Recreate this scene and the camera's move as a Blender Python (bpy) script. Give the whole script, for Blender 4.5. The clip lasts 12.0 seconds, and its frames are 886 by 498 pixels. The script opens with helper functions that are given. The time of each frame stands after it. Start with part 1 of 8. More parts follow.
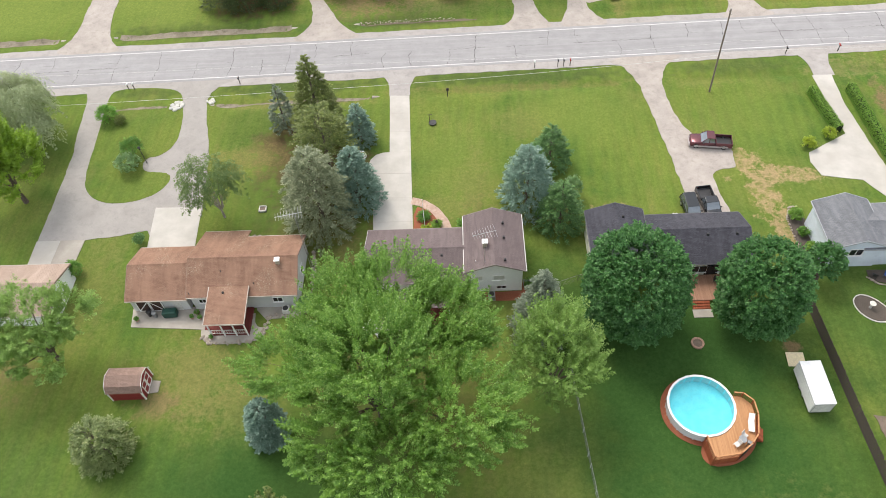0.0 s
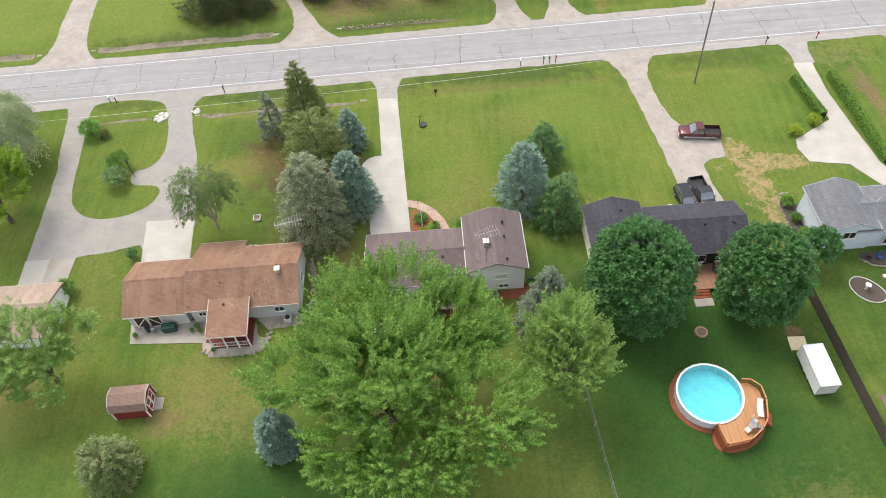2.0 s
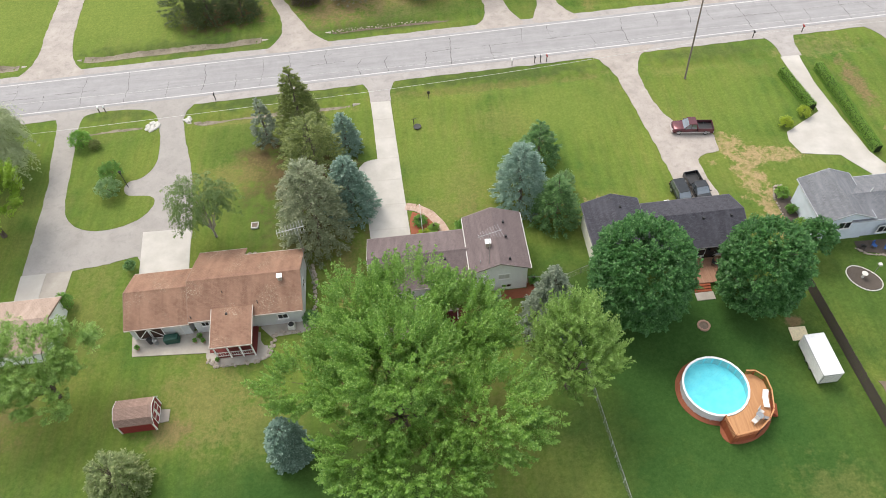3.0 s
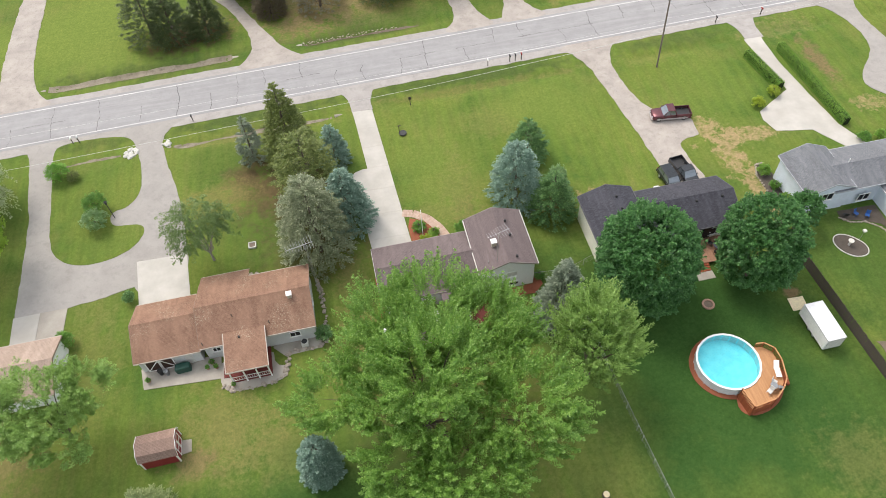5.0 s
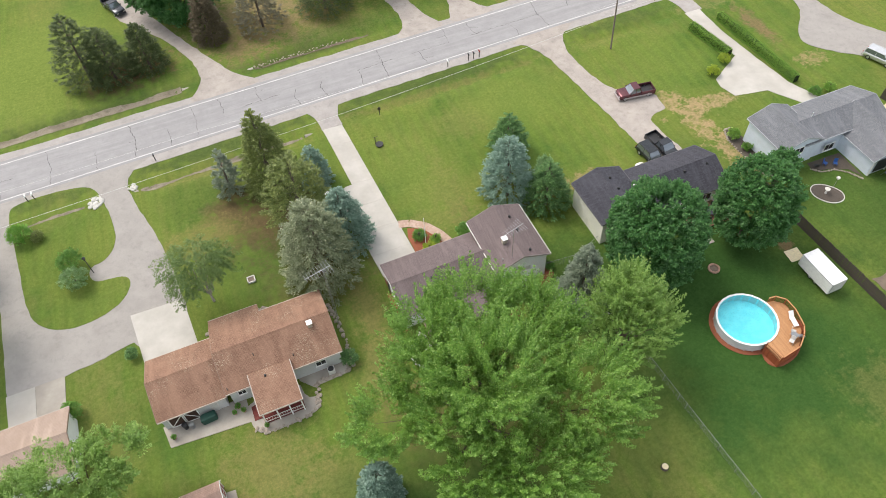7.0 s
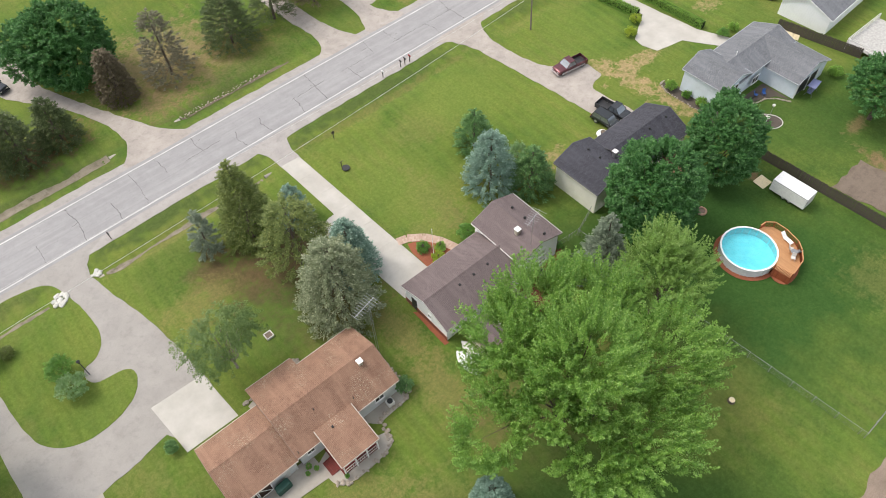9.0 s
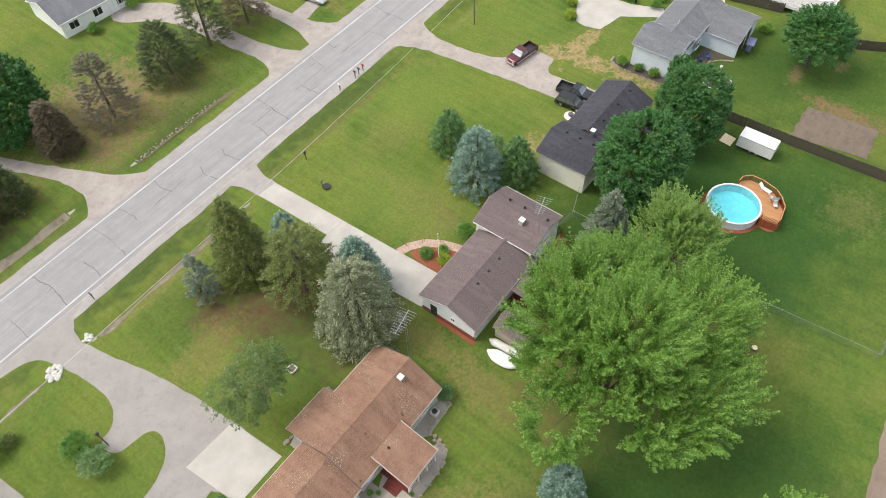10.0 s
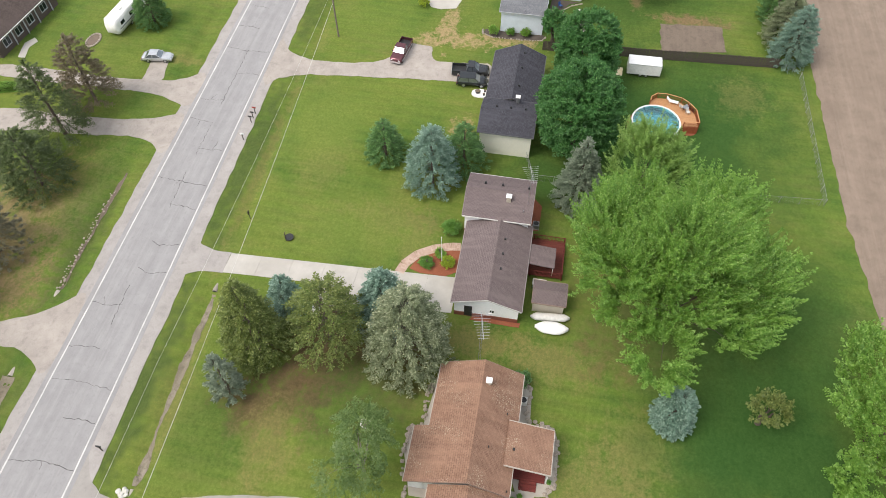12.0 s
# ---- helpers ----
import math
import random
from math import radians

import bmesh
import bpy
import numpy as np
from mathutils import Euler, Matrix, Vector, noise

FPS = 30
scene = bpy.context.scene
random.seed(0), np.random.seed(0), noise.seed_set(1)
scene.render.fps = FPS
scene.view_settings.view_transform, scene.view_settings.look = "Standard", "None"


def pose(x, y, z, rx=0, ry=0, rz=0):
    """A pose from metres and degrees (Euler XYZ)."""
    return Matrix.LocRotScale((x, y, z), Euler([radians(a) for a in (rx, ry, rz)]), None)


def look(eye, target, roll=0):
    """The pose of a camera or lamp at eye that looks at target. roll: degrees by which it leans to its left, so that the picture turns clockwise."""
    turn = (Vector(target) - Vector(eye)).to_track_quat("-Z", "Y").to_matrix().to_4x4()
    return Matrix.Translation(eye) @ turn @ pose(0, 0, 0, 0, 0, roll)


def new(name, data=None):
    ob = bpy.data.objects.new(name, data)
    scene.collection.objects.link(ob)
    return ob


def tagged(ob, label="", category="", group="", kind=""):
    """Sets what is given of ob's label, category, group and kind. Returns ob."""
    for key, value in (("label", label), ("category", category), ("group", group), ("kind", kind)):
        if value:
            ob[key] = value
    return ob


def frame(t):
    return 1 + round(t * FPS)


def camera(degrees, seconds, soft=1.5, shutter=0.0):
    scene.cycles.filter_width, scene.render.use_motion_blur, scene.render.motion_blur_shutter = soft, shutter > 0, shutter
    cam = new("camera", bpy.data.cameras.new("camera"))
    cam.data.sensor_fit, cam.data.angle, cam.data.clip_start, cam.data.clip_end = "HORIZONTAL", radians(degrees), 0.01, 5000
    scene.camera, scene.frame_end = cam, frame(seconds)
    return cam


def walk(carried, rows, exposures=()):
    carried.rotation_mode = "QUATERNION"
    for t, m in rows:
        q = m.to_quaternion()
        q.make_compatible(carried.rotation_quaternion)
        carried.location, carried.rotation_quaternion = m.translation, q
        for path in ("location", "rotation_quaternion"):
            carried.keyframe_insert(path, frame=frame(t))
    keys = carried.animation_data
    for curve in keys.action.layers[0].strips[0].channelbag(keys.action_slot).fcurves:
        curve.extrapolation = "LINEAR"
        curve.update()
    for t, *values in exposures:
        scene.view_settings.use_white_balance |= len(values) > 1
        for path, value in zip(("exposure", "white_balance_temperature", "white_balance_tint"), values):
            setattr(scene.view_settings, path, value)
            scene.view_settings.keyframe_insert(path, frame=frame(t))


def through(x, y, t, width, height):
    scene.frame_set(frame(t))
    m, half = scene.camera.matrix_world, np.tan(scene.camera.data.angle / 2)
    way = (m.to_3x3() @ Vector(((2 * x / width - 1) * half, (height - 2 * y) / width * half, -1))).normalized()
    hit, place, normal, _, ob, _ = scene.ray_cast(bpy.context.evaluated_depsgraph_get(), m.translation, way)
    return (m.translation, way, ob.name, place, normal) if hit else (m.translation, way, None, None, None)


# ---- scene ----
cam = camera(63.9, 12.0, 0.9)
PATH = [
    (0, (1.517, 0.647, 71.052), (1.443, 1.87, 69.471), -4.6),
    (0.5, (0.877, 0.774, 71.109), (0.819, 1.996, 69.527), -4.7),
    (1, (0.074, 0.748, 71.082), (0.034, 1.97, 69.499), -4.5),
    (1.5, (-0.787, 0.867, 71.008), (-0.809, 2.089, 69.425), -4.5),
    (2, (-1.608, 0.864, 71.012), (-1.61, 2.088, 69.43), -4.5),
    (2.5, (-2.801, 1.078, 71.185), (-2.778, 2.299, 69.601), -4.4),
    (3, (-3.928, 1.247, 71.359), (-3.88, 2.466, 69.774), -4.4),
    (5, (-10.395, 2.158, 72.284), (-10.21, 3.358, 70.695), -4.2),
    (5.5, (-12.557, 2.679, 72.246), (-12.326, 3.871, 70.657), -4.1),
    (6, (-15.233, 3.609, 72.234), (-14.945, 4.786, 70.642), -3.9),
    (6.5, (-17.981, 4.719, 72.231), (-17.633, 5.878, 70.638), -3.8),
    (7, (-21.013, 6.128, 72.322), (-20.6, 7.265, 70.729), -3.8),
    (7.5, (-24.261, 7.862, 72.435), (-23.776, 8.968, 70.841), -3.8),
    (7.7, (-25.673, 8.758, 72.436), (-25.157, 9.848, 70.84), -3.7),
    (9.5, (-40.153, 20.789, 73.116), (-39.321, 21.639, 71.508), -2.8),
    (10, (-44.049, 25.746, 73.07), (-43.128, 26.494, 71.46), -2.4),
    (10.5, (-47.446, 31.104, 72.968), (-46.445, 31.736, 71.356), -2.0),
    (11, (-50.258, 37.031, 72.962), (-49.192, 37.533, 71.346), -1.4),
    (11.5, (-52.444, 43.086, 72.951), (-51.322, 43.45, 71.336), -0.9),
    (12, (-54.143, 49.566, 72.546), (-52.976, 49.78, 70.936), -0.3),
]
walk(cam, [(t, look(eye, target, roll)) for t, eye, target, roll in PATH],
     exposures=[(0.0, 0.60), (12.0, 0.45)])

# ---- sky, sun and exposure ----
SUN_EL, SUN_AZ = radians(56), radians(-33)      # azimuth from +y towards +x
world = bpy.data.worlds.new("sky")
scene.world = world
world.use_nodes = True
wn, wl = world.node_tree.nodes, world.node_tree.links
sky_tex = wn.new("ShaderNodeTexSky")
sky_tex.sky_type = 'NISHITA'
sky_tex.sun_disc = False
sky_tex.sun_elevation = SUN_EL
sky_tex.sun_rotation = SUN_AZ
sky_tex.dust_density = 6.0
sky_tex.ozone_density = 0.5
wl.new(sky_tex.outputs[0], wn["Background"].inputs[0])
wn["Background"].inputs[1].default_value = 0.06
# an even veil of bright cloud over the whole sky
veil, both = wn.new("ShaderNodeBackground"), wn.new("ShaderNodeAddShader")
veil.inputs[0].default_value, veil.inputs[1].default_value = (0.96, 0.98, 1.0, 1.0), 0.62
wl.new(wn["Background"].outputs[0], both.inputs[0]), wl.new(veil.outputs[0], both.inputs[1])
wl.new(both.outputs[0], wn["World Output"].inputs[0])
sun_data = bpy.data.lights.new("sun", 'SUN')
sun_data.energy = 1.45
sun_data.angle = radians(26)
sun_data.color = (1.0, 0.95, 0.88)
sun = new("sun", sun_data)
sun_dir = Vector((math.sin(SUN_AZ) * math.cos(SUN_EL), math.cos(SUN_AZ) * math.cos(SUN_EL), math.sin(SUN_EL)))
sun.matrix_world = look(sun_dir * 200, (0, 0, 0))

# ---- materials ----
MATS = {}


class Nodes:
    """A small builder for node materials."""

    def __init__(self, name):
        self.mat = bpy.data.materials.new(name)
        self.mat.use_nodes = True
        self.t = self.mat.node_tree
        self.bsdf = self.t.nodes["Principled BSDF"]
        self.out = self.t.nodes["Material Output"]

    def node(self, kind, **values):
        n = self.t.nodes.new(kind)
        if "operation" in values:
            n.operation = values["operation"]
        if "use_clamp" in values:
            n.use_clamp = values["use_clamp"]
        if "data_type" in values:
            n.data_type = values["data_type"]
        if "blend_type" in values:
            n.blend_type = values["blend_type"]
        if "wave_type" in values:
            n.wave_type = values["wave_type"]
        if "bands_direction" in values:
            n.bands_direction = values["bands_direction"]
        if "noise_dimensions" in values:
            n.noise_dimensions = values["noise_dimensions"]
        return n

    def link(self, a, b):
        self.t.links.new(a, b)

    def put(self, socket, value):
        if isinstance(value, bpy.types.NodeSocket):
            self.link(value, socket)
        else:
            socket.default_value = value

    def position(self):
        return self.node("ShaderNodeNewGeometry").outputs["Position"]

    def local(self):
        return self.node("ShaderNodeTexCoord").outputs["Object"]

    def mapped(self, vec, scale=(1, 1, 1), loc=(0, 0, 0), rot=(0, 0, 0)):
        m = self.node("ShaderNodeMapping")
        self.link(vec, m.inputs[0])
        m.inputs[1].default_value, m.inputs[2].default_value, m.inputs[3].default_value = loc, rot, scale
        return m.outputs[0]

    def noise(self, vec, scale, detail=4, rough=0.55):
        n = self.node("ShaderNodeTexNoise")
        self.link(vec, n.inputs["Vector"])
        n.inputs["Scale"].default_value, n.inputs["Detail"].default_value, n.inputs["Roughness"].default_value = scale, detail, rough
        return n.outputs["Fac"]

    def math(self, op, a, b=0.0, clamp=False):
        n = self.node("ShaderNodeMath", operation=op, use_clamp=clamp)
        self.put(n.inputs[0], a)
        self.put(n.inputs[1], b)
        return n.outputs[0]

    def span(self, value, lo, hi, to_lo=0.0, to_hi=1.0):
        n = self.node("ShaderNodeMapRange")
        self.put(n.inputs[0], value)
        for i, v in enumerate((lo, hi, to_lo, to_hi)):
            n.inputs[i + 1].default_value = v
        return n.outputs[0]

    def mix(self, fac, a, b, blend='MIX'):
        n = self.node("ShaderNodeMix", data_type='RGBA', blend_type=blend)
        self.put(n.inputs[0], fac)
        for s, v in ((n.inputs[6], a), (n.inputs[7], b)):
            self.put(s, (*v, 1.0) if isinstance(v, tuple) and len(v) == 3 else v)
        return n.outputs[2]

    def bump(self, height, strength=0.3, distance=0.02):
        n = self.node("ShaderNodeBump")
        self.put(n.inputs["Height"], height)
        n.inputs["Strength"].default_value, n.inputs["Distance"].default_value = strength, distance
        self.link(n.outputs[0], self.bsdf.inputs["Normal"])

    def done(self, colour, rough=0.8, metal=0.0, spec=0.4):
        self.put(self.bsdf.inputs["Base Color"], (*colour, 1.0) if isinstance(colour, tuple) and len(colour) == 3 else colour)
        self.put(self.bsdf.inputs["Roughness"], rough)
        self.put(self.bsdf.inputs["Metallic"], metal)
        self.put(self.bsdf.inputs["Specular IOR Level"], spec)
        MATS[self.mat.name] = self.mat
        return self.mat


def plain(name, colour, rough=0.6, metal=0.0, vary=0.18, scale=3.0, bump=0.0, spec=0.4):
    """A painted, plastic or metal surface with a little dirt at two scales."""
    n = Nodes(name)
    p = n.local()
    f = n.math('ADD', n.math('MULTIPLY', n.noise(p, scale), 0.6), n.math('MULTIPLY', n.noise(p, scale * 9), 0.4))
    dark = tuple(c * (1 - vary) for c in colour)
    light = tuple(min(1, c * (1 + vary * 0.6)) for c in colour)
    if bump:
        n.bump(n.noise(p, scale * 12), bump, 0.01)
    return n.done(n.mix(n.span(f, 0.35, 0.65), dark, light), n.span(f, 0.3, 0.7, rough - 0.08, min(1, rough + 0.1)), metal, spec)


def blob(n, pos, x, y, rx, ry, turn=0.0):
    """1 inside an uneven patch of the ground, 0 outside."""
    v = n.mapped(pos, (1, 1, 0), (0, 0, 0))
    sub = n.node("ShaderNodeVectorMath", operation='SUBTRACT')
    n.link(v, sub.inputs[0])
    sub.inputs[1].default_value = (x, y, 0)
    m = n.mapped(sub.outputs[0], (1 / rx, 1 / ry, 0), rot=(0, 0, radians(turn)))
    ln = n.node("ShaderNodeVectorMath", operation='LENGTH')
    n.link(m, ln.inputs[0])
    return ln.outputs["Value"]


def make_grass():
    n = Nodes("mown_grass")
    p = n.position()
    big = n.noise(p, 0.045, 4, 0.6)
    mid = n.noise(p, 0.20, 5, 0.65)
    fine = n.noise(p, 2.4, 5, 0.75)
    blade = n.noise(p, 12.0, 3, 0.7)
    # mowing lanes run away from the road
    wave = n.node("ShaderNodeTexWave", wave_type='BANDS', bands_direction='X')
    n.link(n.mapped(p, rot=(0, 0, radians(3))), wave.inputs["Vector"])
    for k, v in (("Scale", 0.17), ("Distortion", 2.0), ("Detail", 2.0), ("Detail Scale", 0.6)):
        wave.inputs[k].default_value = v
    streak = n.noise(n.mapped(p, (1.6, 0.12, 1), rot=(0, 0, radians(3))), 1.0, 4, 0.6)
    col = n.mix(n.span(big, 0.38, 0.60), (0.076, 0.140, 0.028), (0.160, 0.200, 0.042))
    col = n.mix(n.span(mid, 0.42, 0.72, 0, 0.65), col, (0.180, 0.205, 0.045))
    dry = n.noise(n.mapped(p, (1, 1, 1), (31, 7, 0)), 0.085, 6, 0.65)
    col = n.mix(n.span(dry, 0.50, 0.70, 0, 0.5), col, (0.225, 0.200, 0.070))
    col = n.mix(n.math('MULTIPLY', wave.outputs["Fac"], n.span(n.noise(p, 0.06, 2), 0.4, 0.6, 0.08, 0.45)), col, (0.150, 0.225, 0.036))
    col = n.mix(n.span(streak, 0.46, 0.66, 0, 0.30), col, (0.066, 0.128, 0.018))
    # worn, dry and bare places; lush grass, with tree shade painted as dark green
    edge = n.math('ADD', n.math('MULTIPLY', n.noise(p, 0.60, 6, 0.72), 3.6), -1.8)
    drift = n.math('ADD', n.math('MULTIPLY', n.noise(p, 0.16, 4, 0.6), 1.2), -0.6)
    tufts = n.noise(p, 0.95, 6, 0.75)
    for x, y, rx, ry, turn, amount, soil in PATCHES:
        d = n.math('ADD', blob(n, p, x, y, rx * 1.25, ry * 1.25, turn), drift if soil in (LUSH_SHADE, LIME) else edge)
        hi, lo = (1.0, 0.62) if soil is STRAW else ((1.20, 0.45) if soil in (LUSH_SHADE, LIME) else (1.1, 0.35))
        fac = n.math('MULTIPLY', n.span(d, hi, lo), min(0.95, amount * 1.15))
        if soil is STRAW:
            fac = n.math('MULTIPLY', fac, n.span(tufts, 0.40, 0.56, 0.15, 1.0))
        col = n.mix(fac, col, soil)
    mott = n.noise(p, 0.8, 6, 0.75)
    col = n.mix(n.span(mott, 0.40, 0.60), col, (0.87, 0.90, 0.86), 'MULTIPLY')
    tuft = n.noise(n.mapped(p, loc=(9, 3, 0)), 1.3, 5, 0.75)
    col = n.mix(n.span(tuft, 0.52, 0.70), col, (1.10, 1.05, 1.08), 'MULTIPLY')
    col = n.mix(n.span(fine, 0.38, 0.64), col, (0.74, 0.78, 0.74), 'MULTIPLY')
    col = n.mix(n.span(blade, 0.5, 0.72), col, (1.35, 1.26, 1.45), 'MULTIPLY')
    n.bump(n.math('ADD', blade, fine), 0.5, 0.06)
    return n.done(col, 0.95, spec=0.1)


# the dark green is for lusher grass and for tree shade painted in
STRAW, SOIL, LUSH_SHADE, WORN = (0.36, 0.265, 0.140), (0.215, 0.150, 0.080), (0.040, 0.094, 0.021), (0.205, 0.190, 0.065)
LIME = (0.172, 0.222, 0.046)
BANK, NEEDLES = (0.080, 0.112, 0.032), (0.125, 0.088, 0.045)
PATCHES = [
    # straw-dry lawn by the grey house
    (40.6, 64.0, 1.9, 5.5, 10, 1.0, STRAW), (41.4, 56.5, 1.5, 5.0, 5, 0.95, STRAW), (43.5, 66.3, 5.0, 1.4, 0, 0.85, STRAW), (39.0, 69.0, 1.4, 2.2, 0, 0.7, STRAW),
    (62.3, 79.0, 1.3, 5.0, 8, 0.7, SOIL), (64.5, 68.0, 2.4, 1.4, 0, 0.6, STRAW), (20.0, 60.5, 2.4, 1.6, 0, 0.6, STRAW),
    (-1.0, 62.8, 4.5, 2.0, -25, 0.5, WORN), (2.5, 66.0, 2.2, 6.0, 4, 0.3, SOIL), (12.5, 60.5, 3.0, 1.4, 0, 0.5, WORN), (10.0, 78.0, 4.0, 3.0, 20, 0.35, WORN),
    # needle-strewn lawn under the spruces
    (-24.5, 72.5, 4.0, 3.8, 20, 0.6, NEEDLES), (-19.0, 70.5, 6.5, 5.0, 0, 0.95, NEEDLES), (-26.5, 76.0, 3.0, 2.6, 0, 0.8, NEEDLES), (-30.0, 73.0, 4.0, 3.0, 0, 0.6, WORN), (-18.0, 62.0, 6.0, 5.5, 0, 0.6, NEEDLES), (-24.9, 78.6, 2.0, 2.0, 0, 0.7, NEEDLES),
    # lusher grass and tree shade, both painted dark green
    (-24.0, 64.5, 6.0, 5.0, 0, 0.35, LUSH_SHADE), (-31.0, 80.0, 5.0, 4.0, 0, 0.35, LUSH_SHADE),
    # back lawn of the brown house and the strip beside it
    (-30.0, 38.5, 5.0, 5.5, 0, 0.6, WORN), (-33.5, 35.0, 2.4, 1.6, 0, 0.5, SOIL), (-14.0, 53.0, 1.8, 6.0, 0, 0.7, WORN), (-24.0, 34.5, 4.0, 4.0, 0, 0.45, WORN),
    (-15.0, 44.0, 2.6, 6.0, 20, 0.65, WORN), (-45.5, 50.0, 3.0, 8.0, 0, 0.35, WORN), (-4.0, 35.0, 9.0, 7.0, 0, 0.35, NEEDLES), (-13.5, 37.5, 3.0, 4.0, 0, 0.2, NEEDLES),
    # dark green lawn, partly the maples' shade painted into the colour
    (-38.0, 24.0, 12.0, 8.0, 20, 0.35, LUSH_SHADE), (-52.0, 28.0, 9.0, 8.0, 0, 0.3, LUSH_SHADE), (-28.0, 27.0, 6.0, 5.0, 0, 0.35, LUSH_SHADE),
    (-55.0, 40.0, 5.0, 4.0, 0, 0.5, SOIL), (-12.0, 22.0, 9.0, 6.0, 0, 0.45, LUSH_SHADE), (-23.0, 19.0, 9.0, 9.0, 0, 0.85, LUSH_SHADE), (-10.0, 16.0, 10.0, 6.0, 0, 0.6, LUSH_SHADE), (-17.0, 26.0, 9.0, 7.0, 0, 0.6, LUSH_SHADE), (8.0, 24.0, 7.0, 6.0, 0, 0.25, WORN), (-2.0, 14.0, 9.0, 5.0, 0, 0.4, LUSH_SHADE),
    # across the road
    (-50.0, 117.0, 15.0, 11.0, 0, 0.75, LIME), (-80.0, 115.0, 12.0, 12.0, 0, 0.75, LIME), (-44.0, 126.0, 8.0, 8.0, 0, 0.6, LIME), (-36.0, 111.0, 5.0, 3.2, 0, 0.8, NEEDLES),
    (18.0, 80.0, 7.0, 5.0, 10, 0.6, LIME), (44.0, 78.0, 6.0, 6.0, 0, 0.35, LIME), (0.0, 70.0, 4.0, 9.0, 0, 0.4, LIME),
    (-3.0, 110.5, 10.0, 5.0, 0, 0.60, WORN), (-11.0, 118.0, 10.0, 9.0, 0, 0.9, (0.25, 0.195, 0.095)), (-33.0, 113.0, 6.0, 3.0, 0, 0.7, SOIL), (-16.0, 110.0, 4.0, 4.0, 0, 0.5, SOIL), (0.0, 107.0, 10.0, 2.4, 0, 0.4, LUSH_SHADE), (28.0, 106.2, 0.9, 3.2, 0, 0.6, WORN),
    # lush lawn round the swimming pool and beyond, partly tree shade painted in
    (24.0, 32.0, 14.0, 17.0, 0, 0.85, LUSH_SHADE), (26.0, 40.0, 10.0, 6.0, 0, 0.7, LUSH_SHADE), (36.0, 24.0, 7.0, 12.0, 0, 0.45, LUSH_SHADE), (50.0, 42.0, 9.0, 10.0, 0, 0.55, LUSH_SHADE), (60.0, 30.0, 10.0, 12.0, 0, 0.5, LUSH_SHADE), (13.0, 46.0, 4.0, 7.0, 0, 0.6, LUSH_SHADE),
    (51.8, 27.0, 1.5, 5.2, 5, 0.9, SOIL), (36.9, 40.3, 0.9, 0.8, 0, 0.8, SOIL), (56.0, 36.0, 2.4, 0.9, 0, 0.6, SOIL), (34.0, 20.0, 4.0, 3.5, 0, 0.3, WORN), (62.0, 31.0, 1.3, 0.8, 0, 0.6, SOIL),
    # roadside banks
    (-25.0, 88.6, 13.0, 1.6, 1, 0.75, BANK), (9.5, 88.9, 16.0, 1.9, 1, 0.75, BANK), (42.0, 89.3, 8.0, 1.7, 1, 0.6, BANK), (-48.0, 88.4, 6.0, 1.4, 1, 0.5, BANK), (-42.0, 104.4, 16.0, 2.2, 1, 0.6, BANK), (-8.0, 104.6, 9.0, 1.8, 1, 0.6, BANK),
    (9.5, 86.6, 16.0, 0.7, 1, 0.5, WORN), (-24.0, 84.6, 12.0, 0.8, 1, 0.4, WORN), (37.0, 86.0, 5.0, 1.2, 0, 0.3, WORN), (60.0, 88.0, 6.0, 2.0, 0, 0.25, STRAW),
]
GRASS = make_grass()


def make_asphalt():
    n = Nodes("worn_asphalt")
    p = n.position()
    f = n.noise(p, 0.5, 6, 0.65)
    g = n.noise(p, 30, 3, 0.7)
    lane = n.noise(n.mapped(p, (0.02, 0.9, 1), rot=(0, 0, radians(-1.2))), 1.0, 3)
    col = n.mix(n.span(f, 0.3, 0.7), (0.25, 0.245, 0.25), (0.325, 0.32, 0.325))
    col = n.mix(n.span(lane, 0.4, 0.7, 0, 0.5), col, (0.205, 0.20, 0.205))
    col = n.mix(n.span(n.noise(n.mapped(p, (0.10, 1.4, 1), rot=(0, 0, radians(-1.2))), 1.0, 5, 0.7), 0.48, 0.68, 0, 0.45), col, (0.37, 0.36, 0.36))
    col = n.mix(n.span(n.noise(p, 2.2, 5, 0.75), 0.54, 0.68, 0, 0.40), col, (0.18, 0.175, 0.18))
    col = n.mix(n.span(g, 0.35, 0.8, 0, 0.4), col, (0.40, 0.39, 0.38))
    n.bump(g, 0.4, 0.01)
    return n.done(col, 0.9, spec=0.25)


def make_gravel(name, lo, hi, speck, rows=0.0, stain=0.0):
    n = Nodes(name)
    p = n.position()
    f = n.noise(p, 0.35, 6, 0.65)
    if rows:
        f = n.math('ADD', n.math('MULTIPLY', f, 0.5), n.math('MULTIPLY', n.noise(n.mapped(p, (0.02, 1 / rows, 1)), 1.0, 4, 0.7), 0.5))
    g = n.noise(p, 9, 6, 0.8)
    col = n.mix(n.span(f, 0.3, 0.7), lo, hi)
    col = n.mix(n.span(g, 0.42, 0.75, 0, 0.6), col, speck)
    if stain:
        dark = tuple(c * 0.55 for c in lo)
        col = n.mix(n.span(n.noise(p, 0.9, 6, 0.75), 0.50, 0.68, 0, stain), col, dark)
        col = n.mix(n.span(n.noise(n.mapped(p, loc=(5, 8, 0)), 0.22, 4, 0.6), 0.52, 0.66, 0, stain * 0.7), col, tuple(c * 0.7 for c in lo))
        col = n.mix(n.span(n.noise(p, 4.0, 4, 0.8), 0.60, 0.70, 0, stain), col, dark)
    n.bump(g, 0.6, 0.03)
    return n.done(col, 0.95, spec=0.2)


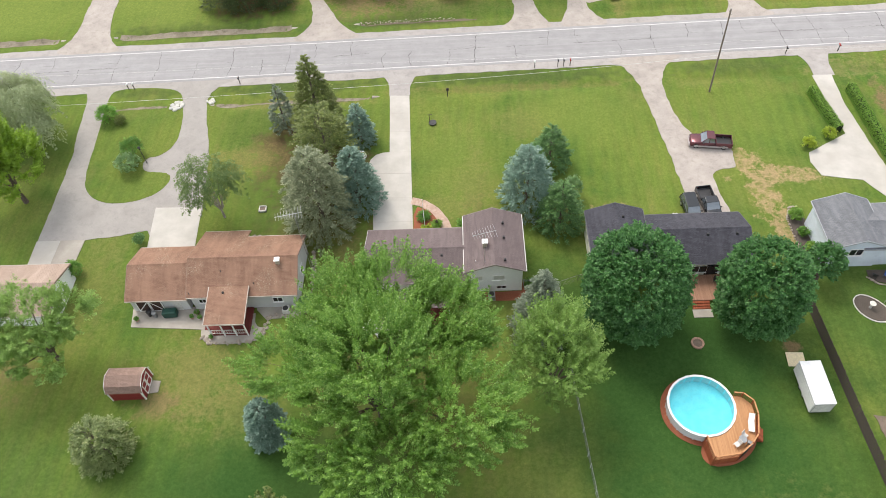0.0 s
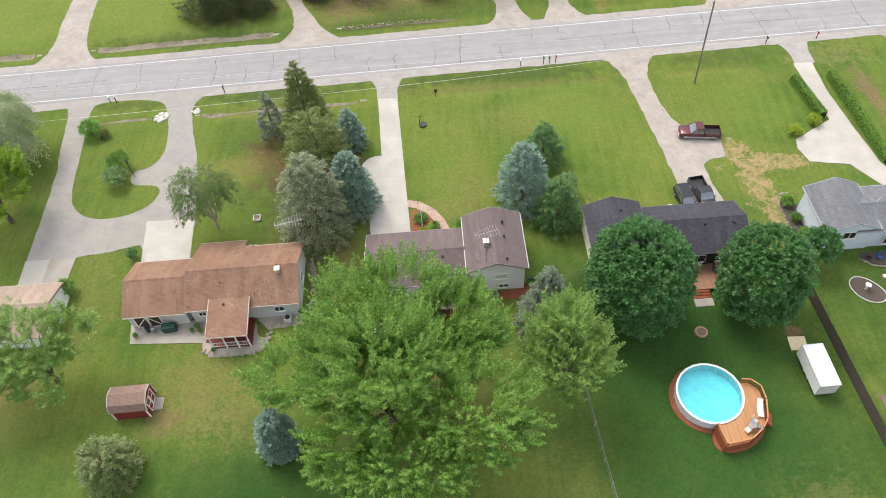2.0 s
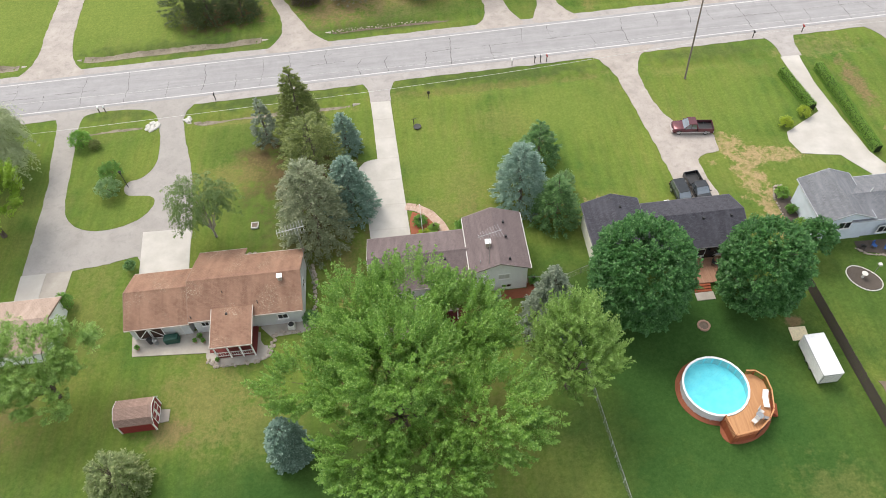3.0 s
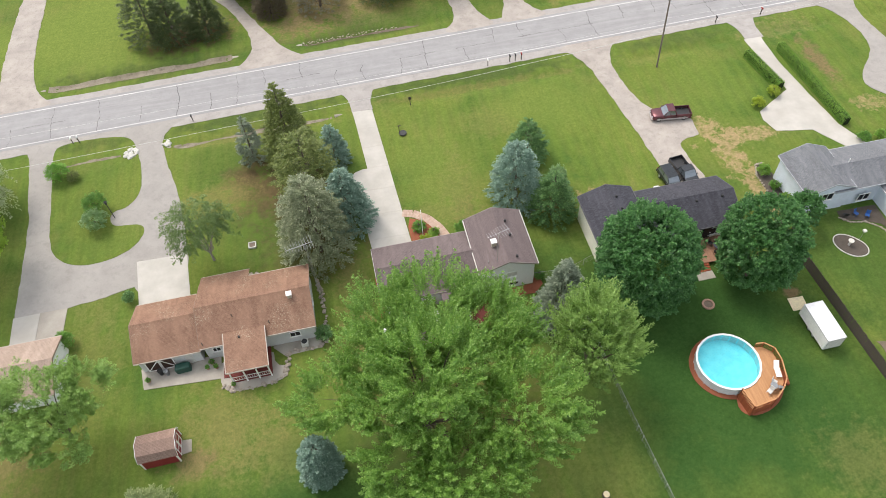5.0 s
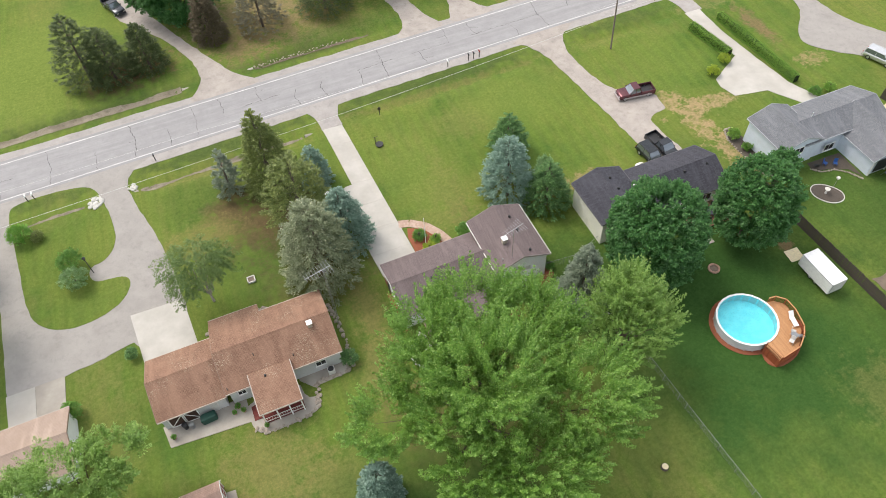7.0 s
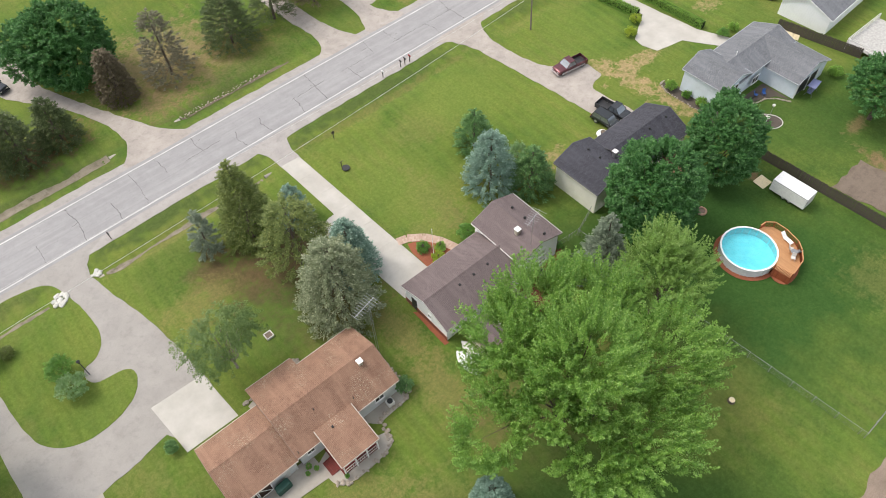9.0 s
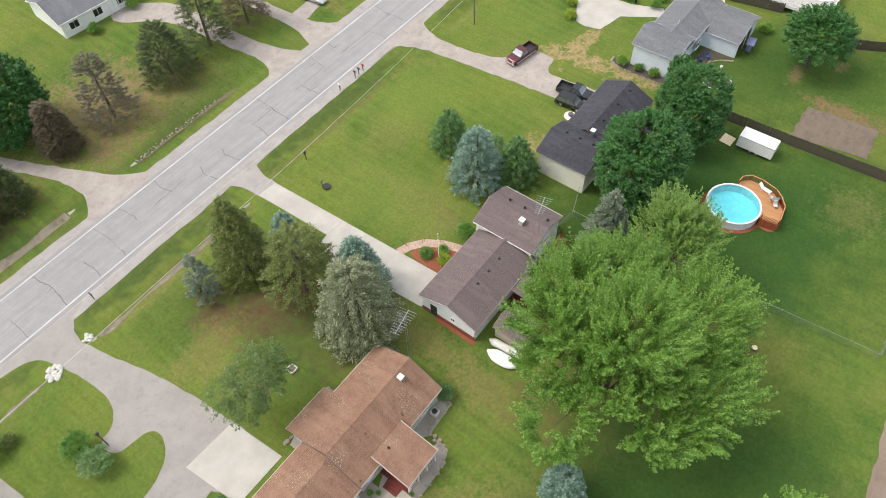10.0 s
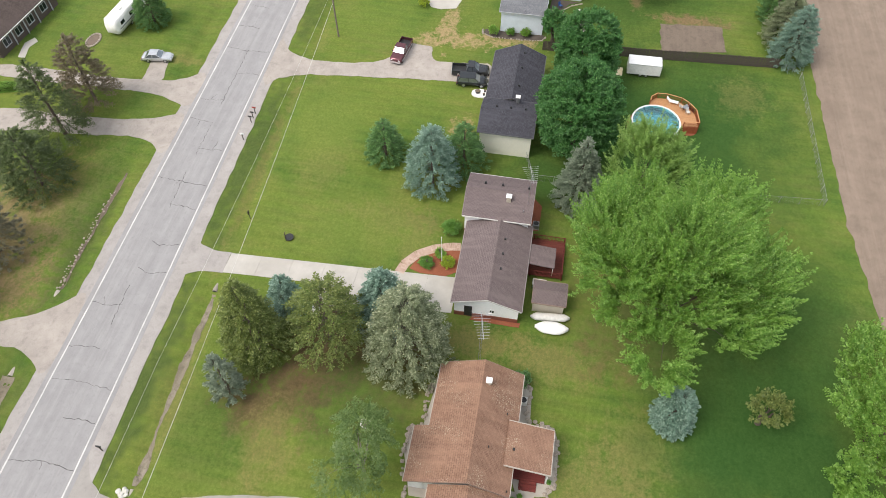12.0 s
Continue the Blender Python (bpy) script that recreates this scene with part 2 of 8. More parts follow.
def make_concrete(name, lo, hi, stain):
    n = Nodes(name)
    p = n.position()
    f = n.noise(p, 0.45, 5, 0.6)
    s = n.noise(p, 0.12, 3, 0.5)
    g = n.noise(p, 18, 4, 0.7)
    col = n.mix(n.span(f, 0.3, 0.7), lo, hi)
    col = n.mix(n.span(s, 0.5, 0.75, 0, 0.6), col, stain)
    col = n.mix(n.span(g, 0.4, 0.8, 0, 0.2), col, stain)
    n.bump(g, 0.25, 0.006)
    return n.done(col, 0.85, spec=0.3)


def make_shingle(name, lo, hi, speck, streak, lichen=0.0):
    """Asphalt shingles: courses 0.14 m high, tabs 0.3 m wide."""
    n = Nodes(name)
    p = n.local()
    sep = n.node("ShaderNodeSeparateXYZ")
    n.link(p, sep.inputs[0])
    uv = n.node("ShaderNodeCombineXYZ")
    n.link(n.math('ADD', sep.outputs[0], 0.0), uv.inputs[0])
    n.link(n.math('ADD', sep.outputs[1], n.math('MULTIPLY', sep.outputs[2], 0.6)), uv.inputs[1])
    br = n.node("ShaderNodeTexBrick")
    n.link(uv.outputs[0], br.inputs["Vector"])
    br.inputs["Scale"].default_value = 1.0
    br.inputs["Brick Width"].default_value, br.inputs["Row Height"].default_value = 0.33, 0.16
    br.inputs["Mortar Size"].default_value = 0.012
    br.inputs["Color1"].default_value, br.inputs["Color2"].default_value = (*lo, 1), (*hi, 1)
    br.inputs["Mortar"].default_value = (*(c * 0.55 for c in lo), 1)
    f = n.noise(p, 0.35, 4, 0.6)
    g = n.noise(p, 5.0, 5, 0.75)
    col = n.mix(n.span(f, 0.42, 0.68, 0, 0.7), br.outputs["Color"], streak)
    col = n.mix(n.span(g, 0.56, 0.72, 0, 0.55), col, speck)
    run = n.noise(n.mapped(p, (1.1, 0.16, 0.3)), 1.0, 4, 0.6)
    col = n.mix(n.span(run, 0.50, 0.68, 0, 0.40), col, tuple(c * 1.25 for c in hi))
    col = n.mix(n.span(n.noise(n.mapped(p, (1.4, 0.2, 0.3), (4, 4, 0)), 1.0, 4, 0.6), 0.52, 0.68, 0, 0.35), col, tuple(c * 0.7 for c in lo))
    if lichen:
        spots = n.math('MULTIPLY', n.span(n.noise(p, 9.0, 2, 0.6), 0.58, 0.63), n.span(n.noise(n.mapped(p, loc=(2, 5, 0)), 0.30, 3), 0.50, 0.62, 0, lichen))
        col = n.mix(spots, col, (0.44, 0.38, 0.28))
    n.bump(n.math('ADD', n.math('MULTIPLY', br.outputs["Fac"], -0.6), g), 0.5, 0.02)
    return n.done(col, 0.92, spec=0.2)


def make_siding(name, colour, pitch=0.2, dirt=0.12):
    n = Nodes(name)
    p = n.local()
    sep = n.node("ShaderNodeSeparateXYZ")
    n.link(p, sep.inputs[0])
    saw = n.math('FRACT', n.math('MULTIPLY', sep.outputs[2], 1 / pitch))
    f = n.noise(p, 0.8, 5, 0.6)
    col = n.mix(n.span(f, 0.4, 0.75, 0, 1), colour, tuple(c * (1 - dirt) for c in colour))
    # dark line at each course's foot: groove shade painted into the colour
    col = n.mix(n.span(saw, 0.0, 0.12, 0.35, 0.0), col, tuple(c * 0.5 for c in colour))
    n.bump(saw, 0.6, 0.015)
    return n.done(col, 0.6)


def make_boards(name, lo, hi, axis=0, pitch=0.14, gap=0.06):
    """Wooden boards that run across the given axis of the object."""
    n = Nodes(name)
    p = n.local()
    sep = n.node("ShaderNodeSeparateXYZ")
    n.link(p, sep.inputs[0])
    u = n.math('MULTIPLY', sep.outputs[axis], 1 / pitch)
    wn_ = n.node("ShaderNodeTexWhiteNoise", noise_dimensions='1D')
    n.link(n.math('FLOOR', u), wn_.inputs["W"])
    fr = n.math('FRACT', u)
    col = n.mix(wn_.outputs["Value"], lo, hi)
    g = n.noise(n.mapped(p, (1, 8, 8) if axis else (8, 1, 8)), 1.5, 4, 0.7)
    col = n.mix(n.span(g, 0.4, 0.8, 0, 0.4), col, tuple(c * 0.6 for c in lo))
    col = n.mix(n.span(fr, gap, 0.0), col, tuple(c * 0.35 for c in lo))
    n.bump(g, 0.3, 0.005)
    return n.done(col, 0.75, spec=0.3)


def make_leaf(name, lo, hi, tip, through=0.35, fade=0.5):
    """Foliage: each leaf its own shade, larger drifts of tone over the crown."""
    n = Nodes(name)
    geo = n.node("ShaderNodeNewGeometry")
    p = geo.outputs["Position"]
    drift = n.noise(p, 0.4, 3)
    f = n.math('ADD', n.math('MULTIPLY', geo.outputs["Random Per Island"], 1 - fade), n.math('MULTIPLY', n.span(drift, 0.3, 0.7), fade))
    col = n.mix(n.span(f, 0.1, 0.9), lo, hi)
    col = n.mix(n.span(geo.outputs["Random Per Island"], 0.82, 1.0, 0, 0.6), col, tip)
    t = n.t
    dif, tra, mix = n.node("ShaderNodeBsdfDiffuse"), n.node("ShaderNodeBsdfTranslucent"), n.node("ShaderNodeMixShader")
    gl, mix2 = n.node("ShaderNodeBsdfGlossy"), n.node("ShaderNodeMixShader")
    gl.inputs["Roughness"].default_value = 0.45
    n.link(col, dif.inputs[0]), n.link(n.mix(0.5, col, tip), tra.inputs[0])
    mix.inputs[0].default_value = through
    mix2.inputs[0].default_value = 0.035
    n.link(dif.outputs[0], mix.inputs[1]), n.link(tra.outputs[0], mix.inputs[2])
    n.link(mix.outputs[0], mix2.inputs[1]), n.link(gl.outputs[0], mix2.inputs[2])
    n.link(mix2.outputs[0], n.out.inputs[0])
    t.nodes.remove(n.bsdf)
    MATS[name] = n.mat
    return n.mat


def make_bark(name, lo, hi):
    n = Nodes(name)
    p = n.local()
    g = n.noise(n.mapped(p, (6, 6, 1.2)), 1.6, 5, 0.7)
    n.bump(g, 0.8, 0.05)
    return n.done(n.mix(n.span(g, 0.35, 0.7), lo, hi), 0.95, spec=0.15)


def make_glass(name="window_glass", colour=(0.02, 0.025, 0.03)):
    n = Nodes(name)
    return n.done(colour, 0.08, 0.0, 0.6)


ASPHALT = make_asphalt()
GRAVEL = make_gravel("pale_gravel", (0.300, 0.268, 0.242), (0.415, 0.373, 0.338), (0.48, 0.437, 0.398), stain=0.4)
SHOULDER = make_gravel("shoulder_gravel", (0.30, 0.28, 0.265), (0.385, 0.36, 0.345), (0.43, 0.405, 0.385), stain=0.35)
DRIVE_GREY = make_gravel("old_grey_asphalt", (0.285, 0.268, 0.25), (0.345, 0.325, 0.305), (0.385, 0.36, 0.34), stain=0.3)
CONCRETE = make_concrete("pale_concrete", (0.405, 0.385, 0.350), (0.505, 0.482, 0.445), (0.34, 0.31, 0.275))
OLD_CONCRETE = make_concrete("stained_concrete", (0.31, 0.282, 0.248), (0.44, 0.405, 0.355), (0.22, 0.19, 0.16))
FIELD = make_gravel("tilled_soil", (0.165, 0.125, 0.096), (0.275, 0.215, 0.170), (0.35, 0.285, 0.23), 0.8, stain=0.25)
DITCH = make_gravel("ditch_silt", (0.165, 0.140, 0.098), (0.265, 0.232, 0.180), (0.34, 0.305, 0.25), stain=0.8)
GARDEN_SOIL = make_gravel("garden_soil", (0.130, 0.100, 0.078), (0.200, 0.160, 0.128), (0.26, 0.215, 0.17), 0.7, stain=0.4)
MULCH = make_gravel("red_mulch", (0.20, 0.065, 0.035), (0.29, 0.10, 0.055), (0.36, 0.15, 0.09))
ROOF_BROWN = make_shingle("brown_shingles", (0.225, 0.130, 0.090), (0.285, 0.172, 0.122), (0.35, 0.23, 0.165), (0.305, 0.182, 0.128), 0.75)
ROOF_MAUVE = make_shingle("mauve_shingles", (0.152, 0.120, 0.120), (0.180, 0.145, 0.145), (0.205, 0.170, 0.166), (0.160, 0.126, 0.126))
ROOF_DARK = make_shingle("charcoal_shingles", (0.050, 0.050, 0.062), (0.078, 0.078, 0.092), (0.11, 0.11, 0.125), (0.062, 0.062, 0.075))
ROOF_GREY = make_shingle("grey_shingles", (0.150, 0.156, 0.170), (0.200, 0.207, 0.222), (0.25, 0.257, 0.272), (0.165, 0.171, 0.186))
ROOF_TAN = make_shingle("tan_shingles", (0.36, 0.275, 0.225), (0.42, 0.325, 0.27), (0.46, 0.37, 0.31), (0.33, 0.25, 0.20))
ROOF_SHED = make_shingle("worn_pink_brown_shingles", (0.250, 0.170, 0.140), (0.310, 0.215, 0.175), (0.35, 0.25, 0.20), (0.22, 0.15, 0.12))
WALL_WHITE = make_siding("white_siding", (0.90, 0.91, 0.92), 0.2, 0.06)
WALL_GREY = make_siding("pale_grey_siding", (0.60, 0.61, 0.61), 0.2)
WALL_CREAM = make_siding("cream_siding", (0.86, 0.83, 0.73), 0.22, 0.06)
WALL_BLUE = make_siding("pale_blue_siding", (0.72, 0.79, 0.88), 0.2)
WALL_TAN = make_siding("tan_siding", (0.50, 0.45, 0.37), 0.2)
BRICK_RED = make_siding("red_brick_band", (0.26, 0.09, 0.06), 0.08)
BARN_RED = make_siding("barn_red_panels", (0.26, 0.030, 0.034), 0.6)
BROWN_TRIM = plain("brown_trim_paint", (0.26, 0.185, 0.145), 0.6)
DARK_TRIM = plain("charcoal_trim_paint", (0.11, 0.11, 0.12), 0.6)
WHITE = plain("white_paint", (0.84, 0.84, 0.83), 0.45, vary=0.10)
OFFWHITE = plain("weathered_white", (0.62, 0.61, 0.58), 0.55)
DARK = plain("dark_metal", (0.03, 0.03, 0.032), 0.5)
GREY = plain("grey_metal", (0.30, 0.31, 0.32), 0.4, 0.6)
ALU = plain("dull_aluminium", (0.55, 0.56, 0.57), 0.35, 0.8)
GLASS = make_glass()
POOL_WALL = plain("pool_wall_vinyl", (0.66, 0.68, 0.70), 0.4, vary=0.1)
WOOD_RED = make_boards("red_stained_wood", (0.25, 0.065, 0.028), (0.33, 0.095, 0.04), 0, 0.14)
WOOD_DECK = make_boards("cedar_deck_boards", (0.42, 0.215, 0.10), (0.52, 0.28, 0.135), 0, 0.14)
WOOD_RAIL = plain("orange_rail_wood", (0.52, 0.26, 0.12), 0.7, scale=6)
WOOD_GREY = plain("weathered_fence_wood", (0.085, 0.070, 0.058), 0.9, vary=0.4, scale=4, bump=0.3)
WOOD_PALE = plain("pale_new_wood", (0.76, 0.65, 0.42), 0.7, scale=5)
POLE_WOOD = plain("creosoted_pole", (0.21, 0.175, 0.145), 0.9, scale=5, bump=0.3)
GREEN_PLASTIC = plain("dark_green_cover", (0.012, 0.06, 0.045), 0.5, scale=2, bump=0.2)
STONE = plain("white_limestone", (0.60, 0.585, 0.54), 0.85, vary=0.3, scale=4, bump=0.4)
FIELDSTONE = plain("mixed_fieldstone", (0.36, 0.31, 0.26), 0.85, vary=0.5, scale=3, bump=0.4)
BLUE_STUFF = plain("blue_plastic", (0.03, 0.10, 0.32), 0.45)
RED_STUFF = plain("red_paint", (0.30, 0.03, 0.025), 0.6)
PORCH_RED = plain("dull_dark_red_paint", (0.150, 0.028, 0.022), 0.7, vary=0.3)
RUBBER = plain("tyre_rubber", (0.015, 0.015, 0.015), 0.8)
BARK = make_bark("grey_brown_bark", (0.075, 0.058, 0.045), (0.17, 0.14, 0.115))
BIRCH_BARK = make_bark("pale_birch_bark", (0.22, 0.19, 0.16), (0.48, 0.45, 0.40))

# ---- mesh helpers ----


def part(name, bm, material, parent=None, label=""):
    """Links a bmesh as one mesh object, under a thing or a part."""
    me = bpy.data.meshes.new(name)
    bm.to_mesh(me)
    bm.free()
    me.materials.append(material)
    ob = new(name, me)
    if parent is not None:
        ob.parent = parent
    if label:
        tagged(ob, label)
    return ob


def thing(name, m, label, category, group="", kind=""):
    ob = new(name)
    ob.empty_display_size = 0.2
    ob.matrix_basis = m
    return tagged(ob, label, category, group, kind)


def box(bm, x0, y0, z0, x1, y1, z1, m=None):
    vs = [bm.verts.new((x, y, z)) for z in (z0, z1) for y in (y0, y1) for x in (x0, x1)]
    for f in ((0, 2, 3, 1), (4, 5, 7, 6), (0, 1, 5, 4), (2, 6, 7, 3), (0, 4, 6, 2), (1, 3, 7, 5)):
        bm.faces.new([vs[i] for i in f])
    if m is not None:
        bmesh.ops.transform(bm, matrix=m, verts=vs)
    return bm


def soft_box(x0, y0, z0, x1, y1, z1, r=0.03, seg=2):
    bm = box(bmesh.new(), x0, y0, z0, x1, y1, z1)
    bmesh.ops.bevel(bm, geom=bm.edges[:], offset=r, segments=seg, affect='EDGES', profile=0.6)
    return bm


def rod(bm, a, b, r0, r1=None, n=8):
    """A tapered rod from a to b."""
    a, b = Vector(a), Vector(b)
    r1 = r0 if r1 is None else r1
    q = (b - a).to_track_quat('Z', 'Y')
    lo = [bm.verts.new(a + q @ Vector((math.cos(k * math.tau / n) * r0, math.sin(k * math.tau / n) * r0, 0))) for k in range(n)]
    hi = [bm.verts.new(b + q @ Vector((math.cos(k * math.tau / n) * r1, math.sin(k * math.tau / n) * r1, 0))) for k in range(n)]
    for k in range(n):
        bm.faces.new((lo[k], lo[(k + 1) % n], hi[(k + 1) % n], hi[k]))
    bm.faces.new(lo[::-1]), bm.faces.new(hi)
    return bm


def prism(bm, pts, z0, z1):
    """An upright block over the outline pts (counter-clockwise)."""
    lo = [bm.verts.new((x, y, z0)) for x, y in pts]
    hi = [bm.verts.new((x, y, z1)) for x, y in pts]
    bm.faces.new(hi), bm.faces.new(lo[::-1])
    k = len(pts)
    for i in range(k):
        bm.faces.new((lo[i], lo[(i + 1) % k], hi[(i + 1) % k], hi[i]))
    bmesh.ops.recalc_face_normals(bm, faces=bm.faces[:])
    return bm


def rounded(pts, times=2):
    for _ in range(times):
        out = []
        for a, b in zip(pts, pts[1:] + pts[:1]):
            out += [(a[0] * 0.75 + b[0] * 0.25, a[1] * 0.75 + b[1] * 0.25), (a[0] * 0.25 + b[0] * 0.75, a[1] * 0.25 + b[1] * 0.75)]
        pts = out
    return pts


def ragged(pts, step=0.6, amount=0.12):
    """An outline cut into short lengths and roughened, as grass and gravel meet."""
    out = []
    for a, b in zip(pts, pts[1:] + pts[:1]):
        k = max(1, int(math.dist(a, b) / step))
        for i in range(k):
            x, y = a[0] + (b[0] - a[0]) * i / k, a[1] + (b[1] - a[1]) * i / k
            w = noise.noise_vector(Vector((x * 0.9, y * 0.9, 3.7)))
            out.append((x + w.x * amount, y + w.y * amount))
    return out


def sheet(name, pts, z, material, label, category, kind="structure", thick=0.12):
    ob = part(name, prism(bmesh.new(), pts, z - thick, z), material)
    return tagged(ob, label, category, kind=kind)


def from_arrays(name, verts, faces, material, smooth=False):
    """A mesh from numpy arrays: verts (n, 3), faces (m, 3 or 4)."""
    me = bpy.data.meshes.new(name)
    k = faces.shape[1]
    me.vertices.add(len(verts))
    me.vertices.foreach_set("co", np.ascontiguousarray(verts, dtype=np.float32).ravel())
    me.loops.add(faces.size)
    me.loops.foreach_set("vertex_index", np.ascontiguousarray(faces, dtype=np.int32).ravel())
    me.polygons.add(len(faces))
    me.polygons.foreach_set("loop_start", np.arange(0, faces.size, k, dtype=np.int32))
    me.update(calc_edges=True)
    if smooth:
        me.polygons.foreach_set("use_smooth", np.ones(len(faces), dtype=bool))
    me.materials.append(material)
    return me

# ---- ground, road and drives ----
ROAD_SLOPE = 0.021


def road_y(x, off=0.0):
    """The y of a line along the road; off is measured from its south white line."""
    return 92.4 + ROAD_SLOPE * x + off


# stretches of x where a drive crosses the ditch on a culvert: south side, north side
CROSS_S = [(-61, -52.5), (-43.5, -36.5), (-12, -5), (25, 34), (52, 59), (70, 76)]
CROSS_N = [(-67, -57), (-27, -16), (8.5, 24), (44, 52)]


def ditch_depth(x, y):
    d = 0.0
    for line, crossings, depth in ((-6.6, CROSS_S, 0.38), (12.3, CROSS_N, 0.42)):
        w = math.exp(-((y - road_y(x, line)) / 0.95) ** 2)
        for a, b in crossings:
            w *= min(1.0, max(0.0, max(a - x, x - b) / 1.6 + 0.2))
        d += depth * w
    return d


def make_ground():
    far = [200, 320, 520, 900, 1500]
    xs = [-v for v in far[::-1]] + [-150 + 2 * k for k in range(21)] + [-109 + k for k in range(219)] + [111 + 2 * k for k in range(20)] + far
    ys = [-v for v in far[::-1]] + [-100 + 5 * k for k in range(20)] + [0.5 * k for k in range(0, 240)] + [120 + 2 * k for k in range(35)] + far
    vs = []
    for y in ys:
        for x in xs:
            z = 0.0
            if 80 < y < 112 and abs(x) < 150:
                z = -ditch_depth(x, y)
            vs.append((x, y, z - 0.03))
    w = len(xs)
    idx = np.arange(w * len(ys)).reshape(len(ys), w)
    fs = np.stack([idx[:-1, :-1], idx[:-1, 1:], idx[1:, 1:], idx[1:, :-1]], -1).reshape(-1, 4)
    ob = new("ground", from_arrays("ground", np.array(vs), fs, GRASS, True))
    return tagged(ob, "mown green lawn with dry and bare patches", "ground", kind="structure")


make_ground()


def ribbon(name, off0, off1, z, material, label="", category="", parent=None, x0=-600.0, x1=600.0, step=4.0, wob=0.0, rows=1):
    """A band along the road, as a strip of quads with a small edge."""
    k = int((x1 - x0) / step)
    bm = bmesh.new()
    prev = None
    for i in range(k + 1):
        x = x0 + (x1 - x0) * i / k
        a = off0 + wob * noise.noise(Vector((x * 0.45, 1, off0)))
        b = off1 + wob * noise.noise(Vector((x * 0.45, 7, off1)))
        cur = [bm.verts.new((x, road_y(x, a), z - 0.1)), bm.verts.new((x, road_y(x, a), z)), bm.verts.new((x, road_y(x, b), z)), bm.verts.new((x, road_y(x, b), z - 0.1))]
        if prev:
            for j in range(3):
                bm.faces.new((prev[j], cur[j], cur[j + 1], prev[j + 1]))
        prev = cur
    bmesh.ops.recalc_face_normals(bm, faces=bm.faces[:])
    ob = part(name, bm, material, parent, "" if category else label)
    return tagged(ob, label, category, kind="structure") if category else ob


ribbon("road_shoulder", -2.3, 9.7, 0.008, SHOULDER, "pale gravel shoulders along the road", "shoulder", step=0.7, wob=0.24)
road = ribbon("road", -0.55, 8.15, 0.028, ASPHALT, "worn grey two-lane asphalt road with cracks", "road", wob=0.05)
pn = Nodes("worn_road_paint")
pw = pn.math('ADD', pn.math('MULTIPLY', pn.noise(pn.position(), 0.35, 4, 0.7), 0.6), pn.math('MULTIPLY', pn.noise(pn.position(), 6.0, 4, 0.7), 0.4))
PAINT = pn.done(pn.mix(pn.span(pw, 0.42, 0.62), (0.60, 0.595, 0.585), (0.40, 0.395, 0.39)), 0.8)
for off in (0.0, 7.5):
    ribbon("edge_line", off - 0.085, off + 0.085, 0.033, PAINT, "faded white edge line", "", road, -300, 300, 1.0, 0.03)


def crack(pts, width, rng, parent):
    """A tar-dark crack that wanders along pts."""
    bm = bmesh.new()
    fine = []
    for a, b in zip(pts, pts[1:]):
        k = max(2, int(math.dist(a, b) / 0.35))
        fine += [(a[0] + (b[0] - a[0]) * i / k, a[1] + (b[1] - a[1]) * i / k) for i in range(k)]
    fine.append(pts[-1])
    prev = None
    d = Vector((pts[-1][0] - pts[0][0], pts[-1][1] - pts[0][1])).normalized()
    side = Vector((-d.y, d.x))
    for x, y in fine:
        j = rng.uniform(-0.11, 0.11)
        w = width * rng.uniform(0.4, 1.2)
        p = Vector((x, y)) + side * j
        cur = [bm.verts.new((*(p + side * s * w / 2), 0.0325)) for s in (-1, 1)]
        if prev:
            bm.faces.new((prev[0], cur[0], cur[1], prev[1]))
        prev = cur
    return part("crack", bm, MATS.get("crack_tar") or plain("crack_tar", (0.085, 0.082, 0.08), 0.8), parent)


def make_cracks():
    rng = random.Random(5)
    x = -78.0
    while x < 80:
        x += rng.uniform(3.8, 7.0)
        full = rng.random()
        o0, o1 = (0.1, 7.5) if full < 0.35 else ((0.2, 3.9) if full < 0.7 else (3.6, 7.4))
        mid = (x + rng.uniform(-0.5, 0.5), road_y(x, o0 + (o1 - o0) * rng.uniform(0.35, 0.65)))
        crack([(x, road_y(x, o0)), mid, (x + rng.uniform(-0.6, 0.6), road_y(x, o1))], rng.uniform(0.05, 0.09), rng, road)
        if rng.random() < 0.45:
            w = rng.choice((-1, 1)) * rng.uniform(0.8, 2.2)
            crack([mid, (mid[0] + w, mid[1] + rng.uniform(-0.7, 0.7))], 0.05, rng, road)
    x = -75.0
    while x < 78:
        ln_ = rng.uniform(5, 13)
        if rng.random() < 0.75:
            crack([(x, road_y(x, 3.8)), (x + ln_, road_y(x + ln_, 3.8 + rng.uniform(-0.15, 0.15)))], 0.07, rng, road)
        x += ln_ + rng.uniform(0.5, 5)


make_cracks()

def flare(x0, x1, y0, y1, a, b):
    """A drive's mouth that widens to the road in two rounded corners."""
    q = [k * math.pi / 16 for k in range(9)]
    left = [(x0 - a + a * math.cos(t), y0 + 1.2 + (y1 - y0 - 1.2) * math.sin(t)) for t in q]
    right = [(x1 + b - b * math.cos(t), y0 + 1.2 + (y1 - y0 - 1.2) * math.sin(t)) for t in q]
    return [(x0, y0)] + left + right[::-1] + [(x1, y0)]


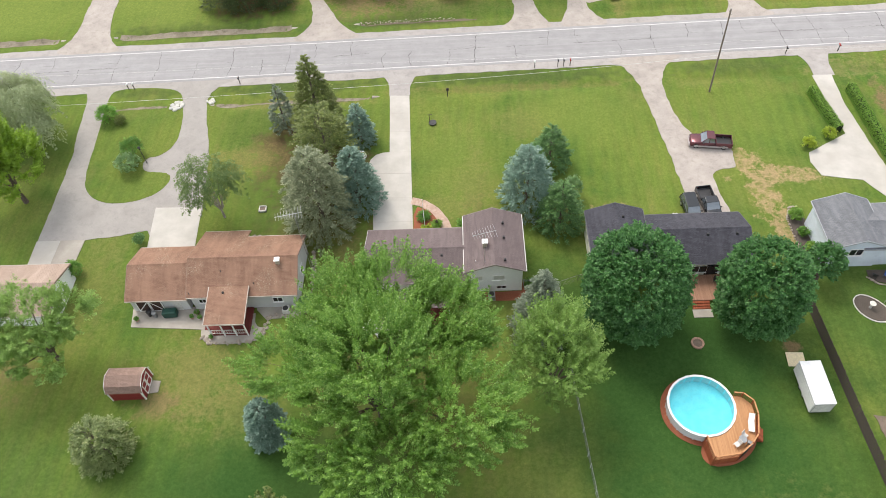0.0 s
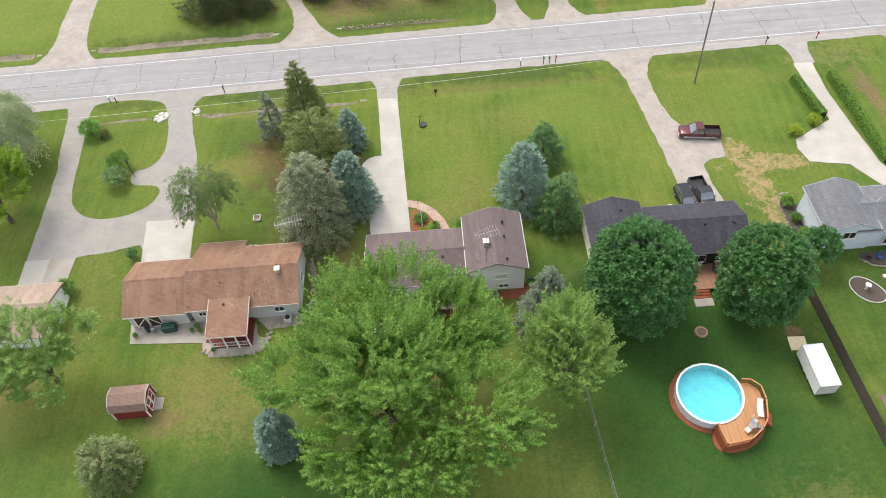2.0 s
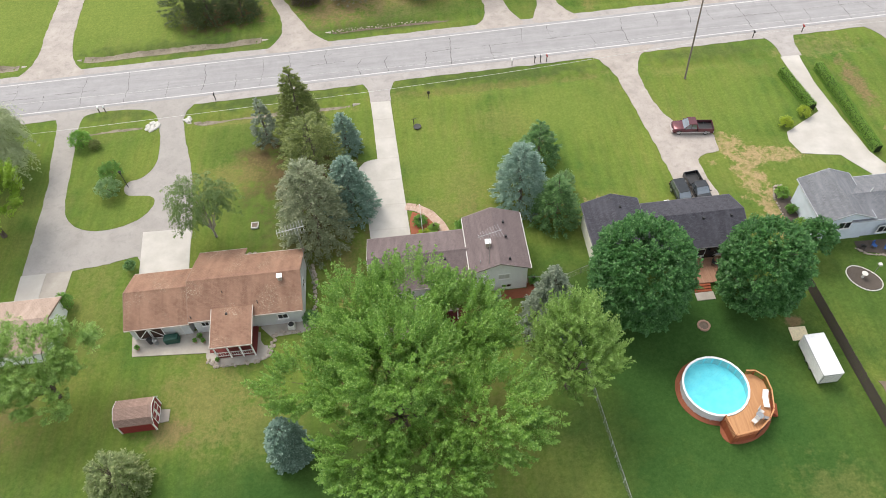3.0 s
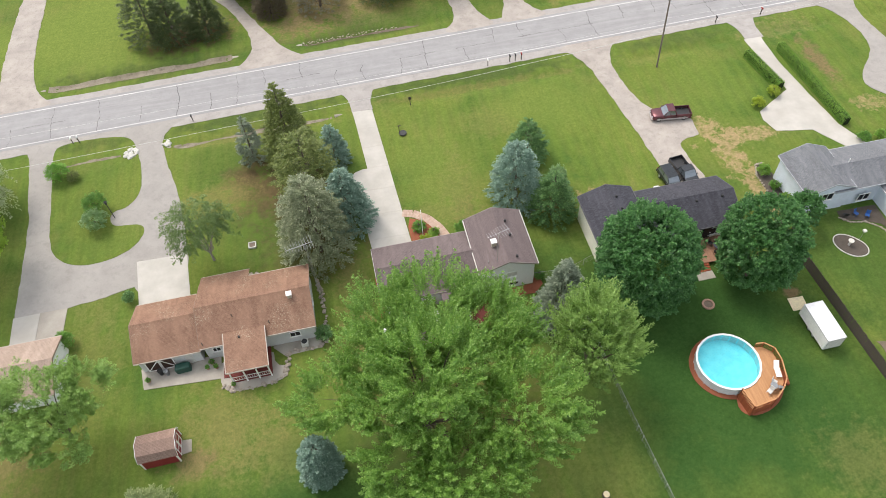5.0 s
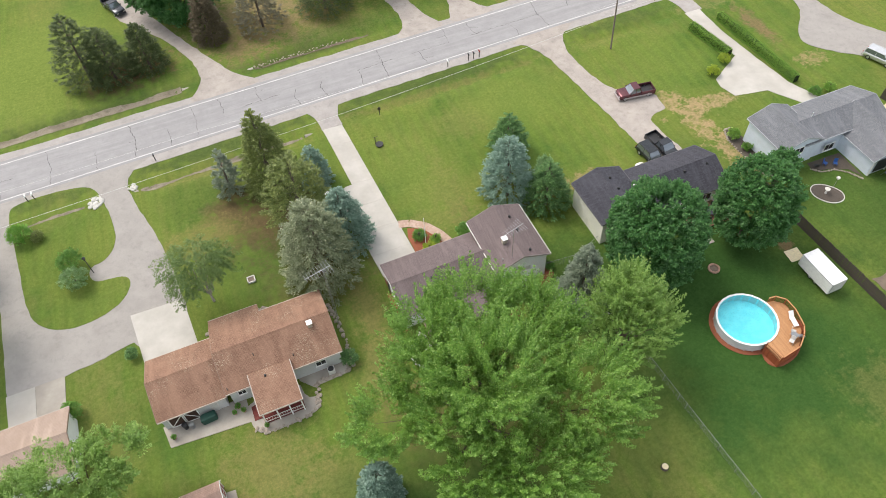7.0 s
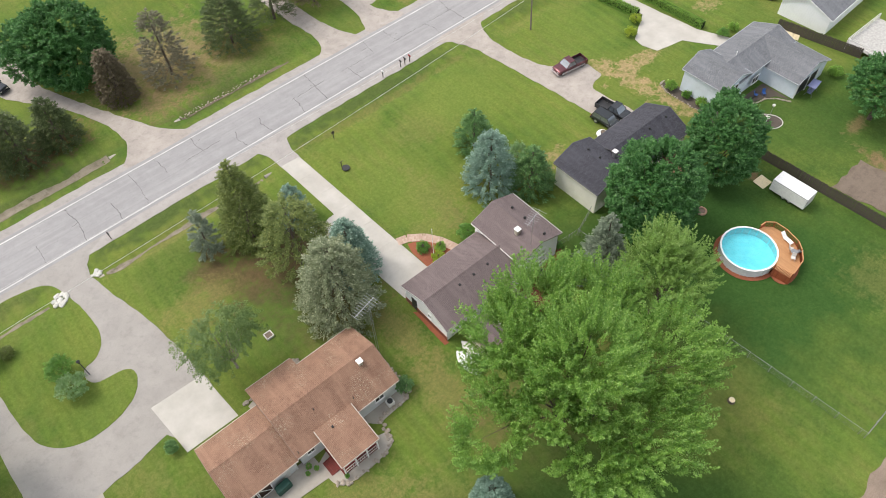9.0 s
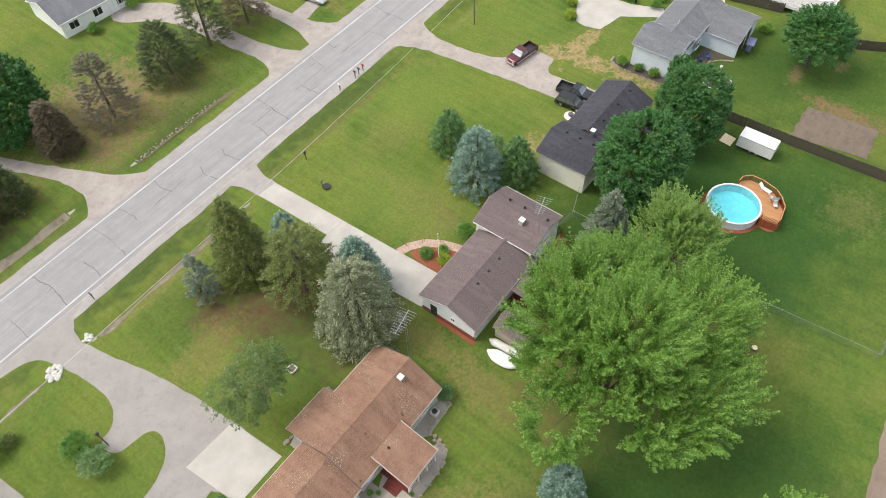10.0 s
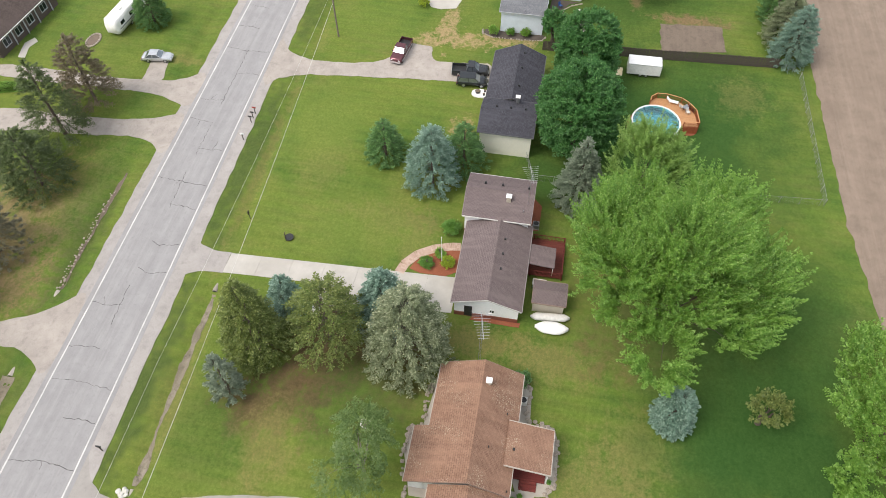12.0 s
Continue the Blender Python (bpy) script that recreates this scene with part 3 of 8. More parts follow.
# drives south of the road
loop_outer = [(-62.8, road_y(-62, -0.4)), (-60.0, 90.6), (-58.2, 89.3), (-57.4, 87.0), (-56.6, 79.0), (-55.9, 75.0), (-55.6, 66.0), (-55.5, 59.05), (-49.1, 59.05), (-44.5, 59.6), (-41.0, 60.3), (-40.2, 59.0),
              (-34.2, 59.0), (-34.4, 64.1), (-35.0, 70.5), (-35.9, 75.8), (-37.4, 81.5), (-38.3, 86.0), (-37.9, 88.0), (-36.6, 89.8), (-34.5, 91.0), (-31.5, road_y(-31, -0.4))]
sheet("driveway_loop", ragged(loop_outer, 0.7, 0.14), 0.016, DRIVE_GREY, "worn grey looped asphalt driveway round a grass island", "driveway")
island = rounded([(-54.3, 88.6), (-53.7, 82.3), (-53.1, 76), (-52.8, 71.5), (-51.9, 67.8), (-49.3, 65.7), (-46.0, 65.2), (-42.2, 66.2), (-40.1, 68.7), (-40.2, 70.6), (-42.5, 71.1), (-44.7, 71.3),
                  (-45.0, 73.9), (-42.6, 74.3), (-41.0, 76.6), (-40.9, 80.5), (-41.7, 85), (-42.6, 88), (-44.6, 89.3), (-49.3, 89.8), (-52.8, 89.6)], 2)
sheet("lawn_island", ragged(island, 0.5, 0.1), 0.045, GRASS, "grass island inside the looped driveway", "lawn", thick=0.1)
sheet("parking_pad", [(-40.9, 64.3), (-40.3, 57.0), (-34.0, 57.0), (-34.5, 64.1)], 0.03, CONCRETE, "pale concrete parking pad before the garage", "pad")
for y0, y1 in ((57.05, 59.05),):
    sheet("parking_pad", [(-55.6, 59.05), (-55.4, 52.6), (-52.5, 52.6), (-52.4, 59.05)], 0.03, CONCRETE, "pale concrete slab before the neighbour's garage", "pad")
    sheet("parking_pad", [(-52.37, 59.05), (-52.47, 52.6), (-49.4, 52.6), (-49.1, 59.05)], 0.034, OLD_CONCRETE, "stained concrete slab before the neighbour's garage", "pad")
slabs = [[(-9.85, 85.5), (-6.85, 85.4), (-6.68, 81.4), (-9.65, 81.5)], [(-9.65, 81.48), (-6.68, 81.38), (-6.5, 77.4), (-9.5, 77.5)], [(-9.5, 77.48), (-6.5, 77.38), (-6.32, 73.2), (-9.35, 73.3)],
         [(-12.2, 71.0), (-11.95, 72.0), (-11.2, 72.9), (-10.2, 73.25), (-9.35, 73.28), (-6.32, 73.18), (-6.15, 69.0), (-11.7, 69.2)], [(-11.7, 69.18), (-6.15, 68.98), (-5.95, 64.5), (-11.2, 64.6)],
         [(-11.2, 64.58), (-5.95, 64.48), (-5.75, 60.3), (-10.95, 60.4)], [(-10.95, 60.38), (-5.75, 60.28), (-5.6, 56.6), (-10.7, 56.6)]]
drive2 = tagged(new("concrete_driveway"), "pale concrete slab driveway to the mauve-roofed house", "driveway", kind="structure")
for s in slabs:
    part("slab", prism(bmesh.new(), s[::-1], -0.09, 0.03), CONCRETE, drive2)
sheet("drive_apron", ragged(flare(-9.9, -6.8, 85.45, road_y(-8, -0.4), 4.6, 3.8), 0.5, 0.10), 0.018, SHOULDER, "gravel apron between driveway and road", "driveway")
sheet("gravel_driveway", ragged(rounded([(23.5, road_y(23.5, -0.4)), (27.1, 88.9), (28.2, 84.3), (29.2, 74), (30.2, 64), (30.3, 57.6), (35.6, 57.6), (34.8, 62), (34.4, 66.6), (35.4, 67.6), (37.4, 68.0), (37.95, 68.1), (38.0, 69.0), (38.0, 71.6), (38.0, 72.2), (37.2, 72.6), (33.6, 74.2),
                                 (32.2, 77.2), (31.4, 83), (31.5, 86.5), (32.2, 89.2), (33.8, 91.0), (36.5, road_y(36, -0.4))], 1), 0.5, 0.24), 0.018, GRAVEL, "pale gravel driveway with parked vehicles", "driveway")
sheet("concrete_driveway", ragged([(53.7, 86.3), (53.9, 80.5), (54.2, 77), (54.3, 73.6), (48.3, 70.2), (47.9, 68.4), (48.6, 65.9), (53.6, 64.8), (55.6, 61.6), (57.4, 58.9), (59.6, 60.0), (57.6, 65), (56.9, 72), (56.3, 80), (56.6, 86.3)], 0.6, 0.08), 0.022, CONCRETE, "pale driveway bordered by clipped hedges", "driveway")
sheet("drive_apron", ragged(flare(54.0, 57.0, 86.2, road_y(55.5, -0.4), 3.6, 2.8), 0.5, 0.10), 0.018, SHOULDER, "gravel apron between driveway and road", "driveway")
sheet("gravel_driveway", ragged(rounded([(67.5, road_y(67.5, -0.4)), (71.6, 89), (72.4, 79.5), (65.6, 73.2), (66.6, 69.5), (73, 64), (80, 58), (84, 62), (76, 72), (75, 82), (74.5, 89), (77, road_y(77, -0.4))], 2), 0.8, 0.15), 0.018, DRIVE_GREY, "grey asphalt driveway of the farther house", "driveway")
# drives north of the road
sheet("gravel_driveway", ragged(rounded([(-68, road_y(-68, 8)), (-54.5, road_y(-54, 8)), (-58.6, 102.6), (-60.4, 112), (-60.2, 138), (-64.5, 138), (-65.3, 115), (-64.6, 103.5)], 2), 0.7, 0.2), 0.018, GRAVEL, "pale gravel driveway across the road", "driveway")
sheet("gravel_driveway", ragged(rounded([(-28, road_y(-28, 8)), (-24.6, 103.0), (-23.9, 107.0), (-24.6, 110.5), (-27.6, 118.3), (-32.4, 124.9), (-35.0, 128.5), (-35.5, 142), (-28.7, 142), (-28.7, 136), (-29.3, 127), (-25.4, 118), (-22.9, 112.5), (-20.8, 108), (-18.4, 103.4), (-14, road_y(-14, 8))], 2), 0.7, 0.2), 0.018, GRAVEL, "pale gravel driveway across the road", "driveway")
sheet("gravel_driveway", ragged(rounded([(7, road_y(7, 8)), (17.2, road_y(17.2, 8)), (15.2, 103.6), (13.5, 109), (13.0, 118), (13.2, 130), (6.0, 138), (2.0, 134), (9.0, 127), (9.6, 113), (10.6, 108), (10.2, 104)], 2), 0.7, 0.2), 0.018, GRAVEL, "pale gravel driveway across the road", "driveway")
sheet("gravel_driveway", ragged(rounded([(17.2, road_y(17.2, 8)), (26.5, road_y(26.5, 8)), (23.4, 104.4), (22.6, 108), (21.9, 116), (22.4, 136), (19.0, 136), (19.7, 114), (19.7, 107), (18.6, 104.2)], 2), 0.7, 0.2), 0.018, GRAVEL, "pale gravel driveway across the road", "driveway")
sheet("gravel_driveway", ragged(rounded([(43, road_y(43, 8)), (54, road_y(54, 8)), (50.5, 104), (49.5, 112), (49.5, 136), (46, 136), (46, 112), (46.2, 104)], 2), 0.7, 0.2), 0.018, GRAVEL, "pale gravel driveway across the road", "driveway")
sheet("gravel_spur", ragged(rounded([(21.6, 110.6), (22.2, 107.3), (26.0, 108.2), (29.4, 108.6), (29.2, 111.4), (25.4, 110.9)], 1), 0.4, 0.12), 0.014, GRAVEL, "short worn gravel spur to a parking place on the lawn", "driveway")
sheet("footpath", ragged([(24.0, 131.2), (26.6, 131.9), (28.2, 131.2), (29.0, 132.2), (27.4, 133.2), (24.0, 132.4)], 0.5, 0.08), 0.02, CONCRETE, "pale curved footpath to the brick house", "path")
# beds of the ditches
for off, spans, lab in ((-6.6, [(-52.3, -44.2), (-36.6, -13.0)], "silty bed of the roadside ditch"), (12.3, [(-130, -67.5), (-56.8, -27.5), (-15.6, 4.0)], "silty bed of the roadside ditch")):
    for a, b in spans:
        k = max(6, int((b - a) / 0.4))
        bm = bmesh.new()
        prev = None
        for i in range(k + 1):
            x = a + (b - a) * i / k
            c = road_y(x, off + 0.45 * noise.noise(Vector((x * 0.16, 2, 0))) + 0.15 * noise.noise(Vector((x * 0.8, 2, 0))))
            w = (0.62 if off > 0 and a < -20 else 0.12) + (0.42 if off < 0 else 0.26) * max(0.0, 0.45 + noise.noise(Vector((x * 0.28, 9, off))) + 0.4 * noise.noise(Vector((x * 1.3, 5, off))))
            cur = [bm.verts.new((x, c + s * w, 0.06 if a == -52.3 else 0.012 - ditch_depth(x, c + s * w))) for s in (-1, -0.3, 0.3, 1)]
            if prev:
                for j in range(3):
                    bm.faces.new((prev[j], cur[j], cur[j + 1], prev[j + 1]))
            prev = cur
        tagged(part("ditch_bed", bm, GARDEN_SOIL if a == -15.6 else DITCH), lab, "ditch", kind="structure")

field_edge = [(-600, 4.0), (-60, 5.5), (-20, 6.0), (-4, 6.6), (12, 8.2), (42, 8.8), (90, 9.8), (600, 12)]


def make_field():
    bm = bmesh.new()
    prev = None
    xs = [-600, -300, -150] + [-120 + 0.8 * k for k in range(300)] + [150, 300, 600]
    for x in xs:
        for (xa, ya), (xb, yb) in zip(field_edge, field_edge[1:]):
            if xa <= x <= xb:
                y = ya + (yb - ya) * (x - xa) / (xb - xa)
        y += 0.5 * noise.noise(Vector((x * 0.5, 4, 0)))
        cur = [bm.verts.new((x, yy, 0.004)) for yy in (y, y - 12, y - 60, y - 400)]
        if prev:
            for j in range(3):
                bm.faces.new((prev[j], prev[j + 1], cur[j + 1], cur[j]))
        prev = cur
    bmesh.ops.recalc_face_normals(bm, faces=bm.faces[:])
    tagged(part("field", bm, FIELD), "bare brown tilled farm field", "field", kind="structure")


make_field()
sheet("garden_plot", ragged([(42.9, 31.9), (44.5, 21.7), (51.0, 22.2), (50.2, 32.0)], 0.5, 0.3), 0.02, GARDEN_SOIL, "bare dark soil of a vegetable plot", "garden")


def culvert(x, off, way):
    """The open end of a pipe under a drive; way: +1 or -1, the side its mouth faces along x."""
    t = thing("culvert_pipe", pose(x, road_y(x, off), -0.33), "concrete culvert pipe end under a driveway", "culvert", "culvert ends along the ditches")
    part("pipe", rod(bmesh.new(), (-way * 1.6, 0, -0.1), (0, 0, 0.0), 0.34, 0.36, 16), OLD_CONCRETE, t)
    # the pipe is solid; a dark disc stands for its shaded hollow
    part("mouth", rod(bmesh.new(), (0.003 * way, 0, 0.0), (0.03 * way, 0, 0.0), 0.28, 0.28, 16), DARK, t, "dark disc standing in for the shaded pipe opening")


for x, off, way in ((-67.0, 12.3, -1), (-57.2, 12.3, 1), (-27.4, 12.3, -1), (-15.8, 12.3, 1), (-43.9, -6.6, -1), (-36.9, -6.6, 1), (-12.6, -6.6, -1)):
    culvert(x, off, way)

# ---- houses ----
def gable_roof(x0, x1, y0, y1, eave, ridge, axis='x', at=None, thick=0.16, north=None):
    """A gable roof as a closed shell. axis: the way the ridge runs; at: where it lies across; eave: height of the roof's edges (a pair may be given)."""
    bm = bmesh.new()
    e0, e1 = eave if isinstance(eave, tuple) else (eave, eave)
    if axis == 'x':
        c = (y0 + y1) / 2 if at is None else at
        prof = [(y0, e0), (c, ridge), (y1, e1)]
        put = lambda u, p, dz: (u, p[0], p[1] + dz)
        a, b = x0, x1
    else:
        c = (x0 + x1) / 2 if at is None else at
        prof = [(x0, e0), (c, ridge), (x1, e1)]
        put = lambda u, p, dz: (p[0], u, p[1] + dz)
        a, b = y0, y1
    n = 14
    rows_top = [[bm.verts.new(put(a + (b - a) * i / n, p, 0.012 * noise.noise(Vector((i * 0.7, p[0], p[1]))) if 0 < i < n else 0)) for p in prof] for i in range(n + 1)]
    rows_low = [[bm.verts.new(put(a + (b - a) * i / n, p, -thick)) for p in prof] for i in range(n + 1)]
    for i in range(n):
        for j in range(2):
            bm.faces.new((rows_top[i][j], rows_top[i + 1][j], rows_top[i + 1][j + 1], rows_top[i][j + 1]))
            bm.faces.new((rows_low[i][j], rows_low[i][j + 1], rows_low[i + 1][j + 1], rows_low[i + 1][j]))
        for j in (0, 2):
            bm.faces.new((rows_top[i][j], rows_low[i][j], rows_low[i + 1][j], rows_top[i + 1][j]))
    for i in (0, n):
        for j in range(2):
            bm.faces.new((rows_top[i][j], rows_top[i][j + 1], rows_low[i][j + 1], rows_low[i][j]))
    bmesh.ops.recalc_face_normals(bm, faces=bm.faces[:])
    return bm


def gable_walls(x0, x1, y0, y1, top, ridge, axis='x', at=None, base=-0.1):
    """The walls of a block with gables, as one closed body under its roof. top: wall height at the eaves (a pair may be given)."""
    bm = bmesh.new()
    t0, t1 = top if isinstance(top, tuple) else (top, top)
    if axis == 'x':
        c = (y0 + y1) / 2 if at is None else at
        prof = [(y0, base), (y1, base), (y1, t1), (c, ridge), (y0, t0)]
        ends = [[bm.verts.new((x, p, z)) for p, z in prof] for x in (x0, x1)]
    else:
        c = (x0 + x1) / 2 if at is None else at
        prof = [(x0, base), (x1, base), (x1, t1), (c, ridge), (x0, t0)]
        ends = [[bm.verts.new((p, y, z)) for p, z in prof] for y in (y0, y1)]
    bm.faces.new(ends[0]), bm.faces.new(ends[1][::-1])
    for i in range(5):
        j = (i + 1) % 5
        bm.faces.new((ends[0][i], ends[0][j], ends[1][j], ends[1][i]))
    bmesh.ops.recalc_face_normals(bm, faces=bm.faces[:])
    return bm


def trims(house, x0, x1, y0, y1, eave, ridge, axis='x', at=None, material=None, sides="lohi", rake=None):
    """Pale fascia and gutters along the eaves and rake boards on the gables, one mesh a board."""
    material = material or WHITE
    e0, e1 = eave if isinstance(eave, tuple) else (eave, eave)
    d = 0.10
    if axis == 'x':
        c = (y0 + y1) / 2 if at is None else at
        if "lo" in sides:
            part("gutter", soft_box(x0, y0 - d, e0 - 0.17, x1, y0 - 0.003, e0 - 0.02, 0.02, 1), material, house)
        if "hi" in sides:
            part("gutter", soft_box(x0, y1 + 0.003, e1 - 0.17, x1, y1 + d, e1 - 0.02, 0.02, 1), material, house)
        for u, s in ((x0, -1), (x1, 1)):
            for (ya, za), (yb, zb) in (((y0, e0), (c, ridge)), ((c, ridge), (y1, e1))):
                bm = bmesh.new()
                q = [bm.verts.new((u + s * k, y, z + o)) for k in (0.003, 0.04) for y, z, o in ((ya, za, -0.2), (yb, zb, -0.2), (yb, zb, 0.015), (ya, za, 0.015))]
                for f in ((0, 1, 2, 3), (4, 7, 6, 5), (0, 4, 5, 1), (1, 5, 6, 2), (2, 6, 7, 3), (3, 7, 4, 0)):
                    bm.faces.new([q[i] for i in f])
                bmesh.ops.recalc_face_normals(bm, faces=bm.faces[:])
                part("rake_board", bm, rake or material, house)
    else:
        c = (x0 + x1) / 2 if at is None else at
        if "lo" in sides:
            part("gutter", soft_box(x0 - d, y0, e0 - 0.17, x0 - 0.003, y1, e0 - 0.02, 0.02, 1), material, house)
        if "hi" in sides:
            part("gutter", soft_box(x1 + 0.003, y0, e1 - 0.17, x1 + d, y1, e1 - 0.02, 0.02, 1), material, house)
        for u, s in ((y0, -1), (y1, 1)):
            for (xa, za), (xb, zb) in (((x0, e0), (c, ridge)), ((c, ridge), (x1, e1))):
                bm = bmesh.new()
                q = [bm.verts.new((x, u + s * k, z + o)) for k in (0.003, 0.04) for x, z, o in ((xa, za, -0.2), (xb, zb, -0.2), (xb, zb, 0.015), (xa, za, 0.015))]
                for f in ((0, 1, 2, 3), (4, 7, 6, 5), (0, 4, 5, 1), (1, 5, 6, 2), (2, 6, 7, 3), (3, 7, 4, 0)):
                    bm.faces.new([q[i] for i in f])
                bmesh.ops.recalc_face_normals(bm, faces=bm.faces[:])
                part("rake_board", bm, rake or material, house)


def window(house, x, y, z, w, h, facing, frame_mat=None, name="window", blind=False):
    """A framed window on a wall. facing: 'n', 's', 'e' or 'w'."""
    turn = {'s': 0, 'e': 90, 'n': 180, 'w': 270}[facing]
    fr = bmesh.new()
    b = 0.07
    for q in ((-w / 2 - b, 0 - b, w / 2 + b, 0), (-w / 2 - b, h, w / 2 + b, h + b), (-w / 2 - b, 0, -w / 2, h), (w / 2, 0, w / 2 + b, h), (-0.025, 0, 0.025, h)):
        box(fr, q[0], -0.06, q[1], q[2], 0.02, q[3])
    m = pose(x, y, z, 0, 0, turn)
    wob = part(name, fr, frame_mat or WHITE, house)
    wob.matrix_basis = m
    for s in (-1, 1):
        p = part("pane", box(bmesh.new(), min(0, s * w / 2) + 0.025, -0.015, 0, max(0, s * w / 2) - 0.025, 0.012, h), OFFWHITE if blind else GLASS, wob)
    part("sill", soft_box(-w / 2 - 0.12, -0.12, -0.12, w / 2 + 0.12, -0.003, -0.072, 0.01, 1), frame_mat or WHITE, wob)
    return wob


def door(house, x, y, z, w, h, facing, mat, name="door"):
    turn = {'s': 0, 'e': 90, 'n': 180, 'w': 270}[facing]
    bm = soft_box(-w / 2, -0.05, 0, w / 2, 0.02, h, 0.015, 1)
    for zz in (0.15, h / 2 + 0.1):
        box(bm, -w / 2 + 0.14, -0.062, zz, w / 2 - 0.14, -0.05, zz + h / 2 - 0.3)
    d = part(name, bm, mat, house)
    d.matrix_basis = pose(x, y, z, 0, 0, turn)
    part("handle", rod(bmesh.new(), (w / 2 - 0.1, -0.12, 1.0), (w / 2 - 0.1, -0.05, 1.0), 0.03), ALU, d)
    return d


def roof_vent(house, x, y, z, mat=None, s=0.3):
    bm = soft_box(-s / 2, -s / 2, -0.15, s / 2, s / 2, 0.14, 0.04, 2)
    bmesh.ops.scale(bm, vec=(0.8, 0.8, 1), verts=[v for v in bm.verts if v.co.z > 0])
    v = part("roof_vent", bm, mat or DARK, house)
    v.matrix_basis = pose(x, y, z)


def pipe(house, x, y, z, h=0.4, mat=None):
    part("vent_pipe", rod(bmesh.new(), (x, y, z - 0.3), (x, y, z + h), 0.05), mat or DARK, house)


def chimney(house, x, y, z, h, w=0.62, mat=None):
    c = part("chimney", soft_box(-w / 2, -w / 2, -0.9, w / 2, w / 2, h, 0.02, 1), mat or WALL_TAN, house)
    c.matrix_basis = pose(x, y, z)
    cap = soft_box(-w / 2 - 0.08, -w / 2 - 0.08, h + 0.06, w / 2 + 0.08, w / 2 + 0.08, h + 0.14, 0.02, 1)
    for sx in (-1, 1):
        for sy in (-1, 1):
            box(cap, sx * w * 0.4 - 0.03, sy * w * 0.4 - 0.03, h, sx * w * 0.4 + 0.03, sy * w * 0.4 + 0.03, h + 0.06)
    part("cap", cap, WHITE, c, "white sheet-metal chimney cap")


def block(house, x0, x1, y0, y1, eave, ridge, wall, roof, axis='x', at=None, over=0.35, gable_over=0.3, sides="lohi", trim=None, base=-0.1, rake=None):
    """Walls and roof of one block; the outline given is that of the roof."""
    g = 0.2
    e = eave if isinstance(eave, tuple) else (eave, eave)
    if axis == 'x':
        c = (y0 + y1) / 2 if at is None else at
        s0, s1 = (ridge - e[0]) / (c - y0), (ridge - e[1]) / (y1 - c)
        part("wall", gable_walls(x0 + gable_over, x1 - gable_over, y0 + over, y1 - over, (e[0] + s0 * over - g, e[1] + s1 * over - g), ridge - g, axis, c, base), wall, house)
    else:
        c = (x0 + x1) / 2 if at is None else at
        s0, s1 = (ridge - e[0]) / (c - x0), (ridge - e[1]) / (x1 - c)
        part("wall", gable_walls(x0 + over, x1 - over, y0 + gable_over, y1 - gable_over, (e[0] + s0 * over - g, e[1] + s1 * over - g), ridge - g, axis, c, base), wall, house)
    part("roof", gable_roof(x0, x1, y0, y1, eave, ridge, axis, c), roof, house)
    cap = bmesh.new()
    for k in range(int(((x1 - x0) if axis == 'x' else (y1 - y0)) / 0.3)):
        u = (x0 if axis == 'x' else y0) + k * 0.3
        dz = 0.004 * (k % 2)
        if axis == 'x':
            pr = [(u, c - 0.14, ridge - 0.14 * s0 + 0.025 + dz), (u, c, ridge + 0.03 + dz), (u, c + 0.14, ridge - 0.14 * s1 + 0.025 + dz)]
            nx = (0.31, 0, 0)
        else:
            pr = [(c - 0.14, u, ridge - 0.14 * s0 + 0.025 + dz), (c, u, ridge + 0.03 + dz), (c + 0.14, u, ridge - 0.14 * s1 + 0.025 + dz)]
            nx = (0, 0.31, 0)
        vs = [cap.verts.new(p) for p in pr] + [cap.verts.new(tuple(a + b for a, b in zip(p, nx))) for p in pr]
        cap.faces.new((vs[0], vs[1], vs[4], vs[3])), cap.faces.new((vs[1], vs[2], vs[5], vs[4]))
    part("ridge_cap", cap, roof, house)
    trims(house, x0, x1, y0, y1, eave, ridge, axis, at, trim, sides, rake)


DULL_TRIM = plain("dull_beige_trim", (0.46, 0.41, 0.36), 0.6)


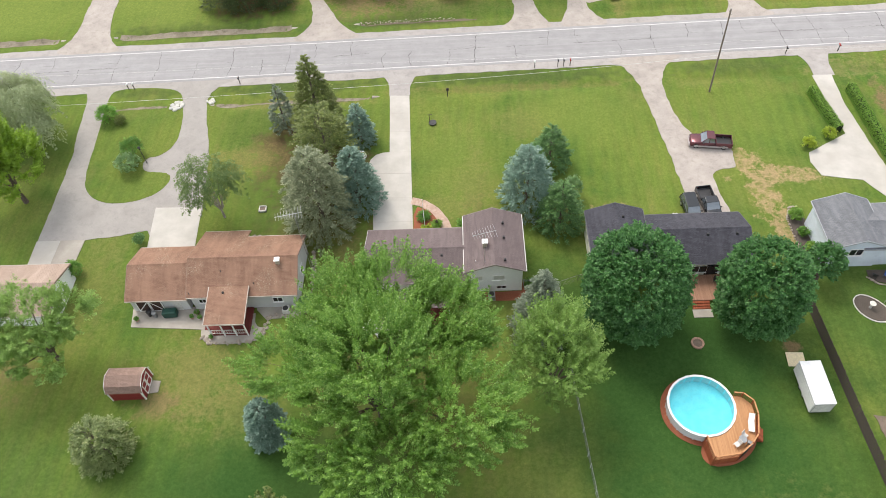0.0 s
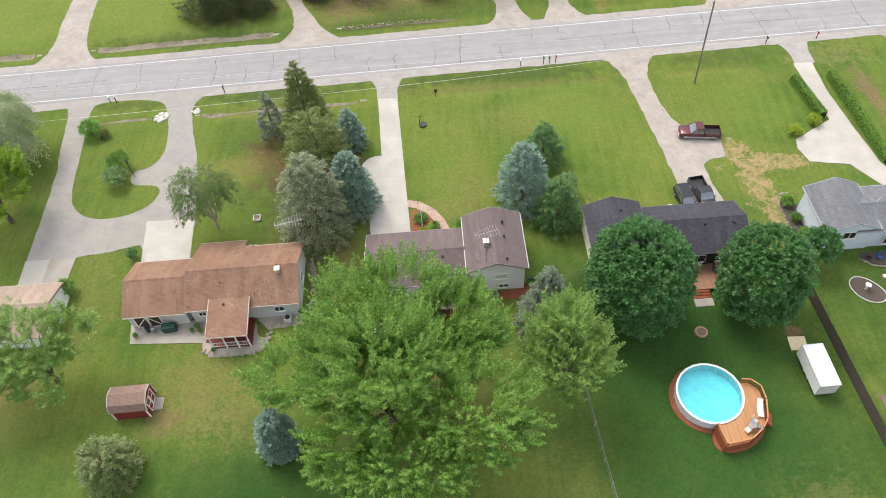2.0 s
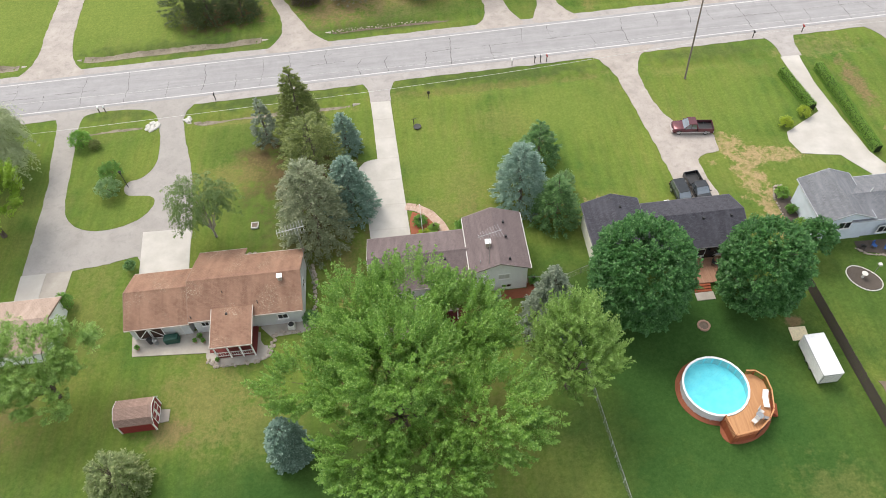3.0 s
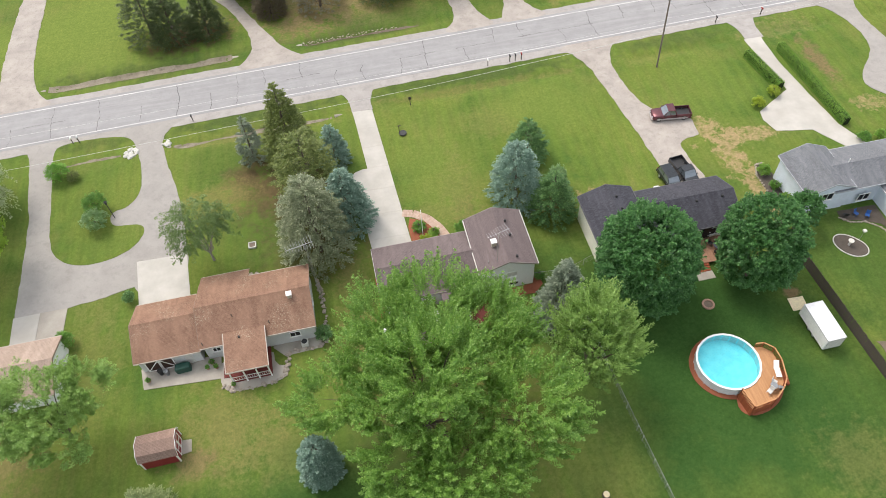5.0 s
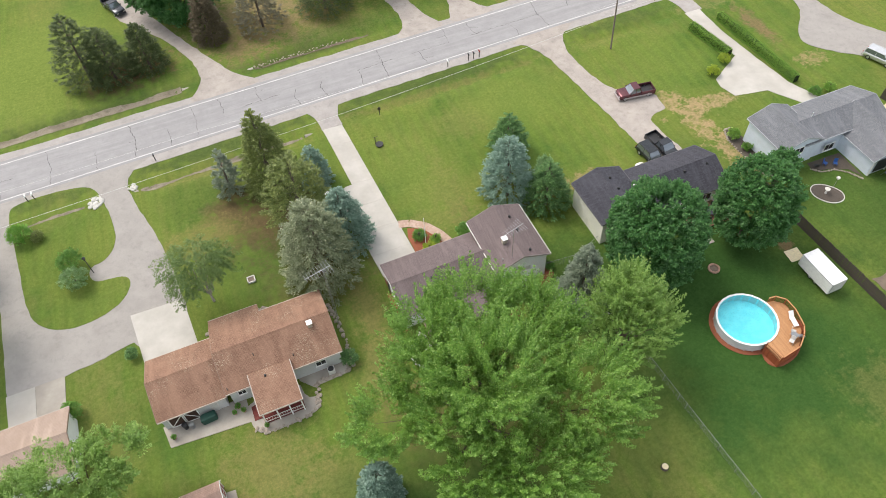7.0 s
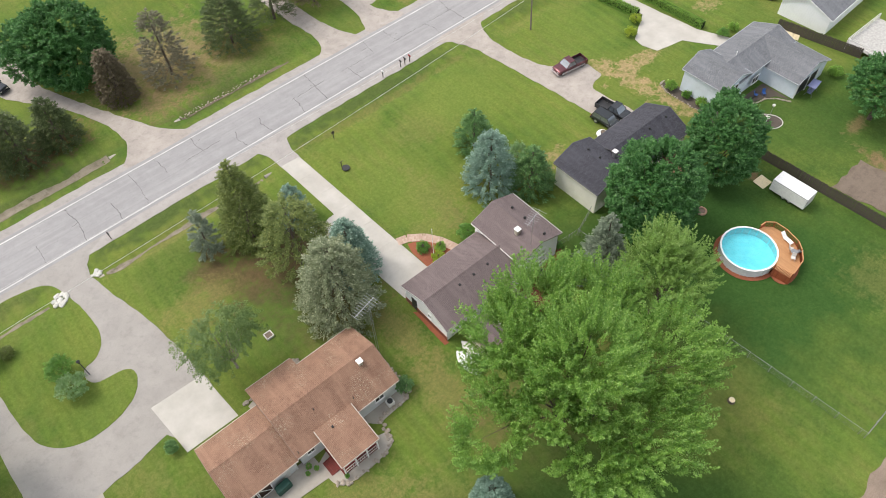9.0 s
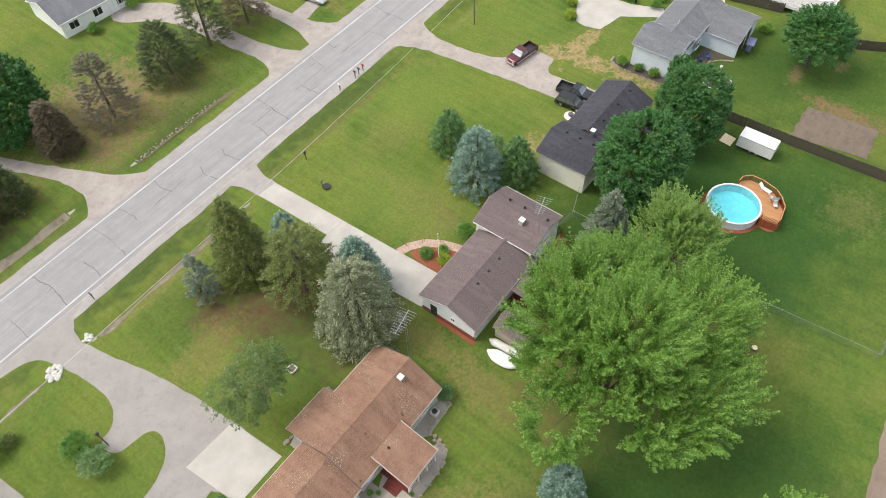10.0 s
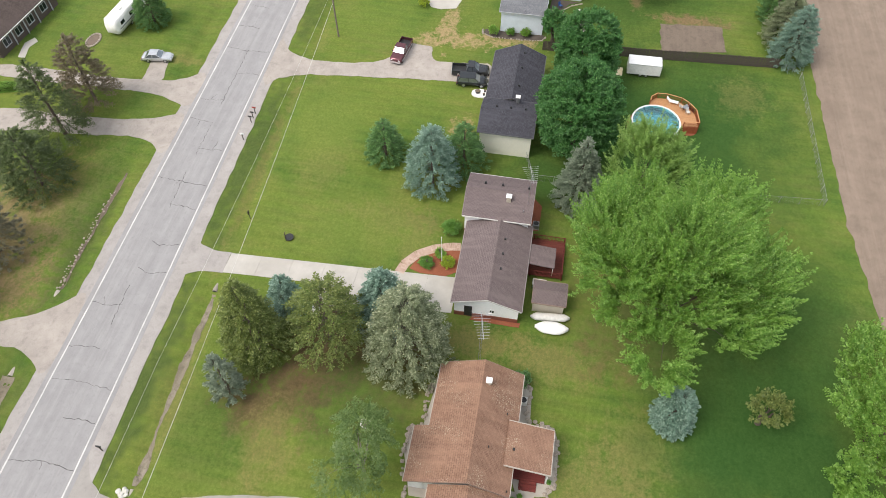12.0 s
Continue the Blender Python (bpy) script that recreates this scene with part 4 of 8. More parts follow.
# brown-roofed house: main block, garage, lean-to porch
def brown_house():
    h = thing("house", pose(-32, 51.5, 0), "single-storey grey house with a faded brown shingle roof", "house")
    block(h, 0.0, 13.2, -4.25, 4.75, (3.0, 3.0), 5.1, WALL_GREY, ROOF_BROWN, 'x', 0.0, rake=BROWN_TRIM, trim=DULL_TRIM, sides="lo")
    part("gutter", soft_box(5.903, 4.753, 2.84, 13.2, 4.85, 2.99, 0.02, 1), DULL_TRIM, h)
    # deeper stretch of the north slope over the entrance
    bm = bmesh.new()
    s = (5.1 - 3.0) / 4.75
    for k, (a, b, z) in enumerate(((4.75, 6.3, 3.0),)):
        q = [bm.verts.new((x, y, zz)) for dz in (0.0, -0.16) for x, y, zz in ((0, a, z + dz), (5.9, a, z + dz), (5.9, b, z - s * (b - a) + dz), (0, b, z - s * (b - a) + dz))]
        for f in ((0, 1, 2, 3), (7, 6, 5, 4), (0, 4, 5, 1), (1, 5, 6, 2), (2, 6, 7, 3), (3, 7, 4, 0)):
            bm.faces.new([q[i] for i in f])
    bmesh.ops.recalc_face_normals(bm, faces=bm.faces[:])
    part("entrance_roof", bm, ROOF_BROWN, h)
    part("entrance_wall", box(bmesh.new(), 0.3, 4.3, -0.1, 5.6, 5.9, 2.2), WALL_GREY, h)
    part("gutter", soft_box(0.0, 6.303, 2.13, 5.9, 6.4, 2.28, 0.02, 1), DULL_TRIM, h)
    block(h, -7.5, -0.02, -4.25, 3.75, (2.62, 2.68), 4.5, WALL_GREY, ROOF_BROWN, 'x', -0.25, rake=BROWN_TRIM, trim=DULL_TRIM)
    # porch roof falls to the south
    bm = bmesh.new()
    q = [bm.verts.new(p) for p in ((2.85, -8.0, 2.95), (7.5, -8.0, 2.95), (7.5, -3.3, 3.75), (2.85, -3.3, 3.75), (2.85, -8.0, 2.8), (7.5, -8.0, 2.8), (7.5, -3.3, 3.3), (2.85, -3.3, 3.3))]
    for f in ((0, 1, 2, 3), (7, 6, 5, 4), (0, 4, 5, 1), (1, 5, 6, 2), (2, 6, 7, 3), (3, 7, 4, 0)):
        bm.faces.new([q[i] for i in f])
    part("porch_roof", bm, ROOF_BROWN, h)
    part("porch_trim", soft_box(2.85, -8.09, 2.74, 7.5, -8.003, 2.94, 0.02, 1), DULL_TRIM, h)
    for x0, x1 in ((2.76, 2.847), (7.503, 7.59)):
        bm = bmesh.new()
        q = [bm.verts.new((x, y, z)) for x in (x0, x1) for y, z in ((-8.05, 2.76), (-3.3, 3.56), (-3.3, 3.77), (-8.05, 2.97))]
        for f in ((0, 1, 2, 3), (4, 7, 6, 5), (0, 4, 5, 1), (1, 5, 6, 2), (2, 6, 7, 3), (3, 7, 4, 0)):
            bm.faces.new([q[i] for i in f])
        bmesh.ops.recalc_face_normals(bm, faces=bm.faces[:])
        part("rake_board", bm, DULL_TRIM, h)
    part("porch_floor", soft_box(2.9, -7.7, -0.1, 7.4, -4.0, 0.30, 0.03, 1), make_boards("red_porch_boards", (0.13, 0.026, 0.022), (0.17, 0.036, 0.030), 0, 0.15), h)
    for x in (3.05, 4.55, 5.95, 7.3):
        part("post", soft_box(x - 0.07, -7.85, -0.05, x + 0.07, -7.71, 2.82, 0.01, 1), WHITE, h)
    for a, b in ((3.1, 4.5), (4.6, 5.9), (6.0, 7.25)):
        r = part("railing", box(bmesh.new(), a, -7.81, 1.25, b, -7.75, 1.33), OFFWHITE, h, "white-painted porch railing")
        part("bottom_rail", box(bmesh.new(), a, -7.81, 0.55, b, -7.75, 0.61), OFFWHITE, r)
        for k in range(5):
            x = a + (b - a) * (k + 0.5) / 5
            part("baluster", box(bmesh.new(), x - 0.02, -7.8, 0.61, x + 0.02, -7.76, 1.25), OFFWHITE, r)
    for k in range(3):
        part("step", soft_box(2.9 - 0.34 * (k + 1), -6.9, -0.05, 2.9 - 0.34 * k, -5.1, 0.26 - 0.09 * k, 0.02, 1), PORCH_RED, h, "red-painted wooden step")
    window(h, 10.6, -3.92, 1.25, 1.1, 0.8, 's'), window(h, 1.6, -3.92, 1.45, 0.8, 0.7, 's'), window(h, 2.6, 5.9, 1.0, 1.4, 1.0, 'n'), window(h, 9.0, 4.42, 1.1, 1.6, 1.1, 'n')
    window(h, 12.92, 0.5, 1.1, 1.1, 1.0, 'e')
    door(h, -1.7, -3.92, 0.05, 0.9, 2.05, 's', OFFWHITE)
    # barn-style double door of the garage
    gd = part("garage_door", soft_box(-6.6, -3.99, 0.02, -3.4, -3.9, 2.15, 0.02, 1), plain("dark_door_brown", (0.06, 0.032, 0.024), 0.7), h, "dark double door with white cross braces")
    for a, b in ((-6.6, -5.02), (-4.98, -3.4)):
        bm = bmesh.new()
        for z in (0.05, 2.02):
            box(bm, a, -4.03, z, b, -3.992, z + 0.12)
        for x in (a, b - 0.12):
            box(bm, x, -4.03, 0.17, x + 0.12, -3.992, 2.02)
        box(bm, -0.05, -4.028, 0.0, 0.06, -3.993, 2.35, pose((a + b) / 2, 0, 1.09, 0, 38 if a < -5.5 else -38, 0) @ pose(0, 0, -1.17))
        part("brace", bm, WHITE, gd, "white cross brace")
    part("garage_door_front", soft_box(-6.6, 3.4, 0.02, -1.6, 3.5, 2.2, 0.02, 1), OFFWHITE, h)
    chimney(h, 10.85, -0.7, 4.75, 0.45, 0.5)
    pipe(h, 4.1, -1.6, 4.3, 0.45), pipe(h, 8.1, -3.0, 3.6, 0.45), roof_vent(h, 4.6, -4.1, 3.68, s=0.25), pipe(h, 0.4, -3.9, 3.2, 0.4)
    return h


SOFT_GREY = plain("pale_grey_trim", (0.42, 0.44, 0.47), 0.6)
MAUVE_TRIM = plain("mauve_grey_trim", (0.30, 0.26, 0.25), 0.6)


def mauve_house():
    h = thing("house", pose(-5, 52.4, 0), "white split-level house with a mauve-brown shingle roof", "house")
    block(h, -6.0, 6.6, -4.0, 4.2, (2.95, 2.95), 4.45, WALL_WHITE, ROOF_MAUVE, 'x', 0.0, trim=MAUVE_TRIM, rake=OFFWHITE)
    block(h, 5.85, 13.0, -3.7, 4.85, (4.35, 4.35), 5.75, WALL_WHITE, ROOF_MAUVE, 'y', 9.4, trim=OFFWHITE, rake=MAUVE_TRIM)
    part("brick_band", box(bmesh.new(), -5.74, -3.68, -0.1, -5.66, 3.86, 0.75), BRICK_RED, h)
    part("brick_band", box(bmesh.new(), 6.2, 4.52, -0.1, 12.65, 4.6, 1.3), BRICK_RED, h)
    part("brick_band", box(bmesh.new(), 6.13, 3.9, -0.1, 6.205, 4.5, 1.3), BRICK_RED, h)
    door(h, -5.7, 2.2, 0.1, 0.95, 2.05, 'w', DARK, "door")
    window(h, -5.7, -0.6, 1.4, 0.5, 0.6, 'w')
    window(h, 9.9, -3.4, 2.3, 1.3, 0.85, 's', blind=True), window(h, 7.5, -3.4, 2.3, 0.9, 0.8, 's', blind=True), window(h, 10.2, -3.4, 0.55, 1.1, 0.5, 's')
    window(h, 8.0, 4.55, 2.2, 1.6, 1.2, 'n'), window(h, 11.2, 4.55, 2.2, 1.2, 1.2, 'n'), window(h, 3.2, 3.85, 0.9, 1.8, 1.3, 'n')
    part("garage_door_front", soft_box(-5.2, 3.83, 0.02, -1.0, 3.93, 2.2, 0.02, 1), OFFWHITE, h)
    chimney(h, 8.35, -0.6, 5.5, 0.55, 0.55)
    for y in (-2.9, 0.4, 2.6):
        roof_vent(h, 10.6, y, 5.55, s=0.28)
    for x in (-1.2, 1.0, 3.2):
        roof_vent(h, x, -0.9, 4.15, s=0.28)
    pipe(h, 7.2, -2.6, 4.85, 0.35, ALU)
    # back deck with a lean-to roof
    part("deck_floor", soft_box(1.2, -8.3, 0.3, 6.8, -4.02, 0.45, 0.02, 1), make_boards("dark_red_deck", (0.11, 0.028, 0.02), (0.15, 0.04, 0.028), 0, 0.14), h)
    for a, b, c, d in ((1.2, -8.3, 6.8, -8.24), (6.74, -8.24, 6.8, -4.05), (1.2, -8.24, 1.26, -4.05)):
        r = part("railing", box(bmesh.new(), a, b, 1.28, c, d, 1.36), PORCH_RED, h, "dark red deck railing")
        part("bottom_rail", box(bmesh.new(), a, b, 0.55, c, d, 0.62), PORCH_RED, r)
        k = int(max(c - a, d - b) / 0.16)
        for i in range(k):
            s = (i + 0.5) / k
            x, y = (a + (c - a) * s, (b + d) / 2) if c - a > d - b else ((a + c) / 2, b + (d - b) * s)
            part("baluster", box(bmesh.new(), x - 0.02, y - 0.02, 0.62, x + 0.02, y + 0.02, 1.28), PORCH_RED, r)
    for x, y in ((1.25, -8.25), (6.75, -8.25), (4.0, -8.25), (1.25, -4.4), (6.75, -4.4)):
        part("post", box(bmesh.new(), x - 0.06, y - 0.06, -0.05, x + 0.06, y + 0.06, 1.4), PORCH_RED, h)
    bm = bmesh.new()
    q = [bm.verts.new(p) for p in ((1.1, -7.2, 2.5), (4.1, -7.2, 2.5), (4.1, -4.1, 2.8), (1.1, -4.1, 2.8), (1.1, -7.2, 2.38), (4.1, -7.2, 2.38), (4.1, -4.1, 2.68), (1.1, -4.1, 2.68))]
    for f in ((0, 1, 2, 3), (7, 6, 5, 4), (0, 4, 5, 1), (1, 5, 6, 2), (2, 6, 7, 3), (3, 7, 4, 0)):
        bm.faces.new([q[i] for i in f])
    part("awning_roof", bm, ROOF_MAUVE, h)
    for x in (1.4, 3.95):
        part("post", box(bmesh.new(), x - 0.05, -7.1, 0.45, x + 0.05, -7.0, 2.42), WHITE, h)
    return h


def cream_house():
    h = thing("house", pose(25, 53.7, 0), "cream split-level house with a charcoal shingle roof", "house")
    block(h, -9.2, -2.2, -3.8, 3.9, (4.2, 4.2), 5.5, WALL_CREAM, ROOF_DARK, 'y', -5.7, rake=DARK_TRIM, trim=DARK_TRIM)
    block(h, -2.4, 9.7, -3.9, 3.8, (3.1, 3.1), 4.85, WALL_CREAM, ROOF_DARK, 'x', 0.0, rake=DARK_TRIM, trim=DARK_TRIM)
    for y in (-2.2, -0.2, 1.8):
        roof_vent(h, -5.0, y, 5.38, s=0.28)
    for x in (0.6, 4.6, 8.0):
        roof_vent(h, x, -0.7, 4.6, s=0.3)
    chimney(h, -2.85, -0.9, 4.95, 0.5, 0.5, GREY)
    window(h, 3.6, -3.56, 1.0, 1.8, 1.2, 's'), window(h, 6.6, -3.56, 1.0, 1.6, 1.2, 's'), door(h, 5.2, -3.56, 0.45, 1.6, 2.05, 's', GLASS, "patio_door")
    window(h, 0, 3.45, 1.1, 1.6, 1.2, 'n'), window(h, 5, 3.45, 1.1, 1.6, 1.2, 'n'), window(h, -5.7, 3.6, 2.3, 1.8, 1.2, 'n')
    # rear deck
    part("deck_floor", soft_box(2.2, -7.2, 0.3, 8.0, -3.58, 0.46, 0.02, 1), make_boards("weathered_deck_boards", (0.30, 0.165, 0.105), (0.38, 0.22, 0.145), 0, 0.14), h)
    for k in range(3):
        part("step", soft_box(2.3, -7.2 - 0.32 * (k + 1), -0.05, 4.3, -7.2 - 0.32 * k, 0.34 - 0.12 * k, 0.02, 1), WOOD_RED, h, "stained wooden step")
    part("landing", soft_box(2.2, -9.3, -0.05, 4.4, -8.2, 0.05, 0.02, 1), OLD_CONCRETE, h)
    return h


def grey_house():
    h = thing("house", pose(55, 53, 0), "pale blue house with grey shingle roofs and a rear wing", "house")
    block(h, -11.6, -5.0, -2.3, 5.1, (4.0, 4.0), 5.3, WALL_BLUE, ROOF_GREY, 'y', -8.1, rake=SOFT_GREY, trim=SOFT_GREY)
    block(h, -7.6, 6.4, -2.2, 5.05, (3.5, 3.2), 4.75, WALL_BLUE, ROOF_GREY, 'x', 1.1, rake=SOFT_GREY, trim=SOFT_GREY)
    block(h, -1.1, 7.3, -7.9, 1.2, (2.9, 2.9), 4.9, WALL_BLUE, ROOF_GREY, 'y', 2.8, rake=SOFT_GREY, trim=SOFT_GREY)
    pipe(h, -4.4, 1.2, 4.9, 0.5, WHITE)
    window(h, -8.3, -2.0, 2.2, 1.5, 1.1, 's'), window(h, -3.0, -2.25, 1.0, 1.5, 1.1, 's')
    # open porch under the rear wing, its shade drawn as dark panels
    part("porch_screen", soft_box(-0.60, -7.3, 0.3, -0.54, -3.2, 2.5, 0.01, 1), DARK, h, "dark panel standing in for shade in the open porch")
    part("porch_screen", soft_box(0.0, -7.72, 0.3, 4.4, -7.66, 2.5, 0.01, 1), DARK, h, "dark panel standing in for shade in the open porch")
    for x, y in ((-0.62, -7.7), (-0.62, -5.2), (-0.62, -3.1), (2.2, -7.75), (4.5, -7.75)):
        part("post", box(bmesh.new(), x - 0.07, y - 0.07, -0.05, x + 0.07, y + 0.07, 2.75), WHITE, h)
    return h


brown_house(), mauve_house(), cream_house(), grey_house()


def garage_west():
    h = thing("garage", pose(-54.4, 46.8, 0), "low garage with white siding and a faded brown roof", "garage")
    block(h, -7.0, 6.4, -1.2, 6.4, (2.6, 2.6), 4.0, WALL_WHITE, ROOF_TAN, 'x', 2.6, rake=BROWN_TRIM, trim=DULL_TRIM)
    part("garage_door_front", soft_box(0.6, 6.05, 0.02, 5.2, 6.15, 2.15, 0.02, 1), OFFWHITE, h)
    window(h, 6.1, 1.6, 1.1, 1.0, 0.9, 'e')


garage_west()

# ---- plants ----
def leaf_quads(centres, along, normal, length, width):
    """One pointed leaf (a kite of four corners) at each centre."""
    side = np.cross(along, normal)
    side /= np.linalg.norm(side, axis=1, keepdims=True) + 1e-9
    l, w = length[:, None], width[:, None]
    v = np.stack([centres - along * l * 0.5, centres + side * w * 0.5 + along * l * 0.08, centres + along * l * 0.5, centres - side * w * 0.5 + along * l * 0.08], 1)
    f = np.arange(len(centres) * 4).reshape(-1, 4)
    return v.reshape(-1, 3), f


def unit(v):
    return v / (np.linalg.norm(v, axis=1, keepdims=True) + 1e-9)


def limbs(rng, base, heads, r0, bends=5):
    """Trunk-and-limb wood: tapered bent rods from the base to each head."""
    bm = bmesh.new()
    fork = Vector(base) + Vector((0, 0, max(1.2, min(h[2] for h in heads) * 0.28)))
    rod(bm, base, fork, r0 * 1.15, r0 * 0.85, 10)
    for h in heads:
        h = Vector(h)
        prev, pr = fork, r0 * 0.55
        for k in range(1, bends + 1):
            s = k / bends
            p = fork.lerp(h, s) + Vector((0, 0, (h - fork).length * 0.10 * math.sin(s * math.pi))) + Vector(rng.normal(0, 0.12, 3)) * (1 if k < bends else 0)
            r = r0 * 0.55 * (1 - 0.88 * s)
            rod(bm, prev, p, pr, r, 6)
            prev, pr = p, r
    return bm


def broadleaf(name, x, y, lobes, material, label, seed, shoots=60, leaf=0.30, per=42, feather=1.0, trunk=0.32, bark=None, group="", category="tree", droop=0.0, up=0.35, shoot=1.5, low=-0.35, arch=0.0, plume=0.36, lump=0.16, clump=0, loose=0.15, rough=0.45):
    """A tree with a crown built of leafy shoots. lobes: (dx, dy, z, rx, ry, rz) of each mass of foliage; arch: how far the shoots bend up at their tips;
    clump: shoots gathered on one branch end, with gaps between the branches; loose: how far they spread."""
    rng = np.random.default_rng(seed)
    t = thing(name, pose(x, y, 0), label, category, group)
    wood_heads = []
    cs, al, no, ln, wd = [], [], [], [], []
    total = sum((l[3] * l[4]) for l in lobes)
    for lx, ly, lz, rx, ry, rz in lobes:
        count = int(shoots * rx * ry)
        d = unit(rng.normal(size=(count, 3)))
        d[:, 2] = np.where(d[:, 2] < low, -d[:, 2] * 0.6, d[:, 2])
        depth = rng.uniform(0.5, 1.0, count) ** 0.6
        if clump:
            branches = max(4, count // clump)
            which = rng.integers(0, branches, count)
            d = unit(d[:branches][which] + rng.normal(0, loose, (count, 3)))
            depth = (rng.uniform(rough, 1.05, branches) ** 0.6)[which] * rng.uniform(0.88, 1.06, count)
        bumpy = 1 + lump * np.array([noise.noise(Vector(q * 2.2 + np.array([seed, lx, ly]))) for q in d])
        size = shoot * rng.uniform(0.6, 1.3, count)
        root = d * (np.array([rx, ry, rz]) - shoot * 0.45) * (bumpy * depth)[:, None] + np.array([lx, ly, lz])
        away = np.array([lx, ly, 0]) * 0.06
        out = unit(d * np.array([1, 1, 0.75]) + away + np.array([0, 0, up - droop]) + rng.normal(0, 0.22, (count, 3)))
        side = unit(np.cross(out, np.array([0, 0, 1.0]) + rng.normal(0, 0.35, (count, 3))))
        for k in range(per):
            # twigs leave the shoot in pairs and shorten towards its tip, so each shoot is a flat plume
            s = (np.floor(rng.uniform(0, 1, count) * 9) + rng.uniform(0.3, 0.7, count)) / 9
            reach = plume * (1.02 - s) ** 0.7 * size * rng.uniform(0, 1, count) ** 0.7
            sign = np.where(rng.uniform(size=count) < 0.5, -1.0, 1.0)
            spread = (0.05 + 0.09 * (1 - s)) * feather
            c = root + out * (s * size + reach * 0.75)[:, None] + side * (reach * sign)[:, None] + rng.normal(0, 1, (count, 3)) * spread[:, None]
            c[:, 2] += (arch * (s - 0.4) ** 2 * np.sign(s - 0.4) * 1.6 - droop * s * s) * size - 0.25 * reach
            a = unit(out * 0.8 + side * (sign * 0.7)[:, None] + rng.normal(0, 0.35, (count, 3)) + np.array([0, 0, arch * 0.4 - 0.1 - droop]))
            n_ = unit(np.array([0, 0, 1.0]) + d * 0.5 + rng.normal(0, 0.4, (count, 3)))
            cs.append(c), al.append(a), no.append(n_)
            ln.append(leaf * rng.uniform(0.7, 1.3, count)), wd.append(leaf * 0.62 * rng.uniform(0.7, 1.25, count))
        k = max(2, int(5 * rx * ry / total * len(lobes) ** 0.5))
        for q in range(k):
            v = unit(rng.normal(size=(1, 3)))[0] * np.array([rx, ry, rz]) * 0.55
            wood_heads.append((lx + v[0], ly + v[1], max(lz + abs(v[2]) * 0.5, lz)))
    cs, al, no, ln, wd = [np.concatenate(q) for q in (cs, al, no, ln, wd)]
    keep = cs[:, 2] > 0.15
    v, f = leaf_quads(cs[keep], al[keep], no[keep], ln[keep], wd[keep])
    crown = new("crown", from_arrays("crown", v, f, material))
    crown.parent = t
    part("trunk", limbs(rng, (0, 0, -0.1), wood_heads, trunk), bark or BARK, t)
    return t


